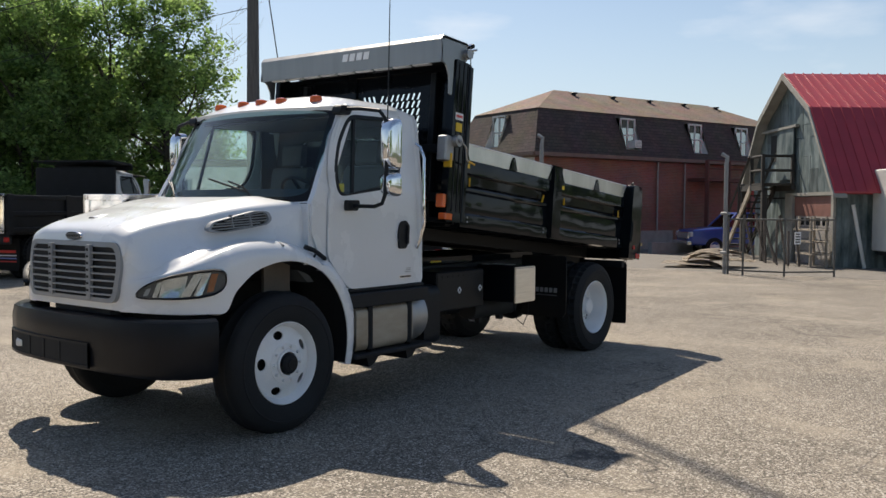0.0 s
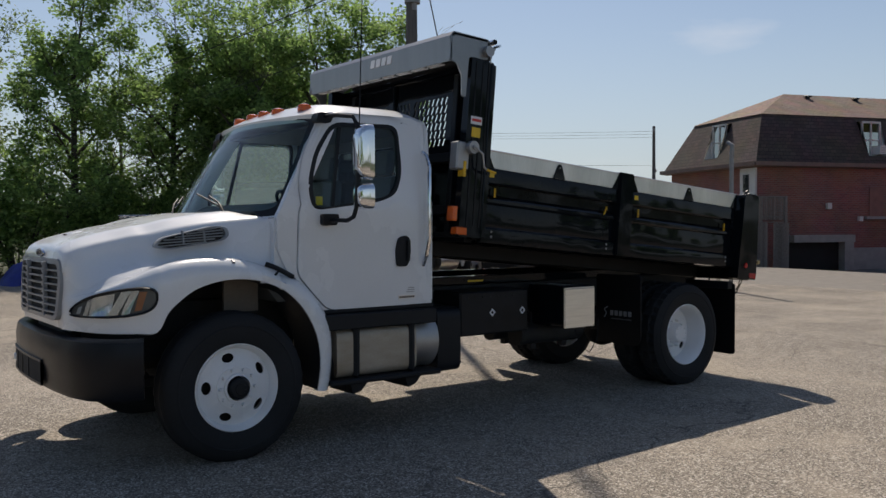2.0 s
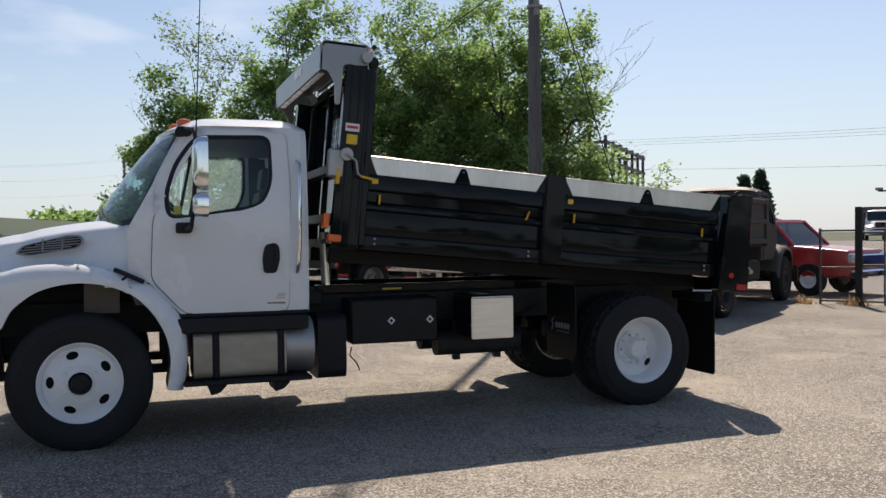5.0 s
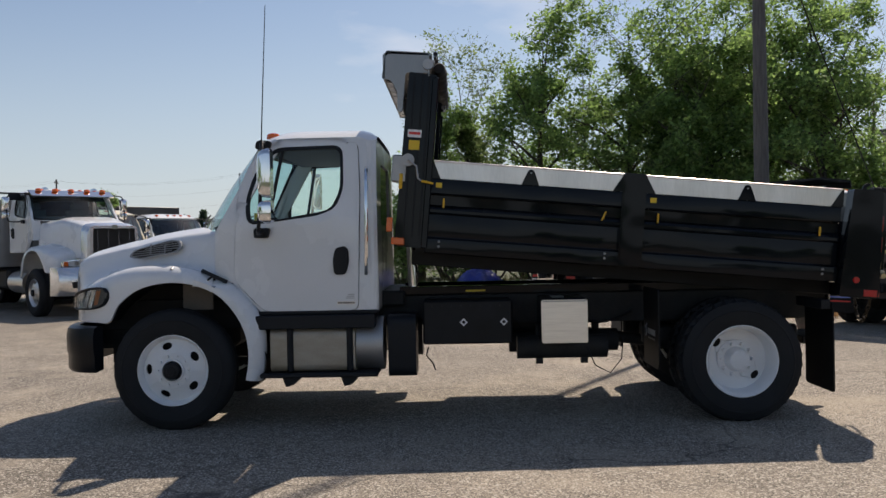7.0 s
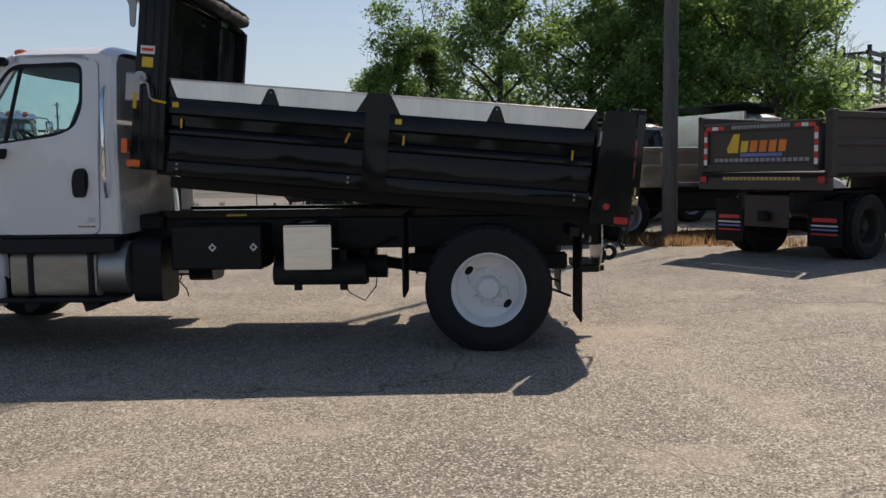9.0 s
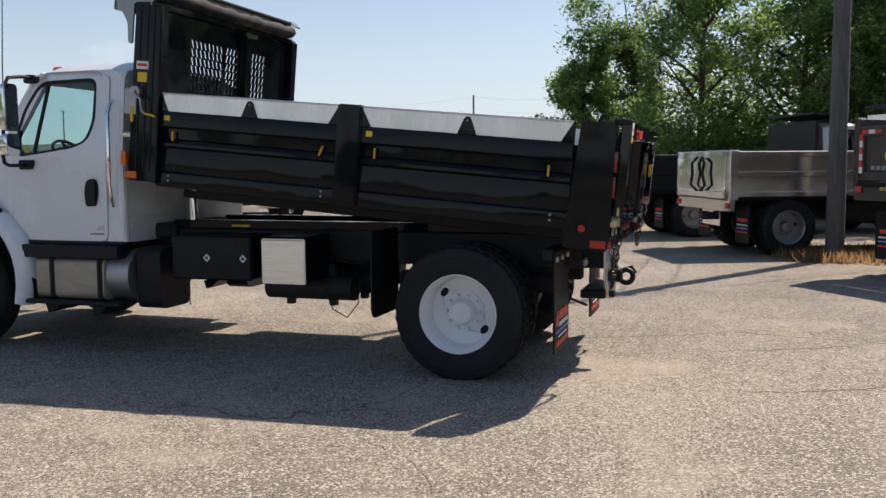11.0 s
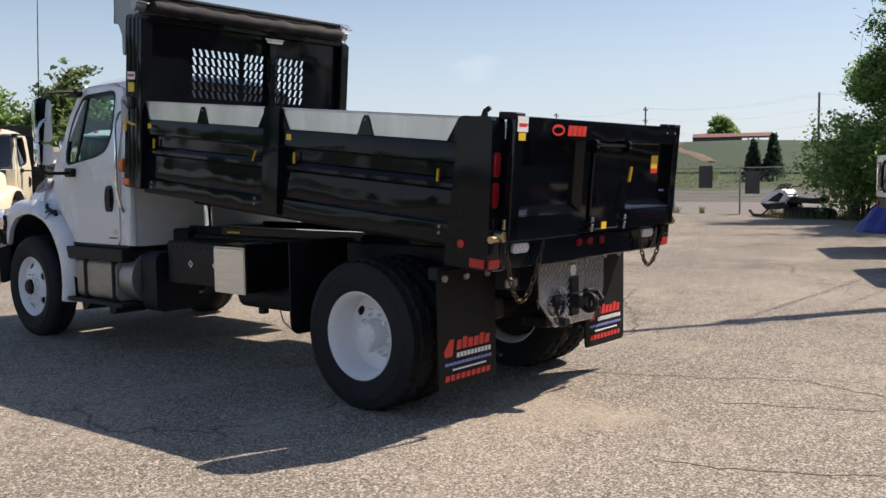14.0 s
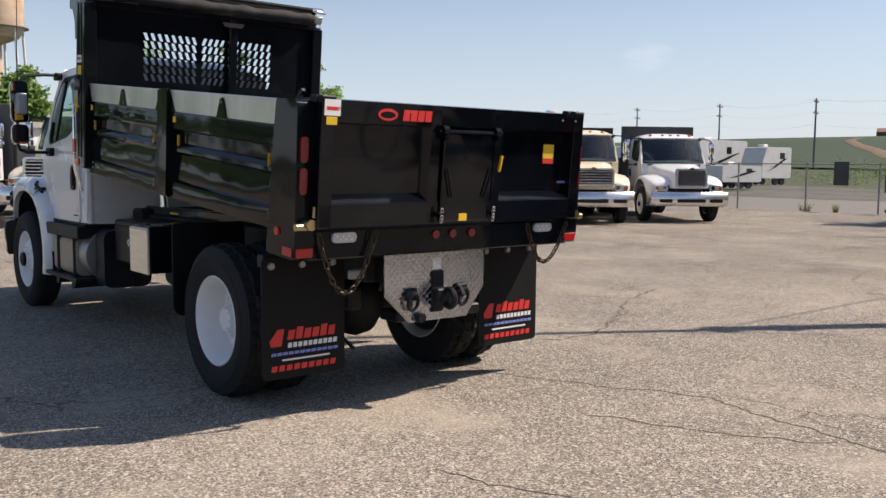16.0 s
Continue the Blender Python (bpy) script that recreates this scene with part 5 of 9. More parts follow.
        for x in (x0 + 0.09, c + 0.02, x1 - 0.06):
            bm = B()
            rod(bm, (x, 5.545, 0.94), (x, 5.565, 0.94), 0.024, 0.02, 12)
            part("flap_bolt", bm, ALU_DULL, fl)
        bm = B()
        box(bm, x0 + 0.02, x1 - 0.02, 5.45, 5.53, 0.93, 1.01, 0.006)
        part("flap_bracket", bm, BLACK_SATIN, truck)
    for s in (1, -1):
        bm = B()
        rod(bm, (s * 0.50, 5.53, 0.36), (s * 0.50, 4.9, 0.60), 0.012, 0.012, 6)
        part("flap_stay", bm, BLACK_DUSTY, truck)
    # hitch plate of tread metal
    bm = B()
    pl = [(-0.37, 1.03), (-0.37, 0.74), (-0.22, 0.545), (0.27, 0.545), (0.46, 0.73), (0.46, 1.03)]
    prism(bm, pl, 5.80, 5.812, 0.001, "y")
    plate = part("hitch_plate", bm, TREAD_BASE, truck, "bright tread-plate hitch panel")
    bm = B()
    for i in range(34):
        for j in range(21):
            x, z = -0.36 + i * 0.0245, 0.557 + j * 0.0232
            if z < 0.75 and (x < -0.37 + (0.75 - z) * 0.78 + 0.012 or x > 0.46 - (0.75 - z) * 0.98 - 0.012):
                continue
            a = 0.0085 if (i + j) % 2 else -0.0085
            prism(bm, [(x - 0.009, z - a - 0.0026), (x + 0.009, z + a - 0.0026), (x + 0.009, z + a + 0.0026), (x - 0.009, z - a + 0.0026)], 5.811, 5.816, 0, "y")
    part("tread_lug", bm, TREAD, plate)["kind"] = "stuff"
    bm = B()
    box(bm, -0.01, 0.09, 5.81, 5.83, 0.60, 0.87, 0.006)
    box(bm, -0.02, 0.10, 5.82, 5.90, 0.66, 0.76, 0.01)
    tube(bm, [(0.03, 5.93 + 0.055 * math.cos(a), 0.70 + 0.055 * math.sin(a)) for a in [2 * math.pi * i / 18 for i in range(18)]], 0.022, 8, True)
    tube(bm, [(-0.03, 5.89, 0.74), (-0.03, 5.97, 0.77), (-0.03, 6.0, 0.72)], 0.018, 8)
    part("pintle_hook", bm, PLASTIC, plate, "black pintle hook")
    for x in (-0.16, 0.26):
        bm = B()
        box(bm, x - 0.045, x + 0.045, 5.81, 5.84, 0.69, 0.77, 0.006)
        tube(bm, [(x + 0.04 * math.cos(a), 5.85 + 0.012 * math.sin(a), 0.685 + 0.055 * math.sin(a)) for a in [2 * math.pi * i / 16 for i in range(16)]], 0.012, 6, True)
        part("shackle_ring", bm, PLASTIC, plate)
    bm = B()
    rod(bm, (0.19, 5.81, 0.575), (0.19, 5.86, 0.575), 0.035, 0.03, 14)
    part("trailer_socket", bm, PLASTIC, plate)
    bm = B()
    box(bm, 0.005, 0.075, 5.812, 5.8145, 0.88, 0.95)
    part("warning_label", bm, WHITE_PRINT, plate)
    bm = B()
    box(bm, -0.35, 0.35, 5.60, 5.80, 0.55, 0.62, 0.01)
    box(bm, -0.40, 0.40, 5.55, 5.80, 0.80, 1.05, 0.01)
    part("rear_cross_member", bm, BLACK_SATIN, truck)
    bm = B()
    box(bm, 0.52, 0.64, 5.66, 5.69, 0.84, 0.90, 0.01)
    part("plate_lamp", bm, GALV, truck)


# the dump bed leans on its rear hinge
LEAN = radians(5.2)
BED = Matrix.Translation((0, 5.9, 1.1)) @ Matrix.Rotation(-LEAN, 4, "X")
# the headboard, its posts and the cab shield stand a little wider than the bed
HEAD = Matrix.Translation((-0.062, 5.9, 1.1)) @ Matrix.Rotation(-LEAN, 4, "X") @ Matrix.Scale(1.055, 4, (1, 0, 0))


def build_bed(truck):
    def bp(name, bm, material, parent=truck, label="", smooth=35):
        return part(name, bm, material, parent, label, smooth, BED)

    def hp(name, bm, material, parent=truck, label="", smooth=35):
        return part(name, bm, material, parent, label, smooth, HEAD)

    bm = B()
    box(bm, -1.03, 1.03, -3.95, 0.0, 0.06, 0.10)
    bed = bp("bed_floor", bm, BLACK_SATIN, truck, "black steel bed floor")
    for k in range(12):
        bm = B()
        box(bm, -0.98, 0.98, -3.85 + k * 0.33, -3.77 + k * 0.33, 0.025, 0.062)
        bp("cross_bearer", bm, BLACK_SATIN, bed)
    for x in (-0.43, 0.43):
        bm = B()
        box(bm, x - 0.06, x + 0.06, -3.9, 0.0, -0.10, 0.03, 0.006)
        bp("long_bearer", bm, BLACK_SATIN, bed)
    prof = [(1.02, 0.655), (1.082, 0.655), (1.085, 0.645), (1.085, 0.535), (1.078, 0.525), (1.042, 0.515), (1.040, 0.435), (1.066, 0.405), (1.072, 0.395), (1.072, 0.372), (1.066, 0.362), (1.052, 0.352),
            (1.056, 0.30), (1.060, 0.20), (1.058, 0.165), (1.066, 0.155), (1.080, 0.145), (1.085, 0.10), (1.082, 0.03), (1.02, 0.02)]
    for s in (1, -1):
        for u0, u1 in ((-3.76, -2.13), (-1.95, -0.30)):
            bm, n = B(), 9
            loft(bm, [[(s * (x + (0.006 * math.sin(3.1 * i + 9 * v) if 0.15 < v < 0.34 else 0)), u0 + (u1 - u0) * i / n, v) for x, v in prof] for i in range(n + 1)])
            bp("side_panel", bm, BLACK, truck, "black ribbed steel side panel", 30)
            bm = B()
            a, b = u0 + (0.03 if u0 < -3 else 0.0), u1
            prism(bm, [(a + 0.055, 0.657), (b - 0.09, 0.657), (b - 0.005, 0.802), (a - 0.01, 0.802)], s * 1.03, s * 1.088, 0.002)
            board = bp("side_board", bm, STEEL, truck, "stainless steel top board")
            bm = B()
            rod(bm, (s * 1.083, a - 0.008, 0.801), (s * 1.083, b - 0.006, 0.801), 0.009, 0.009, 10)
            bp("board_hem", bm, STEEL, board)
            m = (u0 + u1) / 2 + 0.03
            bm = B()
            prism(bm, [(m - 0.075, 0.655), (m + 0.075, 0.655), (m + 0.03, 0.765), (m + 0.015, 0.785), (m - 0.015, 0.785), (m - 0.03, 0.765)], s * 1.084, s * 1.096, 0.002)
            for e, q in ((u0 - 0.01, 1), (u1 + 0.01, -1)):
                bp("board_gusset", bm, BLACK, board)
                bm = B()
                prism(bm, [(e, 0.655), (e + q * 0.10, 0.655), (e + q * 0.015, 0.80), (e, 0.80)], s * 1.084, s * 1.094, 0.001)
            bp("board_gusset", bm, BLACK, board)
            bm = B()
            rod(bm, (s * 1.096, m, 0.755), (s * 1.10, m, 0.755), 0.008, 0.008, 8)
            bp("gusset_bolt", bm, GALV, board)
            if s > 0:
                for u, v, lean in ((u0 + 0.12, 0.455, 0.0), (u1 - 0.17, 0.44, 0.03 if u1 < -2 else 0.0)):
                    bm = B()
                    prism(bm, [(u, v - 0.04), (u + 0.015, v - 0.04), (u + 0.015 + lean, v + 0.04), (u + lean, v + 0.04)], s * 1.066, s * 1.082, 0.003)
                    bp("strap_hook", bm, YELLOW_HANDLE, truck, "yellow side strap hook")
                bm = B()
                box(bm, 1.084, 1.0875, u0 + 0.05, u0 + 0.102, 0.58, 0.622)
                bp("caution_decal", bm, YELLOW, truck, "small yellow caution decal")
                for v in (0.085, 0.125):
                    bm = B()
                    rod(bm, (1.08, u1 - 0.12, v), (1.09, u1 - 0.12, v), 0.012, 0.01, 10)
                    if u0 < -3:
                        bp("stud", bm, GALV, truck)
                        bm = B()
                        rod(bm, (1.08, u0 + 0.11, v), (1.09, u0 + 0.11, v), 0.012, 0.01, 10)
                    bp("stud", bm, GALV, truck)
        # stake posts
        bm = B()
        box(bm, s * 1.07 - 0.045, s * 1.07 + 0.045, -2.14, -1.94, 0.03, 0.815, 0.012, 2)
        bp("stake_post", bm, BLACK, truck, "black boxed stake post")
        bm = B()
        prism(bm, rounded([(-0.30, -0.09), (0.02, -0.09), (0.03, 0.0), (0.005, 0.79), (-0.02, 0.815), (-0.24, 0.81)], 0.02), s * 1.04, s * 1.165, 0.008)
        post = bp("corner_post", bm, BLACK, truck, "black rear corner post")
        for v0, v1 in ((0.285, 0.435), (0.465, 0.61)):
            bm = B()
            prism(bm, rounded([(s * 1.098, v0), (s * 1.147, v0), (s * 1.147, v1), (s * 1.098, v1)][::s], 0.02), 0.01 - 0.025 * 0.3, 0.032, 0.004, "y")
            bp("tail_lamp", bm, TAIL_RED, post, "oblong red tail lamp")
        bm = B()
        box(bm, s * 1.10 - 0.055, s * 1.10 + 0.055, 0.022, 0.035, -0.075, -0.02, 0.003)
        bp("red_reflector", bm, RED, post)
        if s > 0:
            bm = B()
            box(bm, 1.163, 1.172, -0.10, 0.01, -0.075, -0.02, 0.003)
            bp("red_reflector", bm, RED, post)
            bm = B()
            rod(bm, (1.163, -0.17, 0.055), (1.175, -0.17, 0.055), 0.028, 0.026, 16)
            bp("round_side_lamp", bm, RED, post)
        # front post with its flange
        bm = B()
        prism(bm, rounded([(-4.025, 0.06), (-3.745, 0.06), (-3.765, 1.52), (-4.0, 1.53)], 0.015), s * 1.045, s * 1.118, 0.006)
        box(bm, s * 1.08 - 0.05, s * 1.08 + 0.05, -3.80, -3.745, 0.06, 1.5, 0.008)
        fp = hp("front_post", bm, BLACK, truck, "black upright beside the headboard")
        bm = B()
        for u in (-3.95, -3.88, -3.82):
            box(bm, s * 1.12 - 0.003, s * 1.12 + 0.003, u - 0.006, u + 0.006, 0.15, 1.5)
        hp("post_rib", bm, BLACK_SATIN, fp)
        if s > 0:
            for nm, u0, u1, v0, v1, mt in (("maker_label", -3.975, -3.86, 0.985, 1.05, WHITE_PRINT), ("label_stripe", -3.965, -3.87, 1.008, 1.03, RED_PRINT), ("caution_decal", -3.96, -3.87, 0.88, 0.96, YELLOW)):
                bm = B()
                box(bm, 1.119, 1.1235 + (0.001 if mt is RED_PRINT else 0), u0, u1, v0, v1)
                hp(nm, bm, mt, fp)
            for u0, u1, v0, v1, mt, nm in ((-4.02, -3.99, 0.545, 0.675, YELLOW_HANDLE, "yellow_latch"), (-4.05, -3.94, 0.075, 0.135, ORANGE, "amber_side_lamp"), (-4.10, -4.05, 0.18, 0.30, ORANGE, "amber_front_lamp")):
                bm = B()
                box(bm, 1.05, 1.128, u0, u1, v0, v1, 0.006)
                hp(nm, bm, mt, fp)
            # tarp crank
            bm = B()
            box(bm, 1.02, 1.12, -4.09, -3.96, 0.60, 0.83, 0.012)
            hp("crank_housing", bm, ALU_DULL, fp, "grey crank housing")
            bm = B()
            rod(bm, (1.12, -3.955, 0.79), (1.165, -3.955, 0.79), 0.052, 0.052, 24)
            rod(bm, (1.165, -3.955, 0.79), (1.18, -3.955, 0.79), 0.02, 0.02, 12)
            tube(bm, [(1.18, -3.955, 0.79), (1.185, -3.88, 0.74), (1.185, -3.86, 0.64), (1.185, -3.83, 0.62)], 0.009, 6)
            hp("crank", bm, ALU_DULL, fp)
            bm = B()
            tube(bm, [(1.185, -3.83, 0.62), (1.185, -3.73, 0.605)], 0.010, 8)
            hp("crank_grip", bm, YELLOW_HANDLE, fp)
    # headboard with its slotted windows
    bm = B()
    cells = []

    def plain(x0, x1, v0, v1):
        box(bm, x0, x1, -3.83, -3.815, v0, v1)

    plain(-1.05, 1.05, 0.05, 0.86)
    plain(-1.05, 1.05, 1.30, 1.50)
    groups = ((-0.62, -0.225, 6), (-0.145, 0.085, 4), (0.12, 0.62, 8))
    edges = [-1.05] + [v for g in groups for v in g[:2]] + [1.05]
    for i in range(0, len(edges), 2):
        plain(edges[i], edges[i + 1], 0.86, 1.30)
    for x0, x1, nx in groups:
        w, h = (x1 - x0) / nx, 0.44 / 6
        for i in range(nx):
            for j in range(6):
                cx, cv = x0 + (i + 0.5) * w, 0.86 + (j + 0.5) * h
                q = -1 if x0 < -0.1 else 1
                slot = rounded([(cx - 0.012 * q - 0.017, cv - 0.033), (cx - 0.012 * q + 0.017, cv - 0.033), (cx + 0.012 * q + 0.017, cv + 0.033), (cx + 0.012 * q - 0.017, cv + 0.033)], 0.008, 2)
                ring_panel(bm, [(cx - w / 2, cv - h / 2), (cx + w / 2, cv - h / 2), (cx + w / 2, cv + h / 2), (cx - w / 2, cv + h / 2)], slot, (cx, cv), lambda p, d: (p[0], -3.815 - d, p[1]), 0.015)
    hb = hp("headboard", bm, BLACK, truck, "black steel headboard with slotted windows", 0)
    bm = B()
    box(bm, -1.07, 1.07, -3.86, -3.77, 1.48, 1.53, 0.006)
    hp("headboard_rail", bm, BLACK, hb)
    bm = B()
    box(bm, -0.235, -0.155, -3.86, -3.74, 0.1, 1.50, 0.01)
    hp("ram_housing", bm, BLACK, hb, "black vertical housing on the headboard")
    bm = B()
    prism(bm, [(-0.28, 1.46), (-0.06, 1.46), (-0.085, 1.42), (-0.255, 1.42)], -3.74, -3.70, 0.004, "y")
    hp("work_lamp", bm, CHROME, hb)
    for x in (-0.80, 0.80):
        bm = B()
        box(bm, x - 0.03, x + 0.03, -3.90, -3.83, 0.1, 1.45, 0.006)
        hp("headboard_brace", bm, BLACK_SATIN, hb)
    for v in (0.25, 0.70):
        bm = B()
        box(bm, -1.05, 1.05, -3.93, -3.83, v, v + 0.08, 0.006)
        hp("headboard_brace", bm, BLACK_SATIN, hb)
    # stainless cab shield
    bm = B()
    top = [(-4.235, 1.655), (-4.20, 1.70), (-3.84, 1.705), (-3.82, 1.69), (-3.82, 1.68), (-4.19, 1.675), (-4.215, 1.645), (-4.20, 1.46), (-4.215, 1.455)]
    prism(bm, top, -1.11, 1.11, 0.003)
    sh = hp("cab_shield", bm, STEEL_SHADED, truck, "brushed stainless steel cab shield")
    for s in (1, -1):
        bm = B()
        prism(bm, rounded([(-4.23, 1.46), (-4.21, 1.69), (-3.845, 1.70), (-3.83, 1.535), (-4.03, 1.525), (-4.035, 1.19), (-4.075, 1.19), (-4.09, 1.36), (-4.15, 1.455)], 0.02), s * 1.095, s * 1.11, 0.002)
        hp("shield_cheek", bm, STEEL_SHADED, sh)
        bm = B()
        rod(bm, (s * 1.06, -3.845, 1.60), (s * 1.15, -3.845, 1.60), 0.045, 0.045, 20)
        rod(bm, (s * 1.04, -3.80, 1.62), (s * 1.15, -3.80, 1.625), 0.012, 0.012, 8)
        tube(bm, [(s * 1.15, -3.84, 1.56), (s * 1.15, -3.83, 1.50)], 0.005, 6)
        hp("tarp_pulley", bm, ALU_DULL, sh)
    for k in range(9):
        bm = B()
        box(bm, -0.98 + k * 0.22, -0.80 + k * 0.22, -4.195, -4.15, 1.452, 1.462)
        hp("shield_slot", bm, WHITE_PRINT, sh)
    bm = B()
    for k in range(4):
        a = -0.02 + k * 0.085
        prism(bm, [(a, 1.555), (a + 0.062, 1.555), (a + 0.075, 1.625), (a + 0.013, 1.625)], -4.2325, -4.229, 0, "y")
    for f in bm.verts:
        f.co.y += (f.co.z - 1.46) * -0.045 + 0.005
    hp("shield_mark", bm, WHITE_PRINT, sh, "white block lettering shown as bars")
    bm = B()
    random.seed(7)
    secs = []
    for i in range(45):
        x = -1.02 + 2.04 * i / 44
        r = 0.058 + 0.012 * math.sin(i * 1.3) * random.random() + (-0.02 if i in (0, 44) else 0)
        secs.append([(x, -3.755 + r * math.cos(a) * 1.1, 1.595 + r * math.sin(a) * (1.0 + 0.1 * math.sin(i * 0.7 + a * 2)) - 0.012 * math.sin(i / 44 * math.pi)) for a in [2 * math.pi * j / 14 for j in range(14)]])
    loft(bm, secs)
    roll = hp("rolled_tarp", bm, MESH_TARP, truck, "rolled black mesh tarp behind the shield", 60)
    bm = B()
    rod(bm, (-1.14, -3.79, 1.69), (1.14, -3.79, 1.69), 0.02, 0.02, 10)
    hp("tarp_tube", bm, BLACK_SATIN, roll)
    for s in (1, -1):
        bm = B()
        rod(bm, (s * 1.08, -3.745, 1.665), (s * 1.15, -3.745, 1.665), 0.012, 0.012, 8)
        rod(bm, (s * 1.02, -3.79, 1.69), (s * 1.13, -3.79, 1.69), 0.024, 0.024, 10)
        hp("tarp_shaft", bm, CHROME, roll)
    # rear bolster
    bm = B()
    box(bm, -1.09, 1.09, -0.10, 0.012, -0.10, 0.075, 0.01)
    bol = bp("rear_bolster", bm, BLACK, truck, "black rear cross beam with lamps")
    for x, mt in ((0.83, WHITE_PRINT), (-0.82, LAMP_GREY)):
        bm = B()
        prism(bm, rounded([(x - 0.085, 0.0), (x + 0.085, 0.0), (x + 0.085, 0.06), (x - 0.085, 0.06)], 0.03), 0.008, 0.03, 0.004, "y")
        lp = bp("reverse_lamp", bm, LAMP_GREY, bol, "oval clear reversing lamp")
        bm = B()
        for k in range(6):
            rod(bm, (x - 0.05 + k * 0.02, 0.029, 0.02 + 0.02 * (k % 2)), (x - 0.05 + k * 0.02, 0.033, 0.02 + 0.02 * (k % 2)), 0.008, 0.006, 8)
        bp("diode", bm, WHITE_PRINT, lp)
    for x in (-0.16, 0.0, 0.14):
        bm = B()
        rod(bm, (x, 0.005, 0.02), (x, 0.028, 0.02), 0.03, 0.027, 16)
        bp("centre_lamp", bm, TAIL_RED, bol, "small round red lamp")
    # spreader chains, real links
    for x0, x1, drop in ((1.02, 0.62, 0.36), (-0.64, -1.03, 0.27)):
        bm = B()
        n = 17
        pts = [Vector((x0 + (x1 - x0) * i / n, 0.05, 0.06 - drop * (1 - (2 * i / n - 1) ** 2))) for i in range(n + 1)]
        for i in range(n):
            a, b = pts[i], pts[i + 1]
            d = (b - a).normalized()
            sd = Vector((0, 1, 0)) if i % 2 else d.cross(Vector((0, 1, 0)))
            c = (a + b) / 2
            L = (b - a).length * 0.5 + 0.009
            tube(bm, [c + d * (L * math.cos(q)) + sd * (0.014 * math.sin(q)) for q in [2 * math.pi * k / 10 for k in range(10)]], 0.0055, 5, True)
        bp("spreader_chain", bm, RUSTY, truck, "slack steel spreader chain")


def build_tailgate(truck):
    def bp(name, bm, material, parent=truck, label="", smooth=35):
        return part(name, bm, material, parent, label, smooth, BED)

    bm = B()
    box(bm, -1.06, 1.06, 0.03, 0.045, 0.12, 0.80)
    prism(bm, [(0.035, 0.685), (0.098, 0.70), (0.10, 0.825), (0.03, 0.83)], -1.06, 1.06, 0.004)
    prism(bm, [(0.035, 0.30), (0.10, 0.24), (0.10, 0.10), (0.03, 0.10)], -1.06, 1.06, 0.004)
    for x in (-1.02, 1.02):
        box(bm, x - 0.045, x + 0.045, 0.03, 0.10, 0.10, 0.83, 0.004)
    for x in (-0.27, 0.25):
        prism(bm, [(x - 0.07 if x < 0 else x - 0.035, 0.035), (x + 0.035 if x < 0 else x + 0.07, 0.035), (x + 0.035, 0.10), (x - 0.035, 0.10)], 0.11, 0.80, 0, "z")
    gate = bp("tailgate", bm, BLACK_GATE, truck, "black steel tailgate with recessed panels")
    # centre spreader door with its arms
    bm = B()
    box(bm, -0.215, 0.195, 0.085, 0.12, 0.115, 0.665, 0.008)
    door = bp("spreader_door", bm, BLACK_GATE, gate, "black centre spreader door")
    bm = B()
    for x in (-0.225, 0.205):
        tube(bm, [(x * 0.86, 0.135, 0.45), (x * 0.62, 0.135, 0.27)], 0.006, 6)
        lathe(bm, [(0.001, -0.02), (0.032, -0.02), (0.032, 0.02), (0.001, 0.02)], (x, 0.12, 0.68), 14)
        for v in (0.16, 0.64):
            rod(bm, (x, 0.10, v), (x, 0.15, v), 0.016, 0.016, 8)
        tube(bm, [(x, 0.14, 0.15 - 0.004 * k) for k in range(3)], 0.012, 6)
    rod(bm, (-0.27, 0.125, 0.675), (0.25, 0.125, 0.675), 0.012, 0.012, 8)
    bp("spreader_arm", bm, BLACK, gate)
    for x in (-0.225, 0.205):
        bm = B()
        for k in range(4):
            tube(bm, [(x + 0.01 * math.cos(q), 0.145 + 0.004 * (k % 2), 0.125 + 0.022 * k + 0.013 * math.sin(q)) for q in [2 * math.pi * i / 8 for i in range(8)]], 0.004, 5, True)
        bp("latch_chain", bm, GALV, gate)
    bm = B()
    prism(bm, [(-0.262, 0.43), (-0.244, 0.43), (-0.262, 0.535), (-0.28, 0.535)], 0.13, 0.15, 0.004, "y")
    bp("door_lever", bm, YELLOW_HANDLE, gate, "yellow lever")
    for x in (-0.85, -0.98, 0.95, 0.6, 0.45, 0.37):
        bm = B()
        rod(bm, (x, 0.099, 0.78), (x, 0.104, 0.78), 0.007, 0.007, 8)
        bp("gate_bolt", bm, GALV, gate)
    for nm, x0, x1, v0, v1, mt, lb in (("maker_label", 0.945, 1.05, 0.735, 0.825, WHITE_PRINT, "white label with a red mark"), ("label_mark", 0.96, 1.035, 0.765, 0.785, RED_PRINT, ""),
                                       ("caution_decal", 0.965, 1.035, 0.685, 0.73, YELLOW, ""), ("caution_decal", -0.84, -0.74, 0.515, 0.61, YELLOW, "yellow and red warning decal"),
                                       ("decal_stripe", -0.84, -0.74, 0.48, 0.515, RED_PRINT, ""), ("caution_decal", -0.02, 0.045, 0.118, 0.165, YELLOW, "")):
        bm = B()
        yy = 0.1005 if v0 > 0.65 else (0.0465 if x0 < -0.5 else 0.1215)
        box(bm, x0, x1, yy, yy + 0.002 + (0.001 if mt is RED_PRINT else 0), v0, v1)
        bp(nm, bm, mt, gate, lb)
    bm = B()
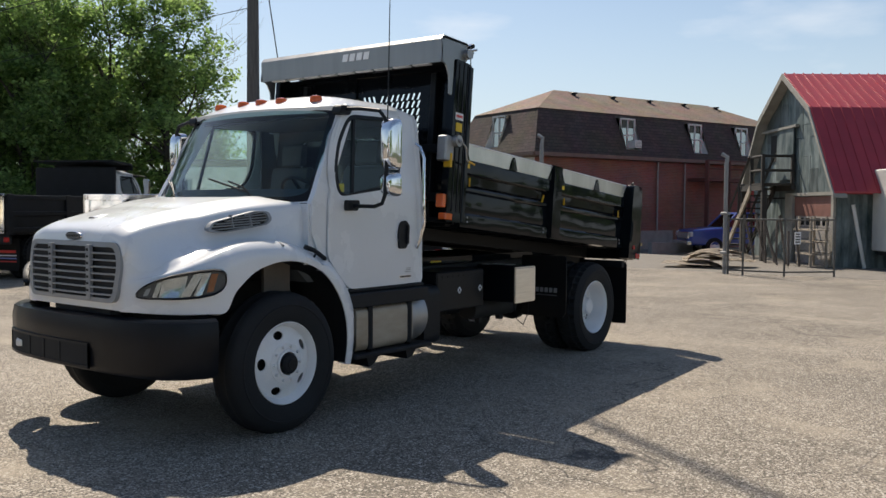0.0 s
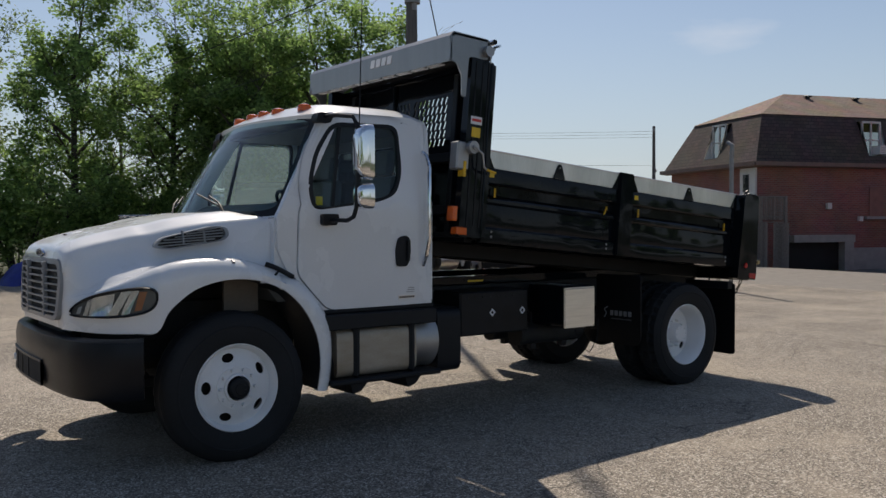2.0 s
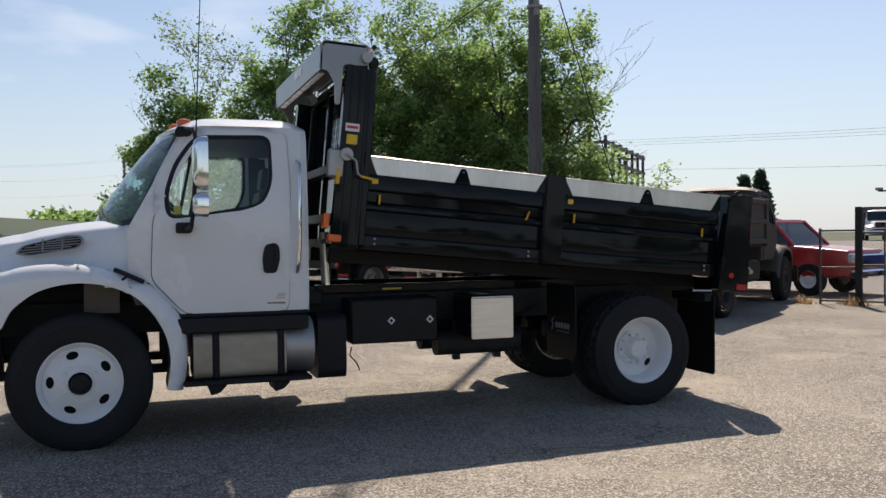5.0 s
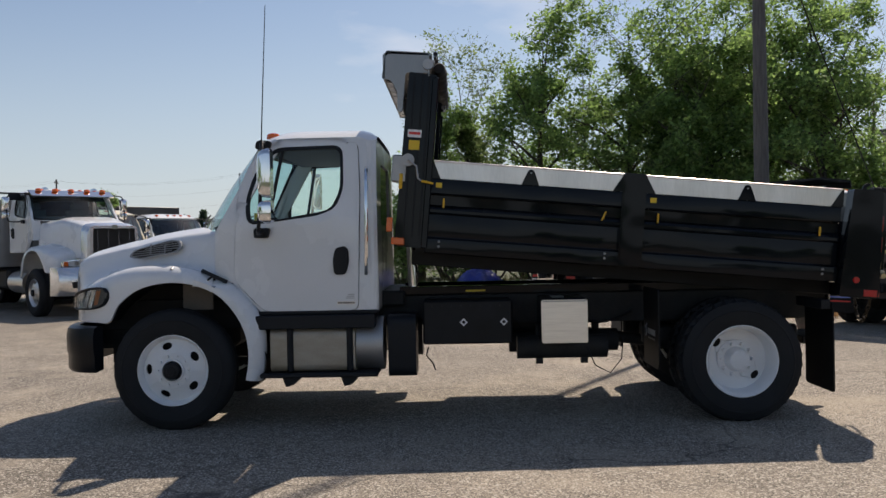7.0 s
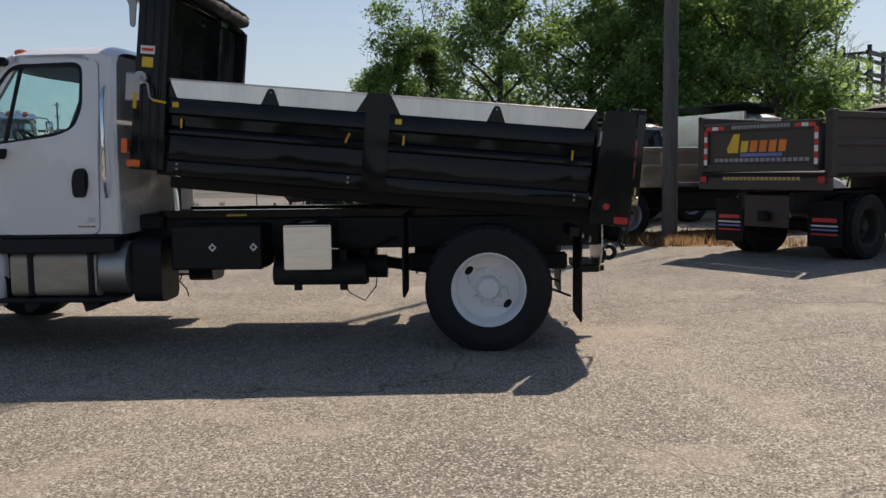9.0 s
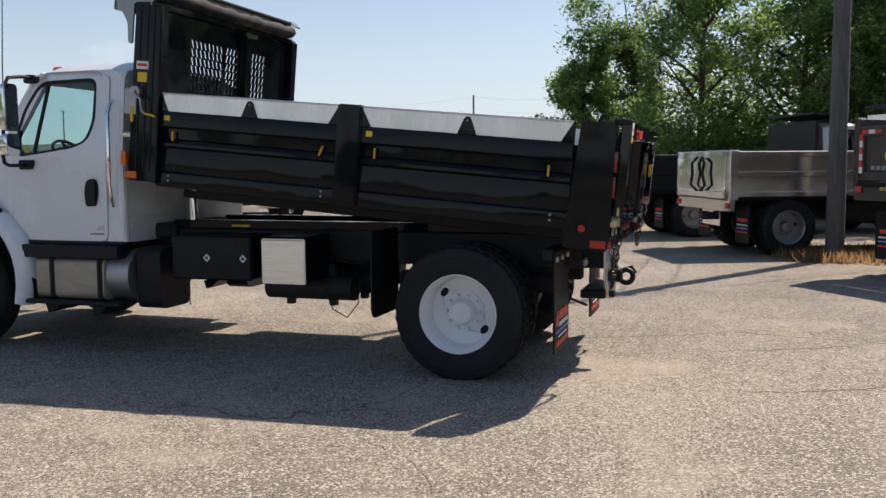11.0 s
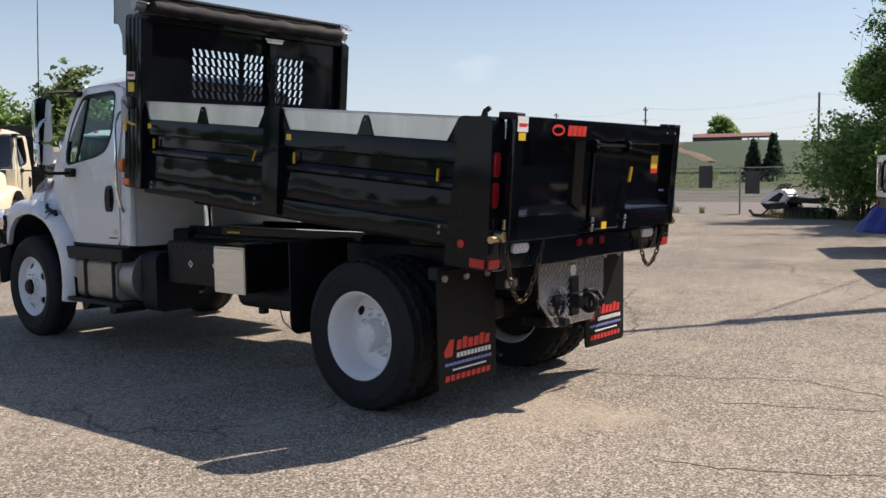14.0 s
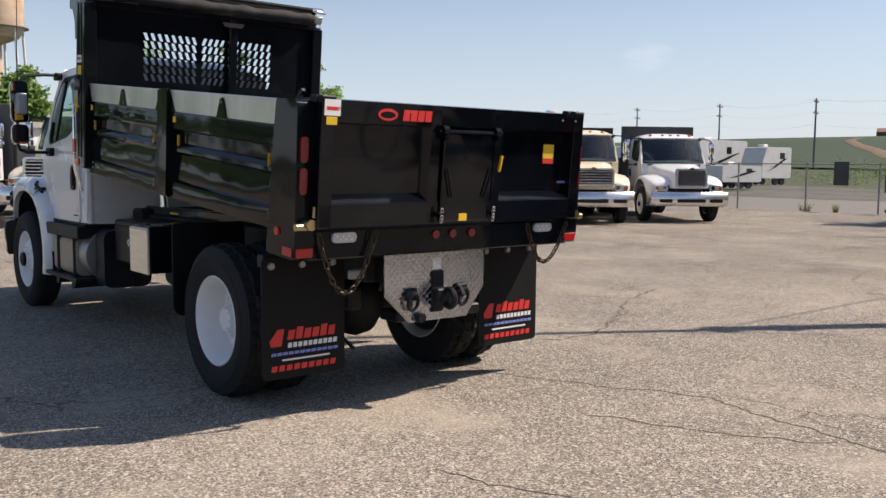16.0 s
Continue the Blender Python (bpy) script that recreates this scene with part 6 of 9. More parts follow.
    # red name plate as four slanted blocks, and a swoosh ring
    for k in range(4):
        a = 0.505 - k * 0.055
        prism(bm, [(a + 0.008, 0.725), (a - 0.04, 0.725), (a - 0.048, 0.79), (a, 0.79)], 0.1015, 0.104, 0, "y")
    ring_panel(bm, [(0.62 + 0.07 * math.cos(a), 0.757 + 0.035 * math.sin(a)) for a in [2 * math.pi * i / 24 for i in range(24)]],
               [(0.62 + 0.055 * math.cos(a), 0.755 + 0.020 * math.sin(a)) for a in [2 * math.pi * i / 24 for i in range(24)]], (0.62, 0.756), lambda p, d: (p[0], 0.104 - d, p[1]), 0.0025)
    bp("name_mark", bm, RED_PRINT, gate, "red maker's mark shown as blocks")
    bm = B()
    box(bm, -0.99, -0.90, 0.0465, 0.049, 0.345, 0.36)
    bp("dealer_mark", bm, BLUE_PRINT, gate)
    # hinge ears on top, catches below
    for s in (1, -1):
        bm = B()
        box(bm, s * 1.02 - 0.05, s * 1.02 + 0.05, -0.03, 0.10, 0.80, 0.846, 0.008)
        rod(bm, (s * 1.075, 0.04, 0.825), (s * 0.95, 0.04, 0.825), 0.02, 0.02, 10)
        if s > 0:
            prism(bm, [(-0.15, 0.80), (-0.10, 0.80), (-0.105, 0.835), (-0.075, 0.86), (-0.09, 0.875), (-0.125, 0.855), (-0.135, 0.83)], 1.07, 1.09)
        bp("gate_hinge", bm, BLACK_SATIN, gate)
    for s in (1, -1):
        bm = B()
        rod(bm, (s * 1.09, 0.03, 0.12), (s * 1.09, 0.085, 0.12), 0.038, 0.032, 16)
        rod(bm, (s * 1.06, 0.06, 0.16), (s * 1.06, 0.06, 0.22), 0.016, 0.014, 10)
        rod(bm, (s * 1.11, 0.05, 0.105), (s * 1.175, 0.05, 0.105), 0.022, 0.022, 12)
        bp("gate_valve", bm, BRASS, gate, "brass air coupling")


TANK_ALU = mat("stained_aluminium_tank", (0.32, 0.275, 0.21), 0.55, 0.55, var=0.15, col2=(0.46, 0.42, 0.36), scale=3, stretch=(1, 1, 3))
SHIELD_TAN = mat("dusty_tan_panel", (0.13, 0.11, 0.09), 0.8, var=0.2)
MIRROR = mat("mirror_glass", (0.85, 0.86, 0.87), 0.02, 1.0, var=0.02)
TREAD = mat("bright_tread_plate", (0.86, 0.86, 0.87), 0.14, 1.0, var=0.05)
TREAD_BASE = wavy(mat("tread_plate_ground", (0.38, 0.38, 0.38), 0.25, 1.0, var=0.15, scale=8), 4.0, 0.004)
dump_truck = thing("dump_truck", "white cab dump truck with a raised black bed and stainless trim", "truck", (-5.62, 4.5, 0))
build_cab(dump_truck)
build_front(dump_truck)
build_mirrors(dump_truck)
build_chassis(dump_truck)
build_bed(dump_truck)
build_tailgate(dump_truck)
front_wheel(dump_truck, 0.98, 1, 1.83)
front_wheel(dump_truck, -0.98, -1, 0.4)
rear_wheel(dump_truck, 1.01, 4.8, 1, -0.72)
rear_wheel(dump_truck, 0.70, 4.8, -1, 0.4)
rear_wheel(dump_truck, -1.01, 4.8, -1, 0.6)
rear_wheel(dump_truck, -0.70, 4.8, 1, 1.0)

# ---- ground ----
def ground_z(x, y):
    """The yard is level; a field climbs beyond the fence in the west, and the drive climbs a little in the north."""
    d = max(0.0, -x - 55)
    h = 11.2 * (1 - math.cos(min(1.0, d / 230) * math.pi)) / 2
    z = h * min(1.0, max(0.0, (90 - y) / 175)) + 0.35 * noise.noise((x * 0.02, y * 0.02, 0)) * min(1, d / 40)
    z -= 0.55 * min(1.0, max(0.0, (y - 30) / 6)) * min(1.0, max(0.0, (-x - 9.5) / 2.0)) * min(1.0, max(0.0, (x + 24) / 4))
    z += 0.35 * min(1.0, max(0.0, (y - 30) / 18)) * min(1.0, max(0.0, (-x - 27) / 14))
    return z + 0.45 * min(1.0, max(0.0, (y - 26) / 14)) * min(1, max(0, (-x - 8) / 14))


def sheet(name, xs, ys, z_of, material, label, category):
    bm = B()
    grid(bm, [[(x, y, z_of(x, y)) for x in xs] for y in ys])
    ob = finish(name, bm, material, None, "", 180)
    return tagged(ob, label, category, "", "structure")


def spaced(a, b, n):
    return [a + (b - a) * i / n for i in range(n + 1)]


XS = spaced(-1500, -330, 10)[:-1] + spaced(-330, -36, 60)[:-1] + spaced(-36, 24, 20)[:-1] + spaced(24, 60, 4)[:-1] + spaced(60, 1500, 10)
YS = spaced(-1500, -160, 12)[:-1] + spaced(-160, 0, 30)[:-1] + spaced(0, 80, 30)[:-1] + spaced(80, 1500, 12)
sheet("ground", XS, YS, lambda x, y: ground_z(x, y) - 0.04, GRASS, "rough green grass and field rising to a low hill", "ground")
yard = sheet("pavement", spaced(-33.0, 40, 10), spaced(-45, 23.0, 10), lambda x, y: 0.0, ASPHALT, "old cracked grey asphalt yard", "pavement")


def crack(pts, width, seed):
    """A meandering crack in the asphalt, filled with dark soil."""
    rnd, line = random.Random(seed), []
    for a, b in zip(pts, pts[1:]):
        a, b = Vector((*a, 0.0)), Vector((*b, 0.0))
        n = max(2, int((b - a).length / 0.045))
        side = Vector((a.y - b.y, b.x - a.x, 0)).normalized()
        line += [a.lerp(b, i / n) + side * (rnd.gauss(0, 0.009) + 0.02 * math.sin(i * 0.7 + seed)) for i in range(n)]
    bm, rows = B(), []
    for i in range(1, len(line) - 1):
        side = Vector((line[i - 1].y - line[i + 1].y, line[i + 1].x - line[i - 1].x, 0)).normalized()
        w = width * rnd.uniform(0.25, 1.0) * min(1, i / 8, (len(line) - i) / 8)
        rows.append([(line[i].x + side.x * w * k, line[i].y + side.y * w * k, z) for k, z in ((-0.5, 0.002), (-0.2, 0.004), (0.2, 0.004), (0.5, 0.002))])
    grid(bm, rows)
    part("crack", bm, CRACK, yard, "dark soil-filled crack in the asphalt")


for k, (w, pts) in enumerate((
        (0.022, [(-6.3, 9.4), (-6.47, 10.05), (-6.58, 10.29), (-6.77, 10.76), (-6.99, 11.11), (-7.11, 11.4), (-7.05, 11.65), (-6.97, 11.92), (-6.98, 12.18), (-6.88, 12.5), (-6.95, 13.1), (-6.8, 13.9)]),
        (0.018, [(-6.1, 11.1), (-6.28, 11.5), (-6.37, 11.74), (-6.49, 11.96), (-6.68, 12.27), (-6.88, 12.5)]),
        (0.035, [(-7.5, 9.2), (-7.79, 9.37), (-8.24, 9.36), (-8.6, 9.2), (-9.28, 8.8), (-10.05, 8.25), (-11.42, 7.7)]),
        (0.016, [(-4.72, 11.3), (-4.75, 11.45), (-4.81, 11.69), (-4.88, 11.85), (-5.3, 12.6)]),
        (0.03, [(-13.5, 4.0), (-14.2, 5.6), (-14.0, 7.0), (-15.0, 8.6)]))):
    crack(pts, w, k + 3)
sheet("gravel_drive", spaced(-58, 20, 39), spaced(22.9, 66, 28), lambda x, y: ground_z(x, y) - 0.012, SOIL_GREY, "pale gravel drive beyond the gate", "drive")
sheet("gravel_strip", spaced(-47, -32.9, 6), spaced(-60, 3.5, 12), lambda x, y: ground_z(x, y) - 0.016, SOIL_GREY, "strip of gravel beyond the chain-link fence", "ground")
sheet("gravel_strip", spaced(-74, -46.9, 12), spaced(-60, 8, 16), lambda x, y: ground_z(x, y) - 0.02 + 0.12 * noise.noise((x * 0.3, y * 0.25, 5)), GRAVEL_DARK, "bumpy grey gravel and rubble at the foot of the field", "ground")
bm, rows = B(), []
for i in range(41):
    f = i / 40
    x, y, w = lerp_table([(0.0, -212, -86.5, 2.2), (0.15, -202, -84, 2.4), (0.4, -188, -75.5, 3.0), (0.7, -170, -63, 3.4), (1.0, -147, -50, 2.4)], f)
    w *= 0.35 + 0.3 * abs(noise.noise((f * 9, 2, 0)))
    rows.append([(x + k * w * 0.6, y - k * w, ground_z(x + k * w * 0.6, y - k * w) + 0.5 - 0.2 * abs(k)) for k in (-1, -0.5, 0, 0.5, 1)])
grid(bm, rows)
tagged(finish("dirt_track", bm, DIRT, None, "", 180), "tan dirt track climbing the green hill", "track", "", "structure")


# ---- trees ----
def leaves_mesh(name, pts, size, per, spread, material, seed, flat=0.7):
    """Sprays of small bent leaves round twig points, as one mesh."""
    rng = np.random.default_rng(seed)
    pts = np.asarray(pts)
    k = len(pts) * per
    c = np.repeat(pts, per, axis=0) + rng.normal(0, spread, (k, 3)) * np.array([1, 1, flat])
    a = rng.normal(0, 1, (k, 3))
    a[:, 2] = a[:, 2] * 0.5 - 0.25
    a /= np.linalg.norm(a, axis=1)[:, None]
    b = np.cross(a, rng.normal(0, 1, (k, 3)) + np.array([0, 0, 1.2]))
    b /= np.linalg.norm(b, axis=1)[:, None]
    nrm = np.cross(a, b)
    s = size * rng.uniform(0.55, 1.4, (k, 1))
    v = np.stack([c - a * s, c + b * s * 0.6 + nrm * s * 0.15, c + a * s, c - b * s * 0.6 + nrm * s * 0.15], axis=1).reshape(-1, 3)
    me = bpy.data.meshes.new(name)
    me.vertices.add(len(v))
    me.vertices.foreach_set("co", v.ravel())
    me.loops.add(4 * k)
    me.loops.foreach_set("vertex_index", np.arange(4 * k, dtype=np.int32))
    me.polygons.add(k)
    me.polygons.foreach_set("loop_start", np.arange(0, 4 * k, 4, dtype=np.int32))
    me.update(calc_edges=True)
    me.materials.append(material)
    return new(name, me)


def make_tree(name, label, at, height, radius, seed, leaf, per=17, size=0.072, bare=0.0, trunk_r=0.18, low=0.22, category="tree", spread=0.17, gaps=0.02, steep=0.35, limbs=10):
    """A trunk that forks into limbs, branches and twigs; the twigs bear sprays of leaves, with bare gaps between the boughs."""
    rnd = random.Random(seed)
    t = thing(name, label, category, at)
    bm, tips = B(), []

    def limb(p, d, length, r, level):
        pts, rs, q = [p.copy()], [r], p.copy()
        steps = 5 if level < 3 else 3
        for i in range(steps):
            d = (d + Vector((rnd.uniform(-0.2, 0.2), rnd.uniform(-0.2, 0.2), rnd.uniform(-0.08, 0.15)))).normalized()
            q = q + d * (length / steps)
            pts.append(q.copy())
            rs.append(max(0.006, r * (1 - 0.8 * (i + 1) / steps)))
            if level < 3 and i >= 1:
                for _ in range(2 if level < 2 else 1):
                    side = Vector((rnd.uniform(-1, 1), rnd.uniform(-1, 1), rnd.uniform(-0.2, 0.5) + steep * 0.3)).normalized()
                    limb(q, (d * 0.55 + side).normalized(), length * rnd.uniform(0.38, 0.6), rs[-1] * 0.6, level + 1)
            if level == 3 or (level == 2 and i >= 3):
                tips.append(q.copy())
        tube(bm, pts, rs, 6 if level < 2 else 3)

    bend = Vector((rnd.uniform(-0.35, 0.35), rnd.uniform(-0.35, 0.35), 0))
    top = bend + Vector((0, 0, height * 0.62))
    base = [Vector((0, 0, -0.1)), Vector((0.05, 0, height * 0.1)), bend * 0.4 + Vector((0, 0, height * low)), top]
    tube(bm, base, [trunk_r * 1.3, trunk_r, trunk_r * 0.85, trunk_r * 0.4], 10)
    for i in range(limbs):
        f = i / (limbs - 1)
        a = i * 2.4 + rnd.uniform(-0.5, 0.5)
        reach = radius * (1.0 - 0.45 * f) * rnd.uniform(0.75, 1.15)
        limb(base[2].lerp(top, f), Vector((math.cos(a), math.sin(a), steep + 0.8 * f)).normalized(), reach, trunk_r * 0.4, 1)
    limb(top, Vector((0, 0, 1)), height * 0.33, trunk_r * 0.35, 1)
    limb(top, Vector((0.35, 0.2, 1)).normalized(), height * 0.27, trunk_r * 0.3, 1)
    part("trunk", bm, BARK if bare < 0.5 else TWIG, t, "", 60)
    keep = [p for p in tips if rnd.random() > bare * (0.4 + 0.8 * p.z / height) and noise.noise((p.x * 0.75 + seed, p.y * 0.75, p.z * 0.85)) > -0.3 + gaps]
    if keep:
        cr = leaves_mesh("crown", keep, size, per, spread, leaf, seed)
        cr.parent = t
    return t


def make_bush(name, label, at, radius, height, seed, leaf, count=300, per=22, size=0.07):
    """Leaf sprays in uneven lobes over a few stems."""
    rnd = random.Random(seed)
    t = thing(name, label, "bush", at)
    pts, bm = [], B()
    lobes = [(rnd.uniform(0, 6.28), rnd.uniform(0.25, 0.75) * radius, rnd.uniform(0.35, 0.8) * height, rnd.uniform(0.4, 0.62)) for _ in range(9)]
    for i in range(count):
        a0, r0, z0, k = lobes[i % 9]
        d = Vector((rnd.gauss(0, 1), rnd.gauss(0, 1), rnd.gauss(0, 1))).normalized() * rnd.uniform(0.55, 1.05)
        pts.append((r0 * math.cos(a0) + d.x * radius * k, r0 * math.sin(a0) + d.y * radius * k, max(0.08, z0 + d.z * height * k * 0.6)))
    for i in range(9):
        p = pts[i]
        tube(bm, [(p[0] * 0.15, p[1] * 0.15, -0.05), (p[0] * 0.6, p[1] * 0.6, p[2] * 0.55), p], [0.05, 0.03, 0.01], 5)
    part("stem", bm, BARK, t)
    leaves_mesh("foliage", pts, size, per, 0.2, leaf, seed).parent = t
    return t


MAPLE = "tall broad-leaved tree with a gappy green crown"
FAR_TREE = "distant green tree beyond the parked trucks"
FAR = {"size": 0.2, "per": 9, "spread": 0.3}
for nm, lb, at, h, r, sd, lf, kw in (
        ("maple_tree", "tall open-crowned tree with bare boughs showing", (-30.9, 10.2, 0), 10.2, 3.2, 3, LEAF, {"gaps": 0.08, "low": 0.12, "limbs": 12}),
        ("maple_tree", MAPLE, (-30.6, 13.4, 0), 9.8, 3.6, 5, LEAF, {"low": 0.1, "limbs": 15, "gaps": 0.06}),
        ("maple_tree", MAPLE, (-29.4, 16.0, 0), 10.4, 3.7, 8, LEAF, {"low": 0.1, "limbs": 15, "gaps": 0.06}),
        ("maple_tree", MAPLE, (-25.4, 18.6, 0), 9.2, 3.3, 13, LEAF, {"low": 0.1, "limbs": 15, "gaps": 0.06}),
        ("maple_tree", MAPLE, (-33.2, 19.3, 0), 10.6, 3.8, 15, LEAF, {"low": 0.1, "limbs": 15, "gaps": 0.07}),
        ("maple_tree", MAPLE, (-27.6, 14.8, 0), 8.4, 3.0, 16, LEAF, {"low": 0.1, "limbs": 13, "gaps": 0.02}),
        ("maple_tree", MAPLE, (-26.9, 17.2, 0), 9.3, 3.2, 17, LEAF, {"low": 0.1, "limbs": 11, "gaps": 0.12}),
        ("ash_tree", "slender tree with a thin airy top", (-34.0, 7.4, 0), 9.3, 1.5, 21, LEAF_PALE, {"bare": 0.3, "per": 9, "trunk_r": 0.1, "steep": 1.1, "low": 0.3}),
        ("ash_tree", "leafy tree at the edge of the yard", (-32.3, 5.6, 0), 7.2, 2.3, 23, LEAF, {"trunk_r": 0.12, "low": 0.12, "gaps": 0.05}),
        ("dead_tree", "leafless grey tree with thin upright twigs", (-34.6, 5.4, 0), 7.6, 1.6, 27, LEAF, {"bare": 3.0, "trunk_r": 0.08, "steep": 1.0}),
        ("dead_tree", "leafless grey tree top behind the maples", (-26.6, 20.9, 0), 8.4, 2.2, 29, LEAF, {"bare": 3.0, "trunk_r": 0.09}),
        ("dead_tree", "leafless branches rising above the maples", (-32.0, 12.2, 0), 10.0, 2.0, 30, LEAF, {"bare": 3.0, "trunk_r": 0.09}),
        ("hill_tree", "round dark green tree on the hilltop", (-300, -112, 10.6), 9.6, 4.6, 31, LEAF, {"size": 0.5, "per": 9, "spread": 0.7, "low": 0.1}),
        ("roadside_tree", FAR_TREE, (-33, -50, 0), 9.0, 3.6, 35, LEAF_PALE, FAR),
        ("roadside_tree", FAR_TREE, (-27, -53, 0), 10.0, 3.6, 37, LEAF, FAR),
        ("roadside_tree", FAR_TREE, (-40, -49, 0), 9.0, 3.8, 39, LEAF, FAR),
        ("roadside_tree", FAR_TREE, (-20, -60, 0), 8.0, 3.6, 43, LEAF, FAR)):
    make_tree(nm, lb, at, h, r, sd, lf, **kw)
for at, r, h, sd, lf in (((-32.2, 4.8, 0), 1.4, 2.9, 51, LEAF), ((-31.0, 5.4, 0), 1.8, 3.2, 52, LEAF), ((-30.0, 8.2, 0), 2.0, 3.6, 53, LEAF), ((-30.2, 11.5, 0), 2.2, 3.8, 54, LEAF),
                         ((-29.6, 14.8, 0), 2.3, 4.0, 55, LEAF), ((-28.2, 18.0, 0), 2.3, 4.0, 56, LEAF), ((-25.8, 20.6, 0), 2.2, 4.4, 57, LEAF), ((-37, 6.4, 0), 1.6, 2.4, 58, LEAF_PALE), ((-30.4, 6.9, 0), 1.7, 2.8, 61, LEAF), ((-29.6, 9.9, 0), 1.7, 2.6, 62, LEAF), ((-29.3, 13.0, 0), 1.8, 2.8, 63, LEAF), ((-28.6, 16.4, 0), 1.8, 2.8, 64, LEAF),
                         ((-32.5, 9.8, 0), 2.2, 4.4, 59, LEAF), ((-32.0, 16.5, 0), 2.4, 4.6, 60, LEAF)):
    make_bush("bush", "leafy green bush at the edge of the yard", at, r, h, sd, lf)


def spruce(at, h, seed):
    rnd = random.Random(seed)
    t = thing("spruce_tree", "small dark green spruce in the field", "tree", at)
    bm = B()
    tube(bm, [(0, 0, -0.2), (0, 0, h * 0.95)], [0.1, 0.02], 6)
    part("trunk", bm, BARK, t)
    pts = []
    for i in range(420):
        f = rnd.random() ** 0.8
        a, r = rnd.uniform(0, 6.28), (1 - f) * h * 0.36 * (0.45 + 0.55 * rnd.random())
        pts.append((r * math.cos(a), r * math.sin(a), 0.15 + f * h * 0.95 - r * 0.25))
    leaves_mesh("foliage", pts, 0.2, 8, 0.12, NEEDLE, seed).parent = t


spruce((-98.6, -24.1, ground_z(-98.6, -24.1)), 4.5, 1)
spruce((-99.4, -22.2, ground_z(-99.4, -22.2)), 5.2, 2)
spruce((-52, 49, ground_z(-52, 49)), 5.4, 3)
spruce((-52.6, 48.0, ground_z(-52.6, 48)), 5.0, 4)
rnd = random.Random(4)
woods = []
for i in range(1300):
    y = rnd.uniform(-20, 220)
    x = -255 - rnd.uniform(0, 45)
    woods.append((x, y, ground_z(x, y) + rnd.random() ** 1.5 * (5 + 2.5 * math.sin(y * 0.09) + 2.0 * math.sin(y * 0.31)) * min(1.0, (y + 30) / 60)))
for i in range(900):
    x = rnd.uniform(-160, 60)
    woods.append((x, 190 + rnd.uniform(0, 15), 1 + rnd.random() ** 1.5 * (5 + 1.5 * math.sin(x * 0.2))))
for i in range(900):
    a = radians(rnd.uniform(-133, -75))
    x, y = 190 * math.cos(a) - 20, 190 * math.sin(a) - 30
    woods.append((x, y, max(0, ground_z(x, y)) + rnd.random() ** 1.5 * 6))
rnd_h = random.Random(91)
scrub = []
for _ in range(1500):
    x, y = rnd_h.uniform(-140, -78), rnd_h.uniform(-130, 12)
    if noise.noise((x * 0.09, y * 0.05, 3.0)) > -0.05:
        scrub.append((x, y, ground_z(x, y) + rnd_h.uniform(0.0, 0.45)))
tagged(leaves_mesh("scrub", scrub, 0.1, 60, 0.55, SCRUB, 92), "patchy low scrub at the foot of the field", "scrub", "", "stuff")
tagged(leaves_mesh("far_woods", woods, 1.0, 18, 1.8, LEAF, 77), "band of distant dark green woods on the skyline", "woods", "", "stuff")


def grass_patch(name, label, areas, count, h, material, seed):
    """Blades as thin bent triangles over discs of (x, y, radius)."""
    rng = np.random.default_rng(seed)
    V, F = [], []
    for x, y, r, z in areas:
        for i in range(count):
            a, q = rng.uniform(0, 6.283), r * math.sqrt(rng.random())
            p = np.array([x + q * math.cos(a), y + q * math.sin(a), z])
            d, w, hh = rng.normal(0, 0.35, 2), rng.uniform(0.006, 0.02), h * rng.uniform(0.4, 1.2)
            side = np.array([math.cos(a + 1), math.sin(a + 1), 0]) * w
            k = len(V)
            V += [p - side, p + side, p + np.array([d[0] * hh, d[1] * hh, hh])]
            F.append((k, k + 1, k + 2))
    me = bpy.data.meshes.new(name)
    me.from_pydata([tuple(v) for v in V], [], F)
    me.materials.append(material)
    return tagged(new(name, me), label, "grass", "", "stuff")


grass_patch("dry_grass", "dry straw-coloured grass round the pole foot", [(-14.9 + 0.5 * math.cos(i), 13.3 + 0.9 * math.sin(i * 1.7), 0.75, 0.0) for i in range(8)] + [(-14.2, 14.4, 1.0, 0), (-15.6, 12.4, 0.6, 0)], 380, 0.2, STRAW, 3)
grass_patch("dry_grass", "dry tufts along the gate fence", [(-12.6, 19.5, 0.3, 0.0), (-12.2, 19.3, 0.25, 0.0), (-13.2, 18.8, 0.25, 0.0)], 90, 0.2, STRAW, 4)
grass_patch("weeds", "green weeds along the foot of the chain-link fence", [(-33.4, -14.5 + 2.3 * i + 0.9 * math.sin(i * 2.7), 0.22 + 0.14 * math.sin(i * 1.9), 0.0) for i in range(9)], 70, 0.3, GREEN_BLADE, 5)
grass_patch("weeds", "rough grass under the trees", [(-30.8, 3.0 + 0.9 * i, 0.8, 0.0) for i in range(22)], 140, 0.35, GREEN_BLADE, 6)


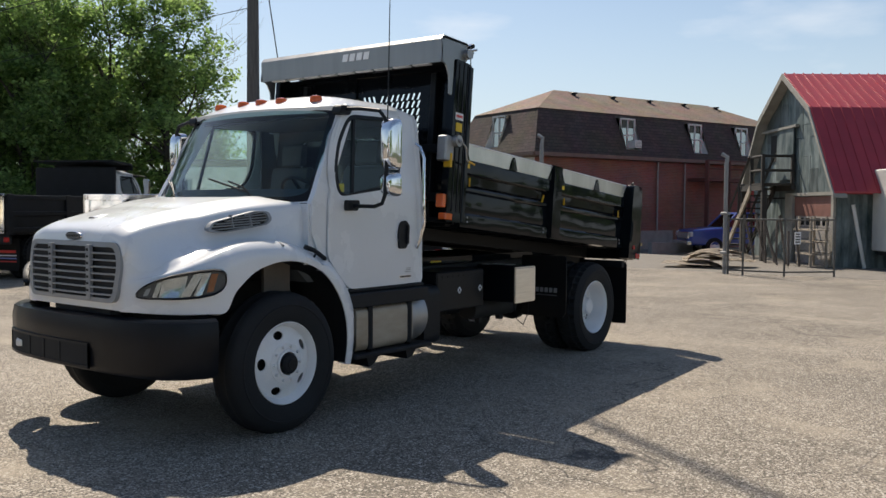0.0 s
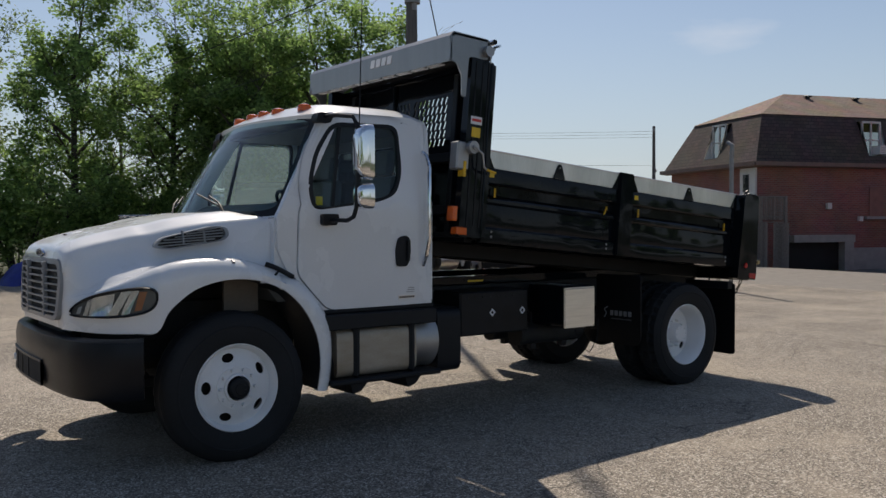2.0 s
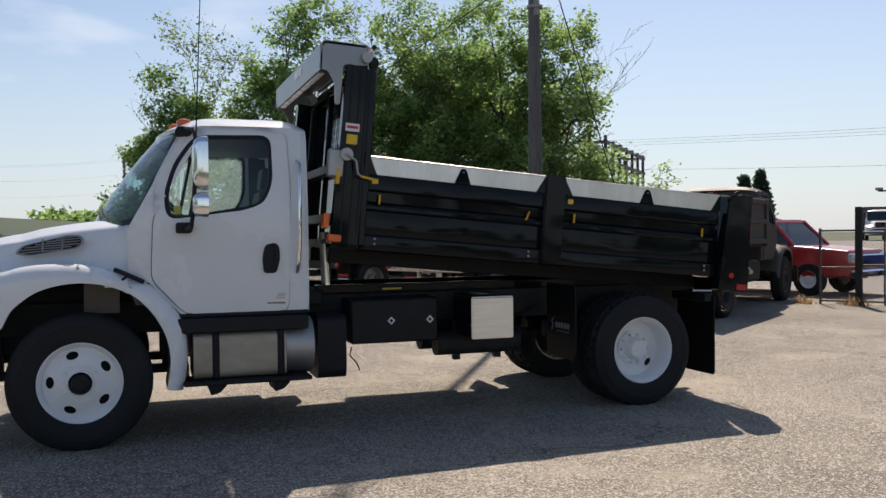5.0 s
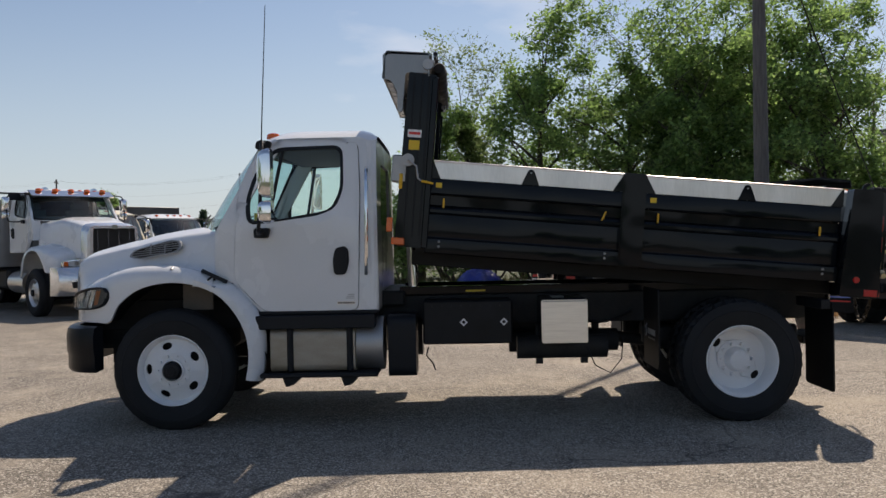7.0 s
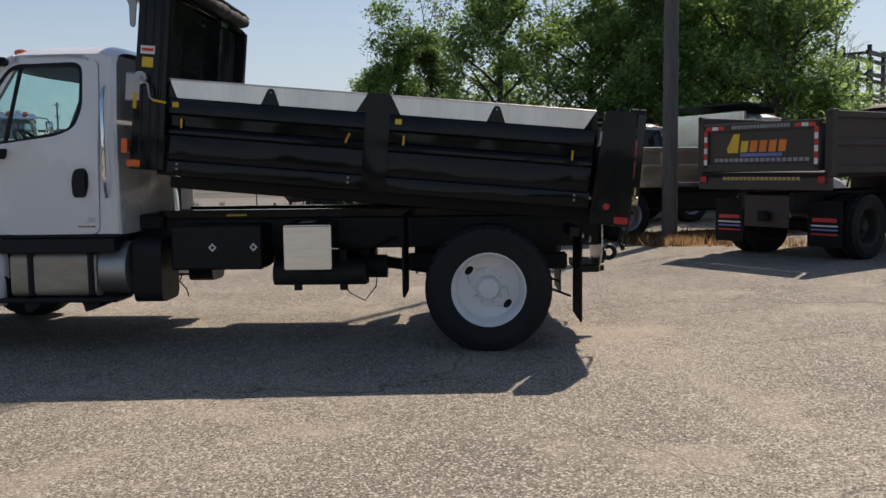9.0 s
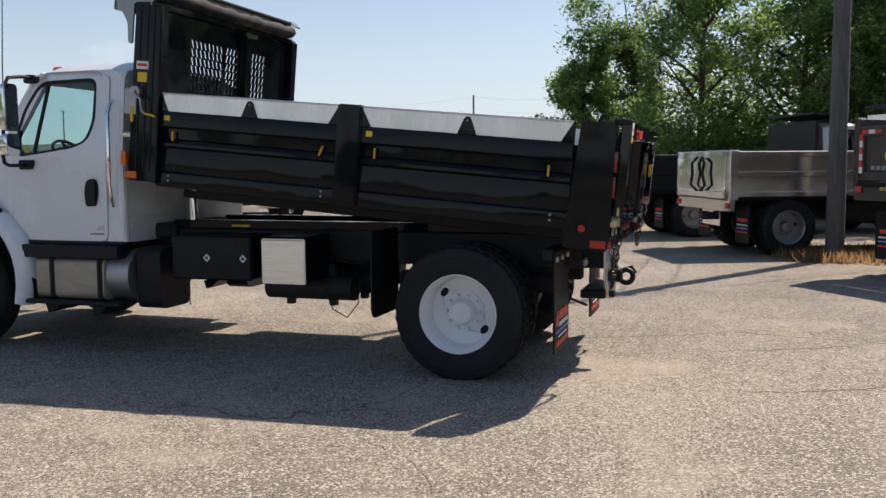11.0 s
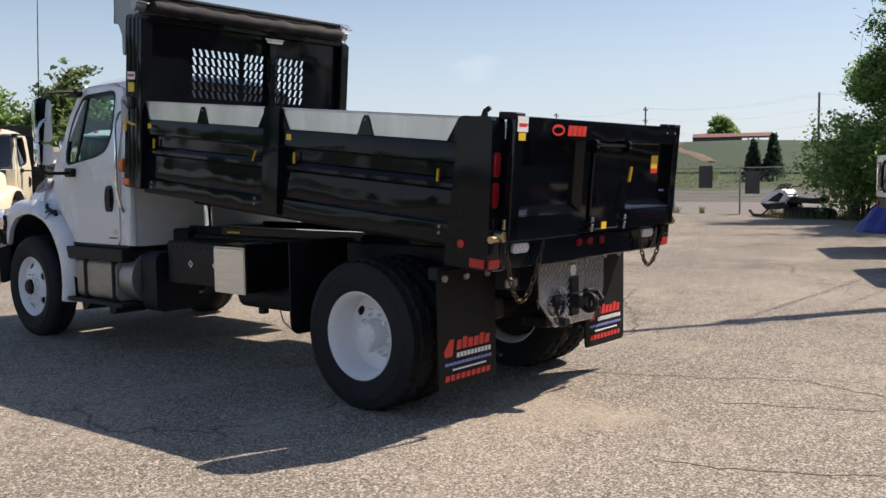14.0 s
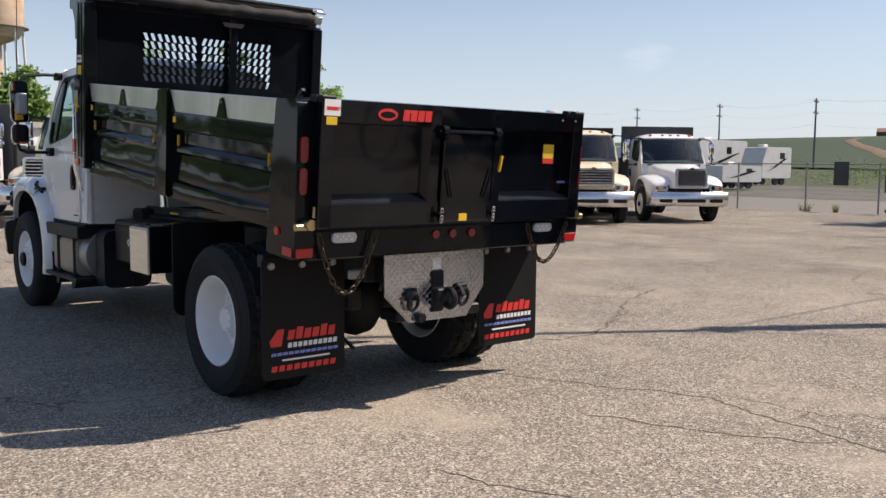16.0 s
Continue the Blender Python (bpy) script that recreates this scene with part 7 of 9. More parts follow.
# ---- poles and lines ----
def utility_pole(at, h, r, arms=2, turn=0.0, lamp=False, lean=(0, 0)):
    t = thing("utility_pole", "weathered wooden utility pole", "pole", at, turn)
    bm = B()
    tube(bm, [(0, 0, -0.3), (lean[0] * 0.5, lean[1] * 0.5, h * 0.5), (lean[0], lean[1], h)], [r, r * 0.9, r * 0.72], 14)
    part("post", bm, WOOD_POLE, t)
    for k in range(arms):
        z = h - 0.5 - k * 1.6
        bm = B()
        box(bm, -1.1, 1.1, -0.06, 0.06, z - 0.06, z + 0.06, 0.01)
        arm = part("crossarm", bm, WOOD_POLE, t)
        for x in (-1.0, -0.55, 0.55, 1.0):
            bm = B()
            rod(bm, (x, 0, z + 0.05), (x, 0, z + 0.24), 0.05, 0.035, 8)
            part("insulator", bm, GREY_PLASTIC, arm)
    if lamp:
        bm = B()
        tube(bm, [(0, 0, h * 0.5), (1.2, 0, h * 0.58), (2.2, 0, h * 0.62)], 0.05, 8)
        box(bm, 2.1, 2.7, -0.1, 0.1, h * 0.61, h * 0.635, 0.03)
        part("street_lamp_arm", bm, GALV, t)
    return t


pole = utility_pole((-14.55, 12.95, 0), 7.35, 0.155, 0)
bm = B()
rod(bm, (0.09, 0.0, 6.2), (0.09, 0.0, 19.5), 0.06, 0.055, 12)
part("mast", bm, GALV, pole, "slim steel mast on the pole")
for z in (6.35, 7.1):
    bm = B()
    rod(bm, (0.03, 0, z), (0.03, 0, z + 0.06), 0.17, 0.17, 16)
    part("mast_clamp", bm, GALV, pole)
line_poles = [(-98 - 12 * k if k > 1 else -98 - 8 * k, 4 - 23.5 * k if k < 2 else -46 - 27 * (k - 2)) for k in range(6)]
line_poles = [(-92, 28)] + line_poles
line_poles[3] = (-121, -49)
for i, (x, y) in enumerate(line_poles):
    utility_pole((x, y, ground_z(x, y)), 9.8, 0.15, 2, 12, i == 1)
utility_pole((-38.0, 49.0, ground_z(-38, 49)), 7.4, 0.13, 1, 128, True, (-0.25, 0))
utility_pole((-75, 22, ground_z(-75, 22)), 10, 0.15, 1, 90)


def wire(pts, r=0.012, sag=0.6, label="thin black overhead cable"):
    for a, b in zip(pts, pts[1:]):
        a, b, bm = Vector(a), Vector(b), B()
        tube(bm, [a.lerp(b, i / 14) - Vector((0, 0, sag * 4 * (i / 14) * (1 - i / 14))) for i in range(15)], r, 5)
        tagged(finish("overhead_cable", bm, CABLE), label, "cable", "overhead cables")


for off, dz in ((-1.0, 9.6), (1.0, 9.6), (0.0, 8.0), (0.5, 6.2)):
    wire([(x + off, y, ground_z(x, y) + dz) for x, y in line_poles], 0.005, 0.8)
for dz in (8.3, 8.1, 7.9, 6.0):
    wire([(-92, 28, ground_z(-92, 28) + dz + 3), (-38.2, 49, ground_z(-38, 49) + dz - 1.2)], 0.008, 0.4)
wire([(-14.55, 12.95, 7.25), (-45, 12.9, 7.5)], 0.014, 0.2)
wire([(-14.55, 12.95, 5.9), (-45, 12.9, 5.9)], 0.009, 0.2)
wire([(-14.55, 12.95, 8.4), (-17.5, 17.5, 0.0)], 0.014, 0.0, "slanting steel guy wire of the pole")



# ---- chain-link fences ----
def link_fence(name, label, pts, h, rails=(1.0,), gap=0.11, wire_r=0.0022, post_r=0.035, metal=GALV):
    """Posts at the points, rails between, and wire netting."""
    t = thing(name, label, "fence")
    for x, y in pts:
        bm = B()
        rod(bm, (x, y, -0.1), (x, y, h + 0.05), post_r, post_r, 10)
        part("fence_post", bm, metal, t)
    V, F = [], []
    for (ax, ay), (bx, by) in zip(pts, pts[1:]):
        for k in rails:
            bm = B()
            rod(bm, (ax, ay, h * k), (bx, by, h * k), 0.022, 0.022, 8)
            part("fence_rail", bm, metal, t)
        L = math.hypot(bx - ax, by - ay)
        ux, uy = (bx - ax) / L, (by - ay) / L
        n = int((L + h) / gap)
        for sgn in (1, -1):
            for i in range(n):
                s0 = i * gap - (h if sgn > 0 else 0)
                e0, e1 = (s0, 0.05), (s0 + h, h) if sgn > 0 else (s0 - h, h)
                if sgn < 0:
                    e0, e1 = (i * gap, 0.05), (i * gap - h, h)
                (p, zp), (q, zq) = sorted((e0, e1))
                if p < 0:
                    zp, p = zp + (zq - zp) * (0 - p) / (q - p), 0
                if q > L:
                    zq, q = zp + (zq - zp) * (L - p) / (q - p), L
                if q - p < 0.02:
                    continue
                k = len(V)
                w = wire_r
                for s, z in ((p, zp), (q, zq)):
                    for du, dz in ((-w, 0), (w, 0), (0, w * 1.4)):
                        V.append((ax + ux * s + uy * du, ay + uy * s - ux * du, z + dz))
                F += [(k, k + 1, k + 4, k + 3), (k + 1, k + 2, k + 5, k + 4), (k + 2, k, k + 3, k + 5)]
    me = bpy.data.meshes.new("wire_netting")
    me.from_pydata(V, [], F)
    me.materials.append(metal)
    net = new("wire_netting", me)
    net.parent = t
    net["kind"] = "stuff"
    return t


west = link_fence("chain_link_fence", "grey chain-link fence with steel posts along the yard", [(-33.8, 3.3), (-33.8, 0.22), (-33.6, -2.4), (-33.5, -5.2), (-33.4, -8.0), (-33.3, -10.9), (-33.2, -13.8), (-33.0, -16.7)], 1.75, (1.0,), 0.14)
for y0, z0 in ((-1.05, 0.98), (0.8, 0.76)):
    bm = B()
    box(bm, -33.56, -33.54, y0 - 0.28, y0 + 0.28, z0, z0 + 0.86, 0.004)
    tagged(finish("dark_sign", bm, BOX_GREY), "plain dark panel hung on the chain-link fence", "sign", "fence panels")
link_fence("gate_fence", "chain-link fence and gate posts before the drive", [(-12.95, 19.0), (-12.35, 19.45)], 1.6, (1.0, 0.5, 0.05), 0.1, post_r=0.028, metal=GALV_OLD)
gate = link_fence("drive_gate", "open chain-link gate leaf of the drive", [(-12.3, 19.5), (-12.0, 19.83), (-11.65, 20.2)], 1.55, (1.0, 0.55, 0.05), 0.1, post_r=0.02, metal=GALV_OLD)
t = thing("gate_post", "short dark square gate post", "post", (-12.33, 19.46, 0), 40)
bm = B()
box(bm, -0.07, 0.07, -0.07, 0.07, -0.1, 2.1, 0.01)
part("pipe", bm, BLACK_DUSTY, t)
link_fence("gate_fence", "chain-link fence in front of the barn", [(-7.43, 22.35), (-7.05, 22.34), (-6.07, 22.45), (-5.16, 23.5)], 1.4, (1.0, 0.08), 0.1, post_r=0.026, metal=GALV_OLD)
for x, y, h in ((-11.62, 20.15, 3.55), (-7.55, 22.45, 3.05)):
    t = thing("gate_post", "tall galvanised gate post with a bent top", "post", (x, y, 0))
    bm = B()
    tube(bm, [(0, 0, -0.1), (0, 0, h - 0.25), (0.02, 0, h - 0.08), (-0.12, 0, h)], 0.052, 12)
    part("pipe", bm, GALV, t)
    for z in (0.5, 1.5):
        bm = B()
        box(bm, -0.1, 0.1, -0.1, 0.1, z, z + 0.08, 0.02)
        part("hinge_band", bm, GALV, t)
t = thing("notice_board", "small white notice with grey text bars on the fence", "sign", (-5.85, 22.66, 0), 48)
bm = B()
box(bm, -0.085, 0.085, -0.05, -0.035, 0.8, 1.1, 0.004)
part("board", bm, WHITE_PRINT, t)
for k in range(4):
    bm = B()
    box(bm, -0.06, 0.06, -0.054, -0.05, 0.84 + 0.065 * k, 0.87 + 0.065 * k)
    part("text_bar", bm, PLASTIC, t)


# ---- the brick house ----
def uv_face(bm, pts, uvs):
    lay = bm.loops.layers.uv.verify()
    f = bm.faces.new([bm.verts.new(p) for p in pts])
    for lp, c in zip(f.loops, uvs):
        lp[lay].uv = c
    return f


def frame_at(o, ux, uy):
    """Places points of (along, out, up) on a wall that starts at o and runs along (ux, uy); out is to its right."""
    return lambda a, d, z: (o[0] + ux * a + uy * d, o[1] + uy * a - ux * d, z)


def house_side(house, P, L, win):
    """One side of the brick house: wall, eaves, mansard with its windows."""
    z0, z1, z2 = -0.6, 4.05, 6.1
    bm = B()
    uv_face(bm, [P(0, 0, z0), P(L, 0, z0), P(L, 0, z1), P(0, 0, z1)], [(0, 0), (L, 0), (L, z1 - z0), (0, z1 - z0)])
    part("brick_wall", bm, BRICK, house, "red brick wall", 0)
    ins = 0.75
    cuts = [0.0] + [v for w in win for v in (w - 0.5, w + 0.5)] + [L]
    bm = B()

    def sl(a, z):
        f = (z - z1) / (z2 - z1)
        lo, hi = -0.25, L + 0.25
        a2 = a + (ins * f if a < 0.01 else (-ins * f if a > L - 0.01 else 0)) + (-0.25 * (1 - f) if a < 0.01 else (0.25 * (1 - f) if a > L - 0.01 else 0))
        return P(a2, 0.25 - (ins + 0.25) * f, z)

    for i in range(0, len(cuts), 2):
        a, b = cuts[i], cuts[i + 1]
        uv_face(bm, [sl(a, z1), sl(b, z1), sl(b, z2), sl(a, z2)], [(a, 0), (b, 0), (b, 2.2), (a, 2.2)])
    for w in win:
        uv_face(bm, [sl(w - 0.5, z1), sl(w + 0.5, z1), sl(w + 0.5, z1 + 0.35), sl(w - 0.5, z1 + 0.35)], [(0, 0), (1, 0), (1, 0.35), (0, 0.35)])
        uv_face(bm, [sl(w - 0.5, z2 - 0.2), sl(w + 0.5, z2 - 0.2), sl(w + 0.5, z2), sl(w - 0.5, z2)], [(0, 0), (1, 0), (1, 0.2), (0, 0.2)])
    part("mansard_slope", bm, SHINGLE, house, "dark brown shingled mansard slope", 0)
    for w in win:
        bm = B()
        d = -0.42
        for a0, a1, za, zb in ((w - 0.5, w - 0.42, z1 + 0.35, z2 - 0.2), (w + 0.42, w + 0.5, z1 + 0.35, z2 - 0.2), (w - 0.5, w + 0.5, z1 + 0.35, z1 + 0.43), (w - 0.5, w + 0.5, z2 - 0.28, z2 - 0.2), (w - 0.03, w + 0.03, z1 + 0.4, z2 - 0.2), (w - 0.45, w + 0.45, z1 + 1.03, z1 + 1.09)):
            loft(bm, [[P(a0, d, za), P(a1, d, za), P(a1, d, zb), P(a0, d, zb)], [P(a0, d + 0.07, za), P(a1, d + 0.07, za), P(a1, d + 0.07, zb), P(a0, d + 0.07, zb)]])
        wf = part("window_frame", bm, TRIM_WHITE, house, "white window frame")
        bm = B()
        bm.faces.new([bm.verts.new(P(a, d + 0.02, z)) for a, z in ((w - 0.45, z1 + 0.4), (w + 0.45, z1 + 0.4), (w + 0.45, z2 - 0.22), (w - 0.45, z2 - 0.22))])
        part("pane", bm, PANE, wf)
        bm = B()
        for s in (-0.5, 0.5):
            bm.faces.new([bm.verts.new(p) for p in (P(w + s, d, z1 + 0.35), sl(w + s, z1 + 0.35), sl(w + s, z2 - 0.2), P(w + s, d, z2 - 0.2))])
        bm.faces.new([bm.verts.new(p) for p in (P(w - 0.5, d, z1 + 0.36), P(w + 0.5, d, z1 + 0.36), sl(w + 0.5, z1 + 0.36), sl(w - 0.5, z1 + 0.36))])
        part("dormer_cheek", bm, TRIM_WHITE, house)
    bm = B()
    loft(bm, [[P(-0.35, 0.02, z1 - 0.18), P(-0.35, 0.42, z1 - 0.14), P(-0.35, 0.42, z1 + 0.02), P(-0.35, 0.02, z1 + 0.02)], [P(L + 0.35, 0.02, z1 - 0.18), P(L + 0.35, 0.42, z1 - 0.14), P(L + 0.35, 0.42, z1 + 0.02), P(L + 0.35, 0.02, z1 + 0.02)]])
    part("eaves_board", bm, EAVES, house, "brown eaves board and gutter")


EAVES = mat("brown_painted_eaves", (0.17, 0.115, 0.095), 0.7, var=0.2)
PANE = glass_mat("house_window_glass", (0.3, 0.33, 0.34), 0.03)
c0, u, v = Vector((-19.65, 33.25)), Vector((0.335, 0.942)), Vector((-0.942, 0.335))
WIN = (5.9, 10.6, 14.2)
house = thing("brick_house", "red brick house with a brown shingled mansard roof", "house")
LR, LL = 19.0, 6.3
house_side(house, frame_at(c0, u.x, u.y), LR, WIN)
house_side(house, frame_at(c0 + v * LL, -v.x, -v.y), LL, (3.2,))
bm = B()
far = c0 + u * LR + v * LL
uv_face(bm, [(*(c0 + u * LR), -0.6), (*far, -0.6), (*far, 4.05), (*(c0 + u * LR), 4.05)], [(0, 0), (LL, 0), (LL, 4.6), (0, 4.6)])
uv_face(bm, [(*far, -0.6), (*(c0 + v * LL), -0.6), (*(c0 + v * LL), 4.05), (*far, 4.05)], [(0, 0), (LR, 0), (LR, 4.6), (0, 4.6)])
part("brick_wall", bm, BRICK, house, "", 0)
bm = B()
i0 = 0.7
q = [c0 + u * i0 + v * i0, c0 + u * (LR - i0) + v * i0, c0 + u * (LR - i0) + v * (LL - i0), c0 + u * i0 + v * (LL - i0)]
r0, r1 = c0 + u * 3.7 + v * (LL / 2), c0 + u * (LR - 4.2) + v * (LL / 2)
zt, zr = 6.1, 7.35
P3 = lambda p, z: (p.x, p.y, z)
uv_face(bm, [P3(q[0], zt), P3(q[1], zt), P3(r1, zr), P3(r0, zr)], [(0, 0), (22, 0), (18, 4), (4, 4)])
uv_face(bm, [P3(q[3], zt), P3(q[0], zt), P3(r0, zr)], [(0, 0), (8, 0), (4, 4)])
uv_face(bm, [P3(q[2], zt), P3(q[3], zt), P3(r0, zr), P3(r1, zr)], [(0, 0), (22, 0), (18, 4), (4, 4)])
uv_face(bm, [P3(q[1], zt), P3(q[2], zt), P3(r1, zr)], [(0, 0), (8, 0), (4, 4)])
roof = part("roof", bm, SHINGLE_TOP, house, "tan shingled hip roof", 0)
for k in range(5):
    bm = B()
    p = c0 + u * (4.6 + 2.6 * k) + v * 2.7
    rod(bm, (p.x, p.y, 6.9), (p.x, p.y, 7.2), 0.1, 0.1, 10)
    box(bm, p.x - 0.14, p.x + 0.14, p.y - 0.14, p.y + 0.14, 7.19, 7.25, 0.02)
    part("roof_vent", bm, PLASTIC, roof)
HP = frame_at(c0, u.x, u.y)
for a, z0, z1 in ((7.5, -0.5, 3.9), (9.4, -0.5, 3.9)):
    bm = B()
    rod(bm, HP(a, 0.1, z0), HP(a, 0.1, z1), 0.045, 0.045, 8)
    part("downpipe", bm, GALV, house)


def on_wall(F, name, a0, a1, d0, d1, z0, z1, material, parent, label=""):
    """A block on a house wall: along, out and up."""
    bm = B()
    loft(bm, [[F(a0, d, z0), F(a1, d, z0), F(a1, d, z1), F(a0, d, z1)] for d in (d1, d0)])
    return part(name, bm, material, parent, label)


# walled-up window, sill, meter box, air conditioner, vent
on_wall(HP, "blocked_window", 5.5, 6.2, 0.004, 0.03, 1.9, 3.1, SHED_ROOF, house, "boarded dark red window")
on_wall(HP, "window_sill", 5.25, 6.45, 0.004, 0.14, 1.78, 1.9, CONCRETE, house)
on_wall(HP, "meter_box", 3.3, 3.5, 0.004, 0.14, 2.2, 2.45, WHITE_OLD, house)
on_wall(HP, "meter_box", 4.9, 5.1, 0.004, 0.12, 1.7, 1.9, WHITE_OLD, house)
ac = on_wall(HP, "air_conditioner", WIN[0] + 0.02, WIN[0] + 0.45, -0.40, 0.12, 4.5, 4.85, WHITE_OLD, house, "window air conditioner")
for k in range(4):
    on_wall(HP, "cooler_slat", WIN[0] + 0.06, WIN[0] + 0.41, 0.12, 0.13, 4.55 + 0.07 * k, 4.575 + 0.07 * k, GREY_PLASTIC, ac)
# dock under a concrete lintel; a near-black panel paints the pit's shade
dock = thing("loading_dock", "concrete loading dock under the brick wall, near-black panel for its shaded pit", "dock")
on_wall(HP, "lintel", 1.45, 4.45, 0.01, 0.4, 0.85, 1.15, CONCRETE, dock)
on_wall(HP, "dock_opening", 1.5, 3.95, 0.006, 0.02, -0.7, 0.85, DARK, dock)
on_wall(HP, "pier", 3.95, 4.4, 0.01, 0.38, -0.7, 0.85, CONCRETE, dock)
on_wall(HP, "plinth", 4.45, 8.5, 0.01, 0.2, -0.7, 0.6, CONCRETE, dock)
on_wall(HP, "dock_wall", 4.6, 8.0, 2.3, 2.5, -0.7, 0.15, CONCRETE, dock)
# white corner door and the raised timber deck before it
LP = frame_at(c0 + v * LL, -v.x, -v.y)
wd = on_wall(LP, "corner_door", LL - 1.05, LL - 0.25, 0.004, 0.06, 2.02, 3.85, TRIM_WHITE, house, "white panelled door at the house corner")
on_wall(LP, "door_pane", LL - 0.85, LL - 0.45, 0.06, 0.066, 2.9, 3.6, PANE, wd)
on_wall(LP, "door_casing", LL - 0.24, LL - 0.02, 0.004, 0.08, 0.2, 3.85, TRIM_WHITE, house)
deck = thing("timber_deck", "raised grey timber deck with a railing at the house corner", "deck")
D0, D1 = -1.9, 0.5
DP = lambda a, d, z: HP(a, d - 0.6, z - 0.3)
for k in range(4, 11):
    on_wall(DP, "deck_plank", D0, D1, 0.1 + 0.155 * k, 0.245 + 0.155 * k, 1.95, 1.99, BOARD_GREY, deck)
for a in (D0 + 0.06, (D0 + D1) / 2, D1 - 0.06):
    on_wall(DP, "deck_post", a - 0.05, a + 0.05, 1.70, 1.80, -0.3, 2.95, BOARD_GREY, deck)
for z in (2.12, 2.9):
    on_wall(DP, "deck_rail", D0, D1, 1.72, 1.78, z, z + 0.09, BOARD_GREY, deck)
for k in range(28):
    a = D0 + 0.12 + k * (D1 - D0 - 0.24) / 27
    on_wall(DP, "baluster", a - 0.02, a + 0.02, 1.785, 1.815, 2.05, 2.95, BOARD_GREY, deck)
for k in range(22):
    a = D0 + k * (D1 - D0) / 22
    if k in (13, 14, 15):
        continue
    on_wall(DP, "skirt_board", a, a + 0.155, 1.80, 1.825, 0.0 + 0.05 * (k % 3), 1.93, BOARD_GREY, deck)
# red-brown timber stair and landing on the house
t = thing("outside_stair", "red-brown timber landing and stair on the brick house", "stair")
for a in (9.6, 11.2, 12.8):
    bm = B()
    p = HP(a, 1.3, 0)
    box(bm, p[0] - 0.08, p[0] + 0.08, p[1] - 0.08, p[1] + 0.08, -0.3, 4.0)
    part("stair_post", bm, WOOD_RED, t)
bm = B()
loft(bm, [[HP(9.6, 0.1, 3.0), HP(13.2, 0.1, 3.0), HP(13.2, 0.1, 3.15), HP(9.6, 0.1, 3.15)], [HP(9.6, 1.4, 3.0), HP(13.2, 1.4, 3.0), HP(13.2, 1.4, 3.15), HP(9.6, 1.4, 3.15)]])
part("landing", bm, WOOD_RED, t)
bm = B()
for z in (3.6, 4.0):
    rod(bm, HP(9.6, 1.35, z), HP(13.2, 1.35, z), 0.04, 0.04, 6)
part("hand_rail", bm, WOOD_RED, t)


# ---- the barn ----
OLD_TRIM = mat("weathered_grey_trim", (0.3, 0.29, 0.26), 0.8, var=0.2)
A, fw, rt = Vector((-6.0, 27.2)), Vector((-0.598, 0.80)), Vector((0.80, 0.598))
BW, BL = 6.7, 15.0
barn = thing("barn", "weathered teal sheet-metal barn with a red gambrel roof", "barn")
BP = lambda a, d, z: (A.x + fw.x * a + rt.x * d, A.y + fw.y * a + rt.y * d, z)
gable = [(0.0, 2.9), (1.2, 4.62), (BW / 2, 5.9), (BW - 1.2, 4.62), (BW, 2.9)]


def gable_top(a):
    return lerp_table(gable, a)[0]


n_sheet = 11
for i in range(n_sheet):
    a0, a1 = BW * i / n_sheet + 0.006, BW * (i + 1) / n_sheet - 0.006
    rows = (2.1, 3.3, 4.3, 6.2) if i % 2 else (2.1, 2.9, 3.9, 5.1, 6.2)
    zlo = 2.05
    for zhi in rows[1:]:
        b0, b1 = min(zhi, gable_top(a0) - 0.05), min(zhi, gable_top(a1) - 0.05)
        if max(b0, b1) <= zlo + 0.06:
            continue
        bm = B()
        o = 0.006 * ((i * 3 + int(zhi * 7)) % 3)
        loft(bm, [[BP(a0, d, min(zlo, b0) + 0.006), BP(a1, d, min(zlo, b1) + 0.006), BP(a1, d, max(b1, min(zlo, b1) + 0.01)), BP(a0, d, max(b0, min(zlo, b0) + 0.01))] for d in (-o - 0.02, 0.02)])
        part("gable_sheet", bm, TEAL_SHEET, barn, "", 0)
        zlo = zhi
bm = B()
loft(bm, [[BP(a, 0.03, 2.0), BP(a, 0.03, 0.0), BP(a, 0.15, 0.0), BP(a, 0.15, 2.0)] for a in (3.1, BW)])
part("gable_wall", bm, TEAL_SHEET, barn, "", 0)
bm = B()
bm.faces.new([bm.verts.new(BP(a, 0.05, z)) for a, z in [(0.0, 0.0), (0.0, 2.05)] + gable + [(BW, 2.05), (BW, 0.0)]])
part("gable_backing", bm, DARK, barn, "", 0)
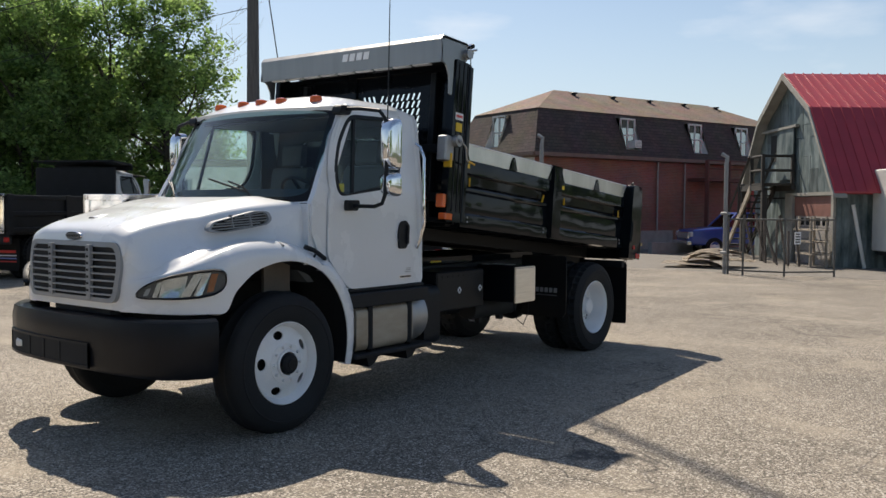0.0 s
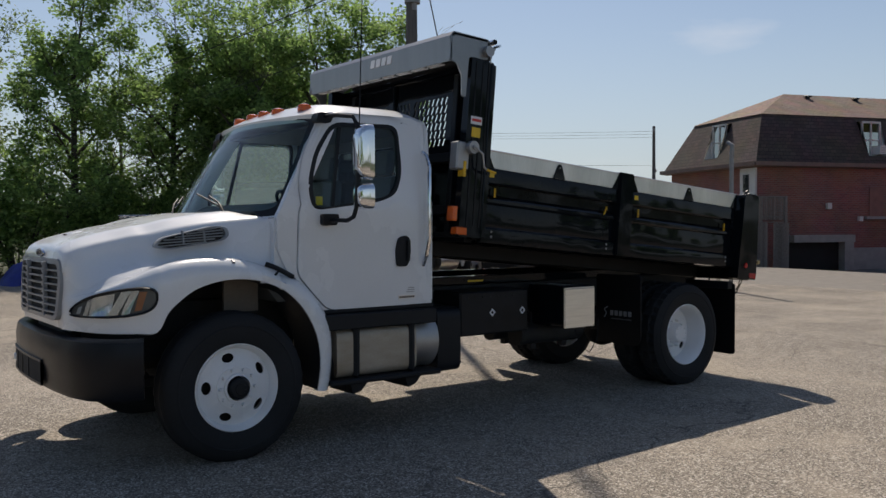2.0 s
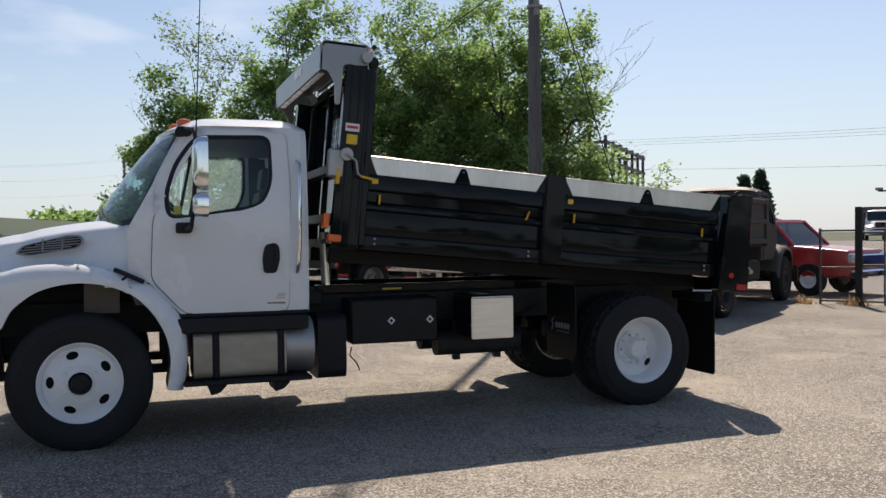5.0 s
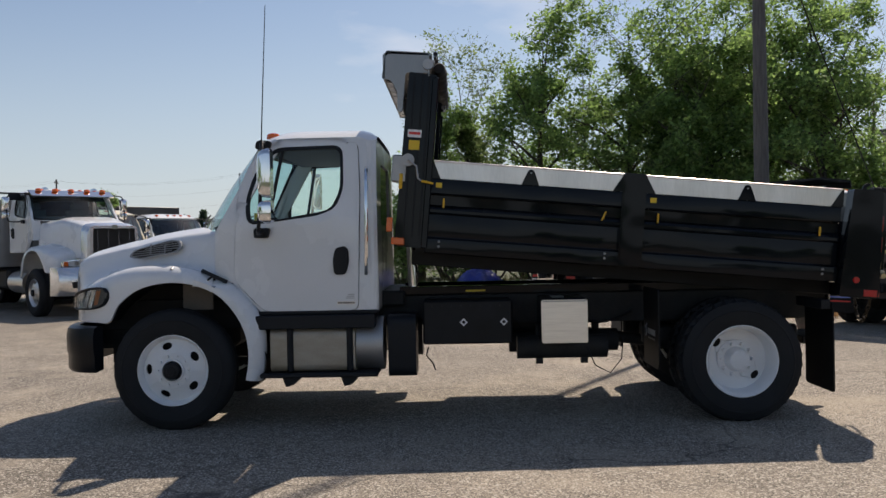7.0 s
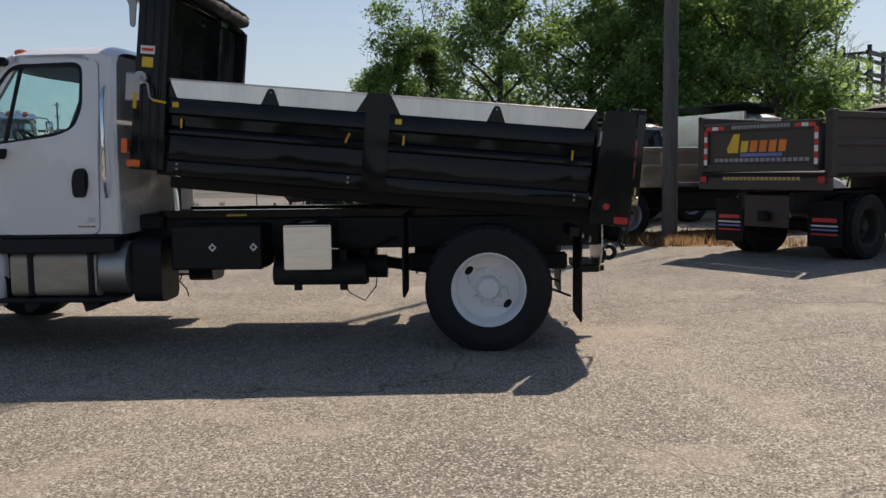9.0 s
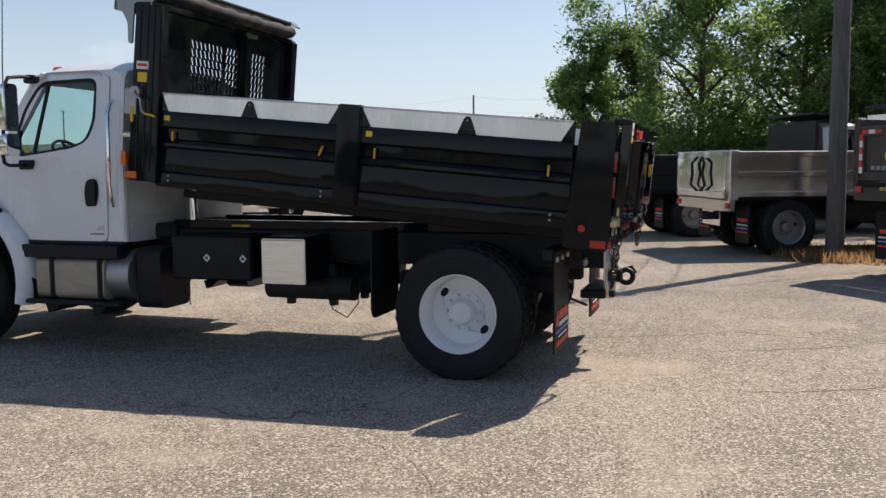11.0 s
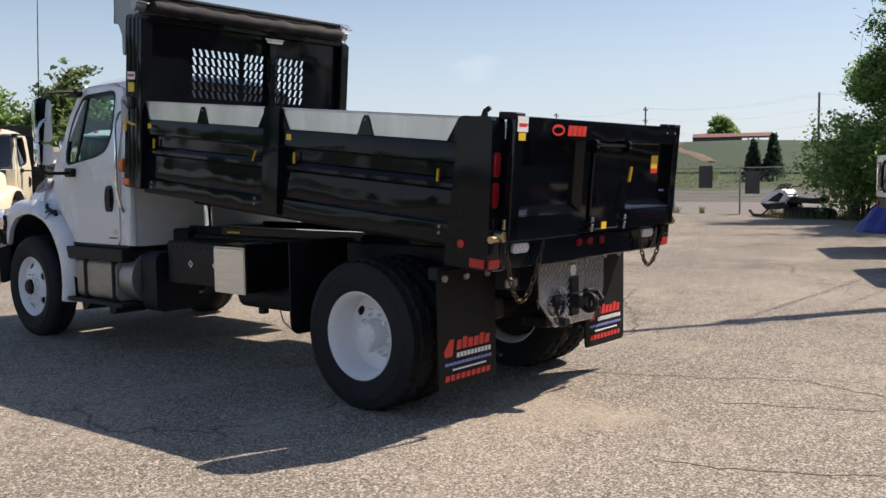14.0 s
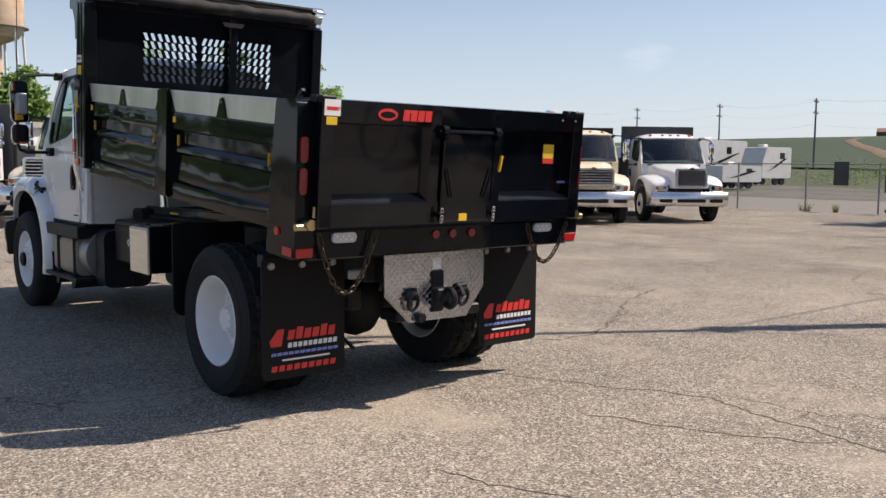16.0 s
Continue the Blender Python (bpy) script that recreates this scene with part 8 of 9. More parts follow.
# ribbed side wall and roof
bm = B()
rows = []
for i in range(121):
    d = BL * i / 120
    rows.append([BP(-0.02 - 0.025 * (i % 2), d, z) for z in (-0.1, 2.1)])
grid(bm, rows)
part("side_wall", bm, TEAL_SHEET, barn, "ribbed weathered side wall", 0)
for side in (0, 1):
    for nm, (a0, z0), (a1, z1) in (("roof_slope", (-0.62, 2.12), (1.2, 4.67)), ("roof_slope", (1.2, 4.67), (BW / 2, 5.98))):
        if side:
            a0, a1 = BW - a0, BW - a1
        bm = B()
        loft(bm, [[BP(a0, d, z0), BP(a1, d, z1), BP(a1, d, z1 + 0.05), BP(a0, d, z0 + 0.05)] for d in (-0.35, BL)])
        slope = part(nm, bm, ROOF_RED, barn, "red painted ribbed metal roof", 0)
        if not side:
            for k in range(50):
                d = -0.3 + k * 0.3
                bm = B()
                loft(bm, [[BP(a + 0.0, d - 0.02, z + 0.05), BP(a, d + 0.02, z + 0.05), BP(a, d + 0.012, z + 0.085), BP(a, d - 0.012, z + 0.085)] for a, z in ((a0, z0), (a1, z1))])
                part("roof_rib", bm, ROOF_RED, slope, "", 0)
rake = [(-0.66, 2.06), (1.2, 4.66), (BW / 2, 5.97), (BW - 1.2, 4.66), (BW + 0.66, 2.06)]
for (a0, z0), (a1, z1) in zip(rake, rake[1:]):
    bm = B()
    loft(bm, [[BP(a, -0.39, z - 0.13), BP(a, -0.35, z - 0.13), BP(a, -0.35, z + 0.06), BP(a, -0.39, z + 0.06)] for a, z in ((a0, z0), (a1, z1))])
    part("barge_board", bm, OLD_TRIM, barn, "grey-white barge board")
    bm = B()
    loft(bm, [[BP(a, -0.35, z - 0.07), BP(a, 0.02, z - 0.07), BP(a, 0.02, z - 0.02), BP(a, -0.35, z - 0.02)] for a, z in ((a0, z0), (a1, z1))])
    part("soffit", bm, OLD_TRIM, barn)
# sliding loft door half open, lower garage door with pale posts
def on_gable(name, a0, a1, z0, z1, d0, d1, material, parent, label=""):
    bm = B()
    loft(bm, [[BP(a0, d, z0), BP(a1, d, z0), BP(a1, d, z1), BP(a0, d, z1)] for d in (d0, d1)])
    return part(name, bm, material, parent, label)


# near-black plate on the gable for the shade inside the loft
on_gable("loft_opening", 4.3, 5.05, 3.25, 4.15, -0.06, -0.03, DARK, barn)
on_gable("loft_door", 2.95, 4.35, 2.62, 4.27, -0.12, -0.08, TEAL_SHEET, barn, "sliding sheet-metal loft door")
on_gable("door_track", 2.7, 6.1, 4.27, 4.35, -0.16, -0.04, OLD_TRIM, barn)
on_gable("door_head_panel", 0.2, 3.0, 1.45, 2.1, 0.0, 0.04, SHED_ROOF, barn, "brown panel over the garage door")
bm = B()
for z in (0.0, 0.37, 0.74, 1.11):
    loft(bm, [[BP(0.25, d, z + 0.01), BP(2.9, d, z + 0.01), BP(2.9, d, z + 0.36), BP(0.25, d, z + 0.36)] for d in (0.0, 0.04)])
gd = part("garage_door", bm, CONCRETE, barn, "grey panelled garage door")
for k in range(4):
    bm = B()
    loft(bm, [[BP(0.45 + 0.6 * k, d, 1.18), BP(0.9 + 0.6 * k, d, 1.18), BP(0.9 + 0.6 * k, d, 1.4), BP(0.45 + 0.6 * k, d, 1.4)] for d in (-0.006, 0.0)])
    part("door_pane", bm, PANE, gd)
bm = B()
for a0, a1, z0, z1 in ((0.0, 0.16, 0, 2.1), (3.0, 3.62, 0, 2.1), (0.0, 3.62, 2.08, 2.18)):
    loft(bm, [[BP(a0, d, z0), BP(a1, d, z0), BP(a1, d, z1), BP(a0, d, z1)] for d in (-0.08, 0.0)])
part("door_frame", bm, OLD_TRIM, barn, "pale door surround")
# balcony and steep stair of old timber
t = thing("barn_stair", "dark old timber stair and balcony on the barn", "stair")
for k in range(7):
    on_gable("deck_plank", 2.9, 4.95, 2.44, 2.5, -1.1 + 0.152 * k, -0.96 + 0.152 * k, WOOD_DARK, t)
for d in (-1.12, -0.1):
    on_gable("deck_beam", 2.88, 4.97, 2.26, 2.43, d, d + 0.06, WOOD_DARK, t)
for a, d in ((2.95, -1.07), (4.0, -1.07), (2.95, -0.12)):
    on_gable("rail_post", a - 0.05, a + 0.05, 2.3, 3.42, d - 0.05, d + 0.05, WOOD_DARK, t)
for z in (2.9, 3.36):
    bm = B()
    for p, q in (((2.95, -1.07), (4.0, -1.07)), ((2.95, -1.07), (2.95, -0.12))):
        rod(bm, BP(*p, z), BP(*q, z), 0.05, 0.05, 6)
    part("balcony_rail", bm, WOOD_DARK, t)
for k in range(11):
    a, z = 4.05 + 0.25 * k, 2.3 - 0.215 * k
    on_gable("tread", a, a + 0.28, z, z + 0.05, -1.07, -0.35, WOOD_DARK, t)
for d, mt in ((-1.14, BOARD_PALE), (-0.34, WOOD_DARK)):
    bm = B()
    loft(bm, [[BP(3.95, d + o, 2.2), BP(6.8, d + o, -0.25), BP(6.8, d + o, -0.02), BP(3.95, d + o, 2.46)] for o in (0.0, 0.06)])
    part("stringer", bm, mt, t)
    bm = B()
    rod(bm, BP(4.0, d, 3.38), BP(6.7, d, 1.0), 0.045, 0.045, 6)
    for a in (5.0, 6.0):
        z = 3.38 - (a - 4.0) * 0.88
        rod(bm, BP(a, d, z - 1.0), BP(a, d, z), 0.04, 0.04, 6)
    part("stair_rail", bm, WOOD_DARK, t)
for a in (2.95, 4.9):
    on_gable("balcony_post", a - 0.08, a + 0.08, -0.05, 2.26, -1.1, -0.94, WOOD_DARK, t)
bm = B()
rod(bm, BP(2.95, -1.0, 2.25), BP(4.9, -0.3, 0.9), 0.05, 0.05, 6)
part("brace", bm, WOOD_DARK, t)
# grey timber rack of odd lengths in front of the garage door
t = thing("timber_rack", "grey timber rack of odd lengths by the garage door", "rack")
for a in (-0.1, 0.75):
    for d in (-0.75, -0.3):
        on_gable("upright", a - 0.03, a + 0.03, 0.0, 1.45, d - 0.03, d + 0.03, BOARD_PALE, t)
for z in (0.35, 0.7, 1.05):
    for d in (-0.8, -0.62, -0.4):
        on_gable("shelf_slat", -0.25, 1.0 + 0.2 * (d + z), z, z + 0.035, d, d + 0.12, BOARD_PALE, t)
# leaning ladders, planks and sheets
rnd = random.Random(12)
for k in range(9):
    t = thing("leaning_rail", "weathered timber rail leaning by the barn", "timber", BP(0.3 + 0.32 * k, -0.9 - 0.2 * (k % 3), 0), 36, "leaning timber")
    bm = B()
    rod(bm, (0, 0, 0), (rnd.uniform(-0.3, 0.3), 0.3, rnd.uniform(0.9, 1.6)), 0.035, 0.035, 6)
    part("rail", bm, WOOD, t)
t = thing("scrap_pipe", "long white drain pipe leaning on the barn", "pipe", BP(-0.3, 0.35, 0), 0)
bm = B()
tube(bm, [(0.3, 0.2, 0.0), (0.0, 0.0, 1.8)], 0.05, 10)
part("pipe", bm, TRIM_WHITE, t)
for k in range(9):
    x, y, w = -8.95 + rnd.uniform(-0.45, 0.5), 24.9 + rnd.uniform(-0.5, 0.9), rnd.uniform(0.25, 0.5)
    t = thing("scrap_sheet", "bent pale board on a scrap heap by the gate", "board", (x, y, 0.06 + 0.05 * k), rnd.uniform(-30, 60), "scrap heap")
    bm = B()
    bend = rnd.uniform(0.0, 0.22)
    grid(bm, [[(i * 0.16 - 0.64, j * w - w, 0.3 * bend - bend * (i / 4 - 1) ** 2 + 0.02 * j) for i in range(9)] for j in range(3)])
    bmesh.ops.solidify(bm, geom=bm.faces[:], thickness=0.02)
    part("board", bm, BOARD_PALE, t)
t = thing("white_container", "plain white box trailer by the barn", "trailer", (-4.25, 26.5, 0), 36.8)
bm = B()
box(bm, 0, 5.0, 0, 1.5, 0.5, 2.8, 0.03)
part("box", bm, WHITE_OLD, t)
for x in (1.6, 2.5):
    for y in (0.12, 1.38):
        bm = B()
        rod(bm, (x, y - 0.1, 0.33), (x, y + 0.1, 0.33), 0.33, 0.33, 20)
        part("wheel", bm, RUBBER, t)
bm = B()
box(bm, 0.1, 4.9, 0.2, 1.3, 0.38, 0.5)
part("frame", bm, BLACK_DUSTY, t)

# ---- parked vehicles ----
GLASS_TEAL = glass_mat("teal_tinted_windscreen", (0.3, 0.42, 0.42), 0.03, 0.1)


def heading_turn(hx, hy):
    """The turn that points a vehicle's nose, which lies towards -y, along (hx, hy)."""
    return math.degrees(math.atan2(hx, -hy))


def build_nose(truck, paint, grille_h=0.46, grille_w=0.44, bars=9, shell=None, bumper=None, vertical=True, crown=1.5, badge=True, cap=False):
    shell, bumper = shell or CHROME_SOFT, bumper or CHROME_SOFT
    bm, secs = B(), []
    for y, w, z1 in ((-1.15, grille_w + 0.05, crown - 0.06), (-1.09, grille_w + 0.08, crown), (-0.75, grille_w + 0.12, crown + 0.06), (-0.25, 0.66, crown + 0.13), (0.2, 0.76, 1.69), (0.36, 0.82, 1.70)):
        h = [(0, z1), (w * 0.55, z1 - 0.008), (w * 0.82, z1 - 0.035), (w * 0.95, z1 - 0.09), (w, z1 - 0.19), (w + 0.015, z1 - 0.42), (w + 0.02, 0.98)]
        secs.append([(-x, y, z) for x, z in h[:0:-1]] + [(x, y, z) for x, z in h])
    loft(bm, secs, True)
    hood = part("hood", bm, paint, truck, "", 50)
    for s in (1, -1):
        bm, secs = B(), []
        for i in range(25):
            y = -1.0 + 1.78 * i / 24
            zt_, xo = lerp_table([(-1.0, 1.0, 0.95), (-0.92, 1.07, 1.02), (-0.75, 1.14, 1.08), (-0.5, 1.21, 1.12), (-0.15, 1.27, 1.125), (0.2, 1.265, 1.125), (0.5, 1.17, 1.12), (0.68, 1.0, 1.11), (0.78, 0.78, 1.1)], y)
            zl = 0.52 + math.sqrt(max(0.0, 0.66 ** 2 - y * y)) if abs(y) < 0.64 else (0.70 if y < 0 else 0.56)
            zl = min(zl, zt_ - 0.1)
            xi = 0.5 + 0.1 * max(0, min(1, y + 0.4))
            secs.append([(s * x, y, z) for x, z in ((xi, zt_ + 0.09), (xi + 0.22, zt_ + 0.045), (xo - 0.16, zt_ + 0.005), (xo - 0.06, zt_ - 0.02), (xo - 0.015, zt_ - 0.055), (xo, zt_ - 0.095), (xo, zl), (xo - 0.03, zl), (xo - 0.05, zt_ - 0.1), (xi, zt_ - 0.06))])
        loft(bm, secs)
        part("front_wing", bm, paint, truck, "", 50)
    if cap:
        bm, secs = B(), []
        for y, w, z1 in ((-1.19, grille_w + 0.09, crown - 0.01), (-1.14, grille_w + 0.1, crown + 0.02), (-0.98, grille_w + 0.115, crown + 0.05)):
            h = [(0, z1), (w * 0.55, z1 - 0.008), (w * 0.82, z1 - 0.035), (w * 0.95, z1 - 0.09), (w, z1 - 0.19), (w + 0.01, 0.96)]
            secs.append([(-x, y, z) for x, z in h[:0:-1]] + [(x, y, z) for x, z in h])
        loft(bm, secs, True)
        part("grille_crown", bm, shell, hood, "polished metal crown round the grille", 50)
    zt = crown - 0.07
    zb = zt - grille_h
    bm = B()
    go = rounded([(-grille_w - 0.06, zb - 0.05), (grille_w + 0.06, zb - 0.05), (grille_w + 0.05, zt + 0.05), (-grille_w - 0.05, zt + 0.05)], 0.08)
    gi = rounded([(-grille_w, zb), (grille_w, zb), (grille_w - 0.01, zt), (-grille_w + 0.01, zt)], 0.05)
    ring_panel(bm, go, gi, (0, (zb + zt) / 2), lambda p, d: (p[0], -1.24 + d, p[1]), 0.09)
    gr = part("grille", bm, shell, truck, "bright grille surround")
    bm = B()
    bm.faces.new([bm.verts.new((p[0], -1.20, p[1])) for p in gi])
    part("grille_backing", bm, DARK, gr)
    for k in range(bars):
        f = (k + 0.5) / bars
        bm = B()
        if vertical:
            x = -grille_w + 2 * grille_w * f
            prism(bm, [(x - 0.012, -1.21), (x, -1.236), (x + 0.012, -1.21)], zb, zt, 0, "z")
        else:
            z = zb + grille_h * f
            box(bm, -grille_w, grille_w, -1.232, -1.20, z - 0.012, z + 0.012, 0.004)
        part("grille_bar", bm, shell, gr)
    if badge:
        bm = B()
        loft(bm, [[(0.07 * math.cos(a), y, zt + 0.03 + 0.05 * math.sin(a)) for a in [2 * math.pi * i / 14 for i in range(14)]] for y in (-1.26, -1.23)])
        part("badge", bm, CHROME, hood)
    for s in (1, -1):
        bm = B()
        ring_panel(bm, rounded([(0.57, 0.80), (0.97, 0.815), (0.985, 0.945), (0.57, 0.985)], 0.05), rounded([(0.595, 0.825), (0.95, 0.84), (0.96, 0.925), (0.595, 0.958)], 0.04), (0.775, 0.885), lambda p, d: (s * p[0], -1.04 + 0.28 * max(0, p[0] - 0.72) ** 1.5 + d, p[1]), 0.06)
        lp = part("headlamp", bm, CHROME, truck, "clear headlamp in a bright rim")
        bm = B()
        grid(bm, [[(s * x, -1.03 + 0.28 * max(0, x - 0.72) ** 1.5, z + 0.03 * (0.77 - x) * (1 if z > 0.9 else -0.4)) for x in (0.59, 0.66, 0.73, 0.8, 0.86)] for z in (0.825, 0.86, 0.9, 0.945)])
        part("lens", bm, LAMP_GREY, lp)
        bm = B()
        grid(bm, [[(s * x, -1.031 + 0.28 * max(0, x - 0.72) ** 1.5, z) for x in (0.87, 0.91, 0.955)] for z in (0.838, 0.88, 0.928)])
        part("indicator", bm, ORANGE, lp)
        bm = B()
        rod(bm, (s * 0.70, -1.045, 0.89), (s * 0.70, -1.03, 0.89), 0.05, 0.058, 16)
        part("bulb_bowl", bm, CHROME, lp)
    bm, secs = B(), []
    for x, y in ((-1.16, -0.95), (-1.12, -1.12), (-0.95, -1.22), (0, -1.28), (0.95, -1.22), (1.12, -1.12), (1.16, -0.95)):
        secs.append([(x, y + o, z) for o, z in ((0.07, 0.38), (0.02, 0.43), (-0.01, 0.50), (-0.02, 0.58), (-0.01, 0.66), (0.02, 0.73), (0.07, 0.78), (0.12, 0.785), (0.12, 0.38))])
    loft(bm, secs)
    bp_ = part("bumper", bm, bumper, truck, "bright steel bumper")
    # near-black plates on the bumper, painted shade for its slots
    bm = B()
    for x0, x1 in ((-0.9, -0.55), (-0.4, 0.4), (0.55, 0.9)):
        yb = -1.312 if x0 == -0.4 else -1.287
        prism(bm, rounded([(x0, 0.49), (x1, 0.49), (x1, 0.58), (x0, 0.58)], 0.03), yb, yb + 0.05, 0.003, "y")
    part("bumper_slot", bm, DARK, bp_)
    bm = B()
    box(bm, -0.45, 0.45, -1.0, 0.5, 0.55, 1.1, 0.05)
    part("engine", bm, BLACK_DUSTY, truck)


def simple_bed(truck, paint, trim, y0=2.0, y1=5.95, z0=1.12, z1=1.95, hw=1.15, shield=True, head=0.75):
    for s in (1, -1):
        bm = B()
        box(bm, s * hw - 0.03, s * hw + 0.03, y0, y1, z0, z1, 0.01)
        side = part("bed_side", bm, paint, truck, "flat dump bed side")
        for z in (z0 + 0.05, (z0 + z1) / 2, z1 - 0.05):
            bm = B()
            box(bm, s * (hw + 0.045) - 0.03, s * (hw + 0.045) + 0.03, y0, y1, z - 0.05, z + 0.05, 0.012)
            part("side_rib", bm, trim if z > z1 - 0.1 else paint, side)
        for y in (y0 + 0.06, (y0 + y1) / 2, y1 - 0.08):
            bm = B()
            box(bm, s * (hw + 0.05) - 0.035, s * (hw + 0.05) + 0.035, y - 0.08, y + 0.08, z0 - 0.05, z1 + 0.02, 0.012)
            part("side_post", bm, paint, side)
    bm = B()
    box(bm, -hw, hw, y0, y1, z0 - 0.06, z0 + 0.02)
    part("bed_floor", bm, BLACK_SATIN, truck)
    bm = B()
    box(bm, -hw, hw, y0 - 0.03, y0 + 0.04, z0, z1 + head, 0.01)
    hb = part("headboard", bm, paint, truck, "upright headboard")
    if shield:
        bm = B()
        prism(bm, [(y0 - 0.75, z1 + 0.87), (y0 + 0.1, z1 + 0.93), (y0 + 0.1, z1 + 0.89), (y0 - 0.72, z1 + 0.83), (y0 - 0.74, z1 + 0.70), (y0 - 0.77, z1 + 0.70)], -hw, hw)
        part("cab_shield", bm, BLACK_SATIN, hb)
    bm = B()
    box(bm, -hw - 0.05, hw + 0.05, y1 - 0.12, y1 - 0.0, z0 - 0.25, z0 - 0.02, 0.01)
    part("rear_bolster", bm, paint, truck)
    for x in (0.43, -0.43):
        bm = B()
        box(bm, x - 0.04, x + 0.04, 0.3, y1 - 0.2, 0.78, 1.04)
        part("frame_rail", bm, BLACK_DUSTY, truck)
    bm = B()
    box(bm, -1.0, 1.0, 1.9, 3.7, 0.55, 1.0, 0.05)
    part("side_tank", bm, BLACK_DUSTY, truck)


def simple_gate(truck, paint, frame_m, hw=1.15, y1=5.95, z0=1.12, z1=1.95, arms=True):
    bm = B()
    box(bm, -hw + 0.04, hw - 0.04, y1 - 0.02, y1 + 0.02, z0, z1, 0.006)
    g = part("tailgate", bm, paint, truck, "flat tailgate with raised edge frame")
    for x0, x1, a, b in ((-hw, hw, z1 - 0.11, z1 + 0.02), (-hw, hw, z0 - 0.02, z0 + 0.10), (-hw, -hw + 0.1, z0, z1), (hw - 0.1, hw, z0, z1)):
        bm = B()
        box(bm, x0, x1, y1 + 0.0, y1 + 0.06, a, b, 0.008)
        part("gate_frame", bm, frame_m, g)
    if arms:
        for x in (-0.2, 0.2):
            bm = B()
            tube(bm, [(x * 0.5, y1 + 0.08, z0 + 0.1), (x * 1.7, y1 + 0.09, z0 + 0.2), (x * 1.2, y1 + 0.1, (z0 + z1) / 2), (x * 1.5, y1 + 0.09, z1 - 0.2), (x * 0.6, y1 + 0.07, z1 - 0.1)], 0.028, 6)
            part("gate_arm", bm, BLACK_SATIN, g)
    for s in (1, -1):
        bm = B()
        box(bm, s * (hw + 0.02) - 0.06, s * (hw + 0.02) + 0.06, y1 - 0.01, y1 + 0.03, z0 - 0.2, z0 - 0.1, 0.006)
        part("tail_lamp", bm, RED, truck)
        bm = B()
        prism(bm, rounded([(s * 0.58, 0.22), (s * 1.14, 0.22), (s * 1.14, 0.92), (s * 0.58, 0.92)][::s], 0.03), y1 - 0.42, y1 - 0.405, 0.002, "y")
        fl = part("mud_flap", bm, FLAP, truck, "black mud flap with red and white bars")
        for k, (mt, z, w) in enumerate(((RED_PRINT, 0.60, 0.2), (WHITE_PRINT, 0.53, 0.22), (BLUE_PRINT, 0.47, 0.22), (RED_PRINT, 0.40, 0.22))):
            bm = B()
            box(bm, s * 0.86 - w, s * 0.86 + w, y1 - 0.404, y1 - 0.40, z, z + (0.06 if k == 0 else 0.025))
            part("print_bar", bm, mt, fl)
    bm = B()
    box(bm, -0.4, 0.4, y1 - 0.2, y1 - 0.18, 0.5, 1.0, 0.004)
    hp_ = part("hitch_plate", bm, ARMY if paint is ARMY else POLISHED, truck)
    bm = B()
    box(bm, -0.1, 0.1, y1 - 0.18, y1 - 0.05, 0.6, 0.74, 0.02)
    rod(bm, (0, y1 - 0.06, 0.6), (0, y1 - 0.06, 0.76), 0.07, 0.07, 10)
    part("pintle", bm, BLACK_SATIN, hp_)
    return g


def axle_wheels(truck, rear=4.8, tandem=False, rim=None):
    rim = rim or RIM
    front_wheel(truck, 0.98, 1, 1.2, rim)
    front_wheel(truck, -0.98, -1, 0.3, rim)
    for y in ((rear - 0.65, rear + 0.65) if tandem else (rear,)):
        rear_wheel(truck, 1.01, y, 1, 0.4, rim)
        rear_wheel(truck, 0.70, y, -1, 0.7, rim)
        rear_wheel(truck, -1.01, y, -1, 0.2, rim)
        rear_wheel(truck, -0.70, y, 1, 1.0, rim)
    bm = B()
    rod(bm, (-0.95, rear, 0.5), (0.95, rear, 0.5), 0.1, 0.1, 10)
    part("axle", bm, BLACK_DUSTY, truck)
    bm = B()
    rod(bm, (-0.95, 0, 0.5), (0.95, 0, 0.5), 0.07, 0.07, 10)
    part("axle", bm, BLACK_DUSTY, truck)


def parked(name, label, at, hx, hy, paint, nose, bed, trim, glass=None, group="parked trucks", gate=None, z0=1.05, z1=1.85, rim=None, gate_frame=None, **bed_kw):
    t = thing(name, label, "truck", (*at, 0), heading_turn(hx, hy), group)
    build_cab(t, paint, glass or GLASS_DARK)
    build_nose(t, paint, **nose)
    build_mirrors(t, False)
    simple_bed(t, bed, trim, z0=z0, z1=z1, **bed_kw)
    g = simple_gate(t, gate or bed, gate_frame or trim, z0=z0, z1=z1)
    axle_wheels(t, rim=rim)
    for s in (1, -1):
        bm = B()
        rod(bm, (s * 0.80, 0.82, 0.7), (s * 0.80, 1.75, 0.7), 0.25, 0.25, 20)
        part("fuel_tank", bm, ALU, t)
    return t, g


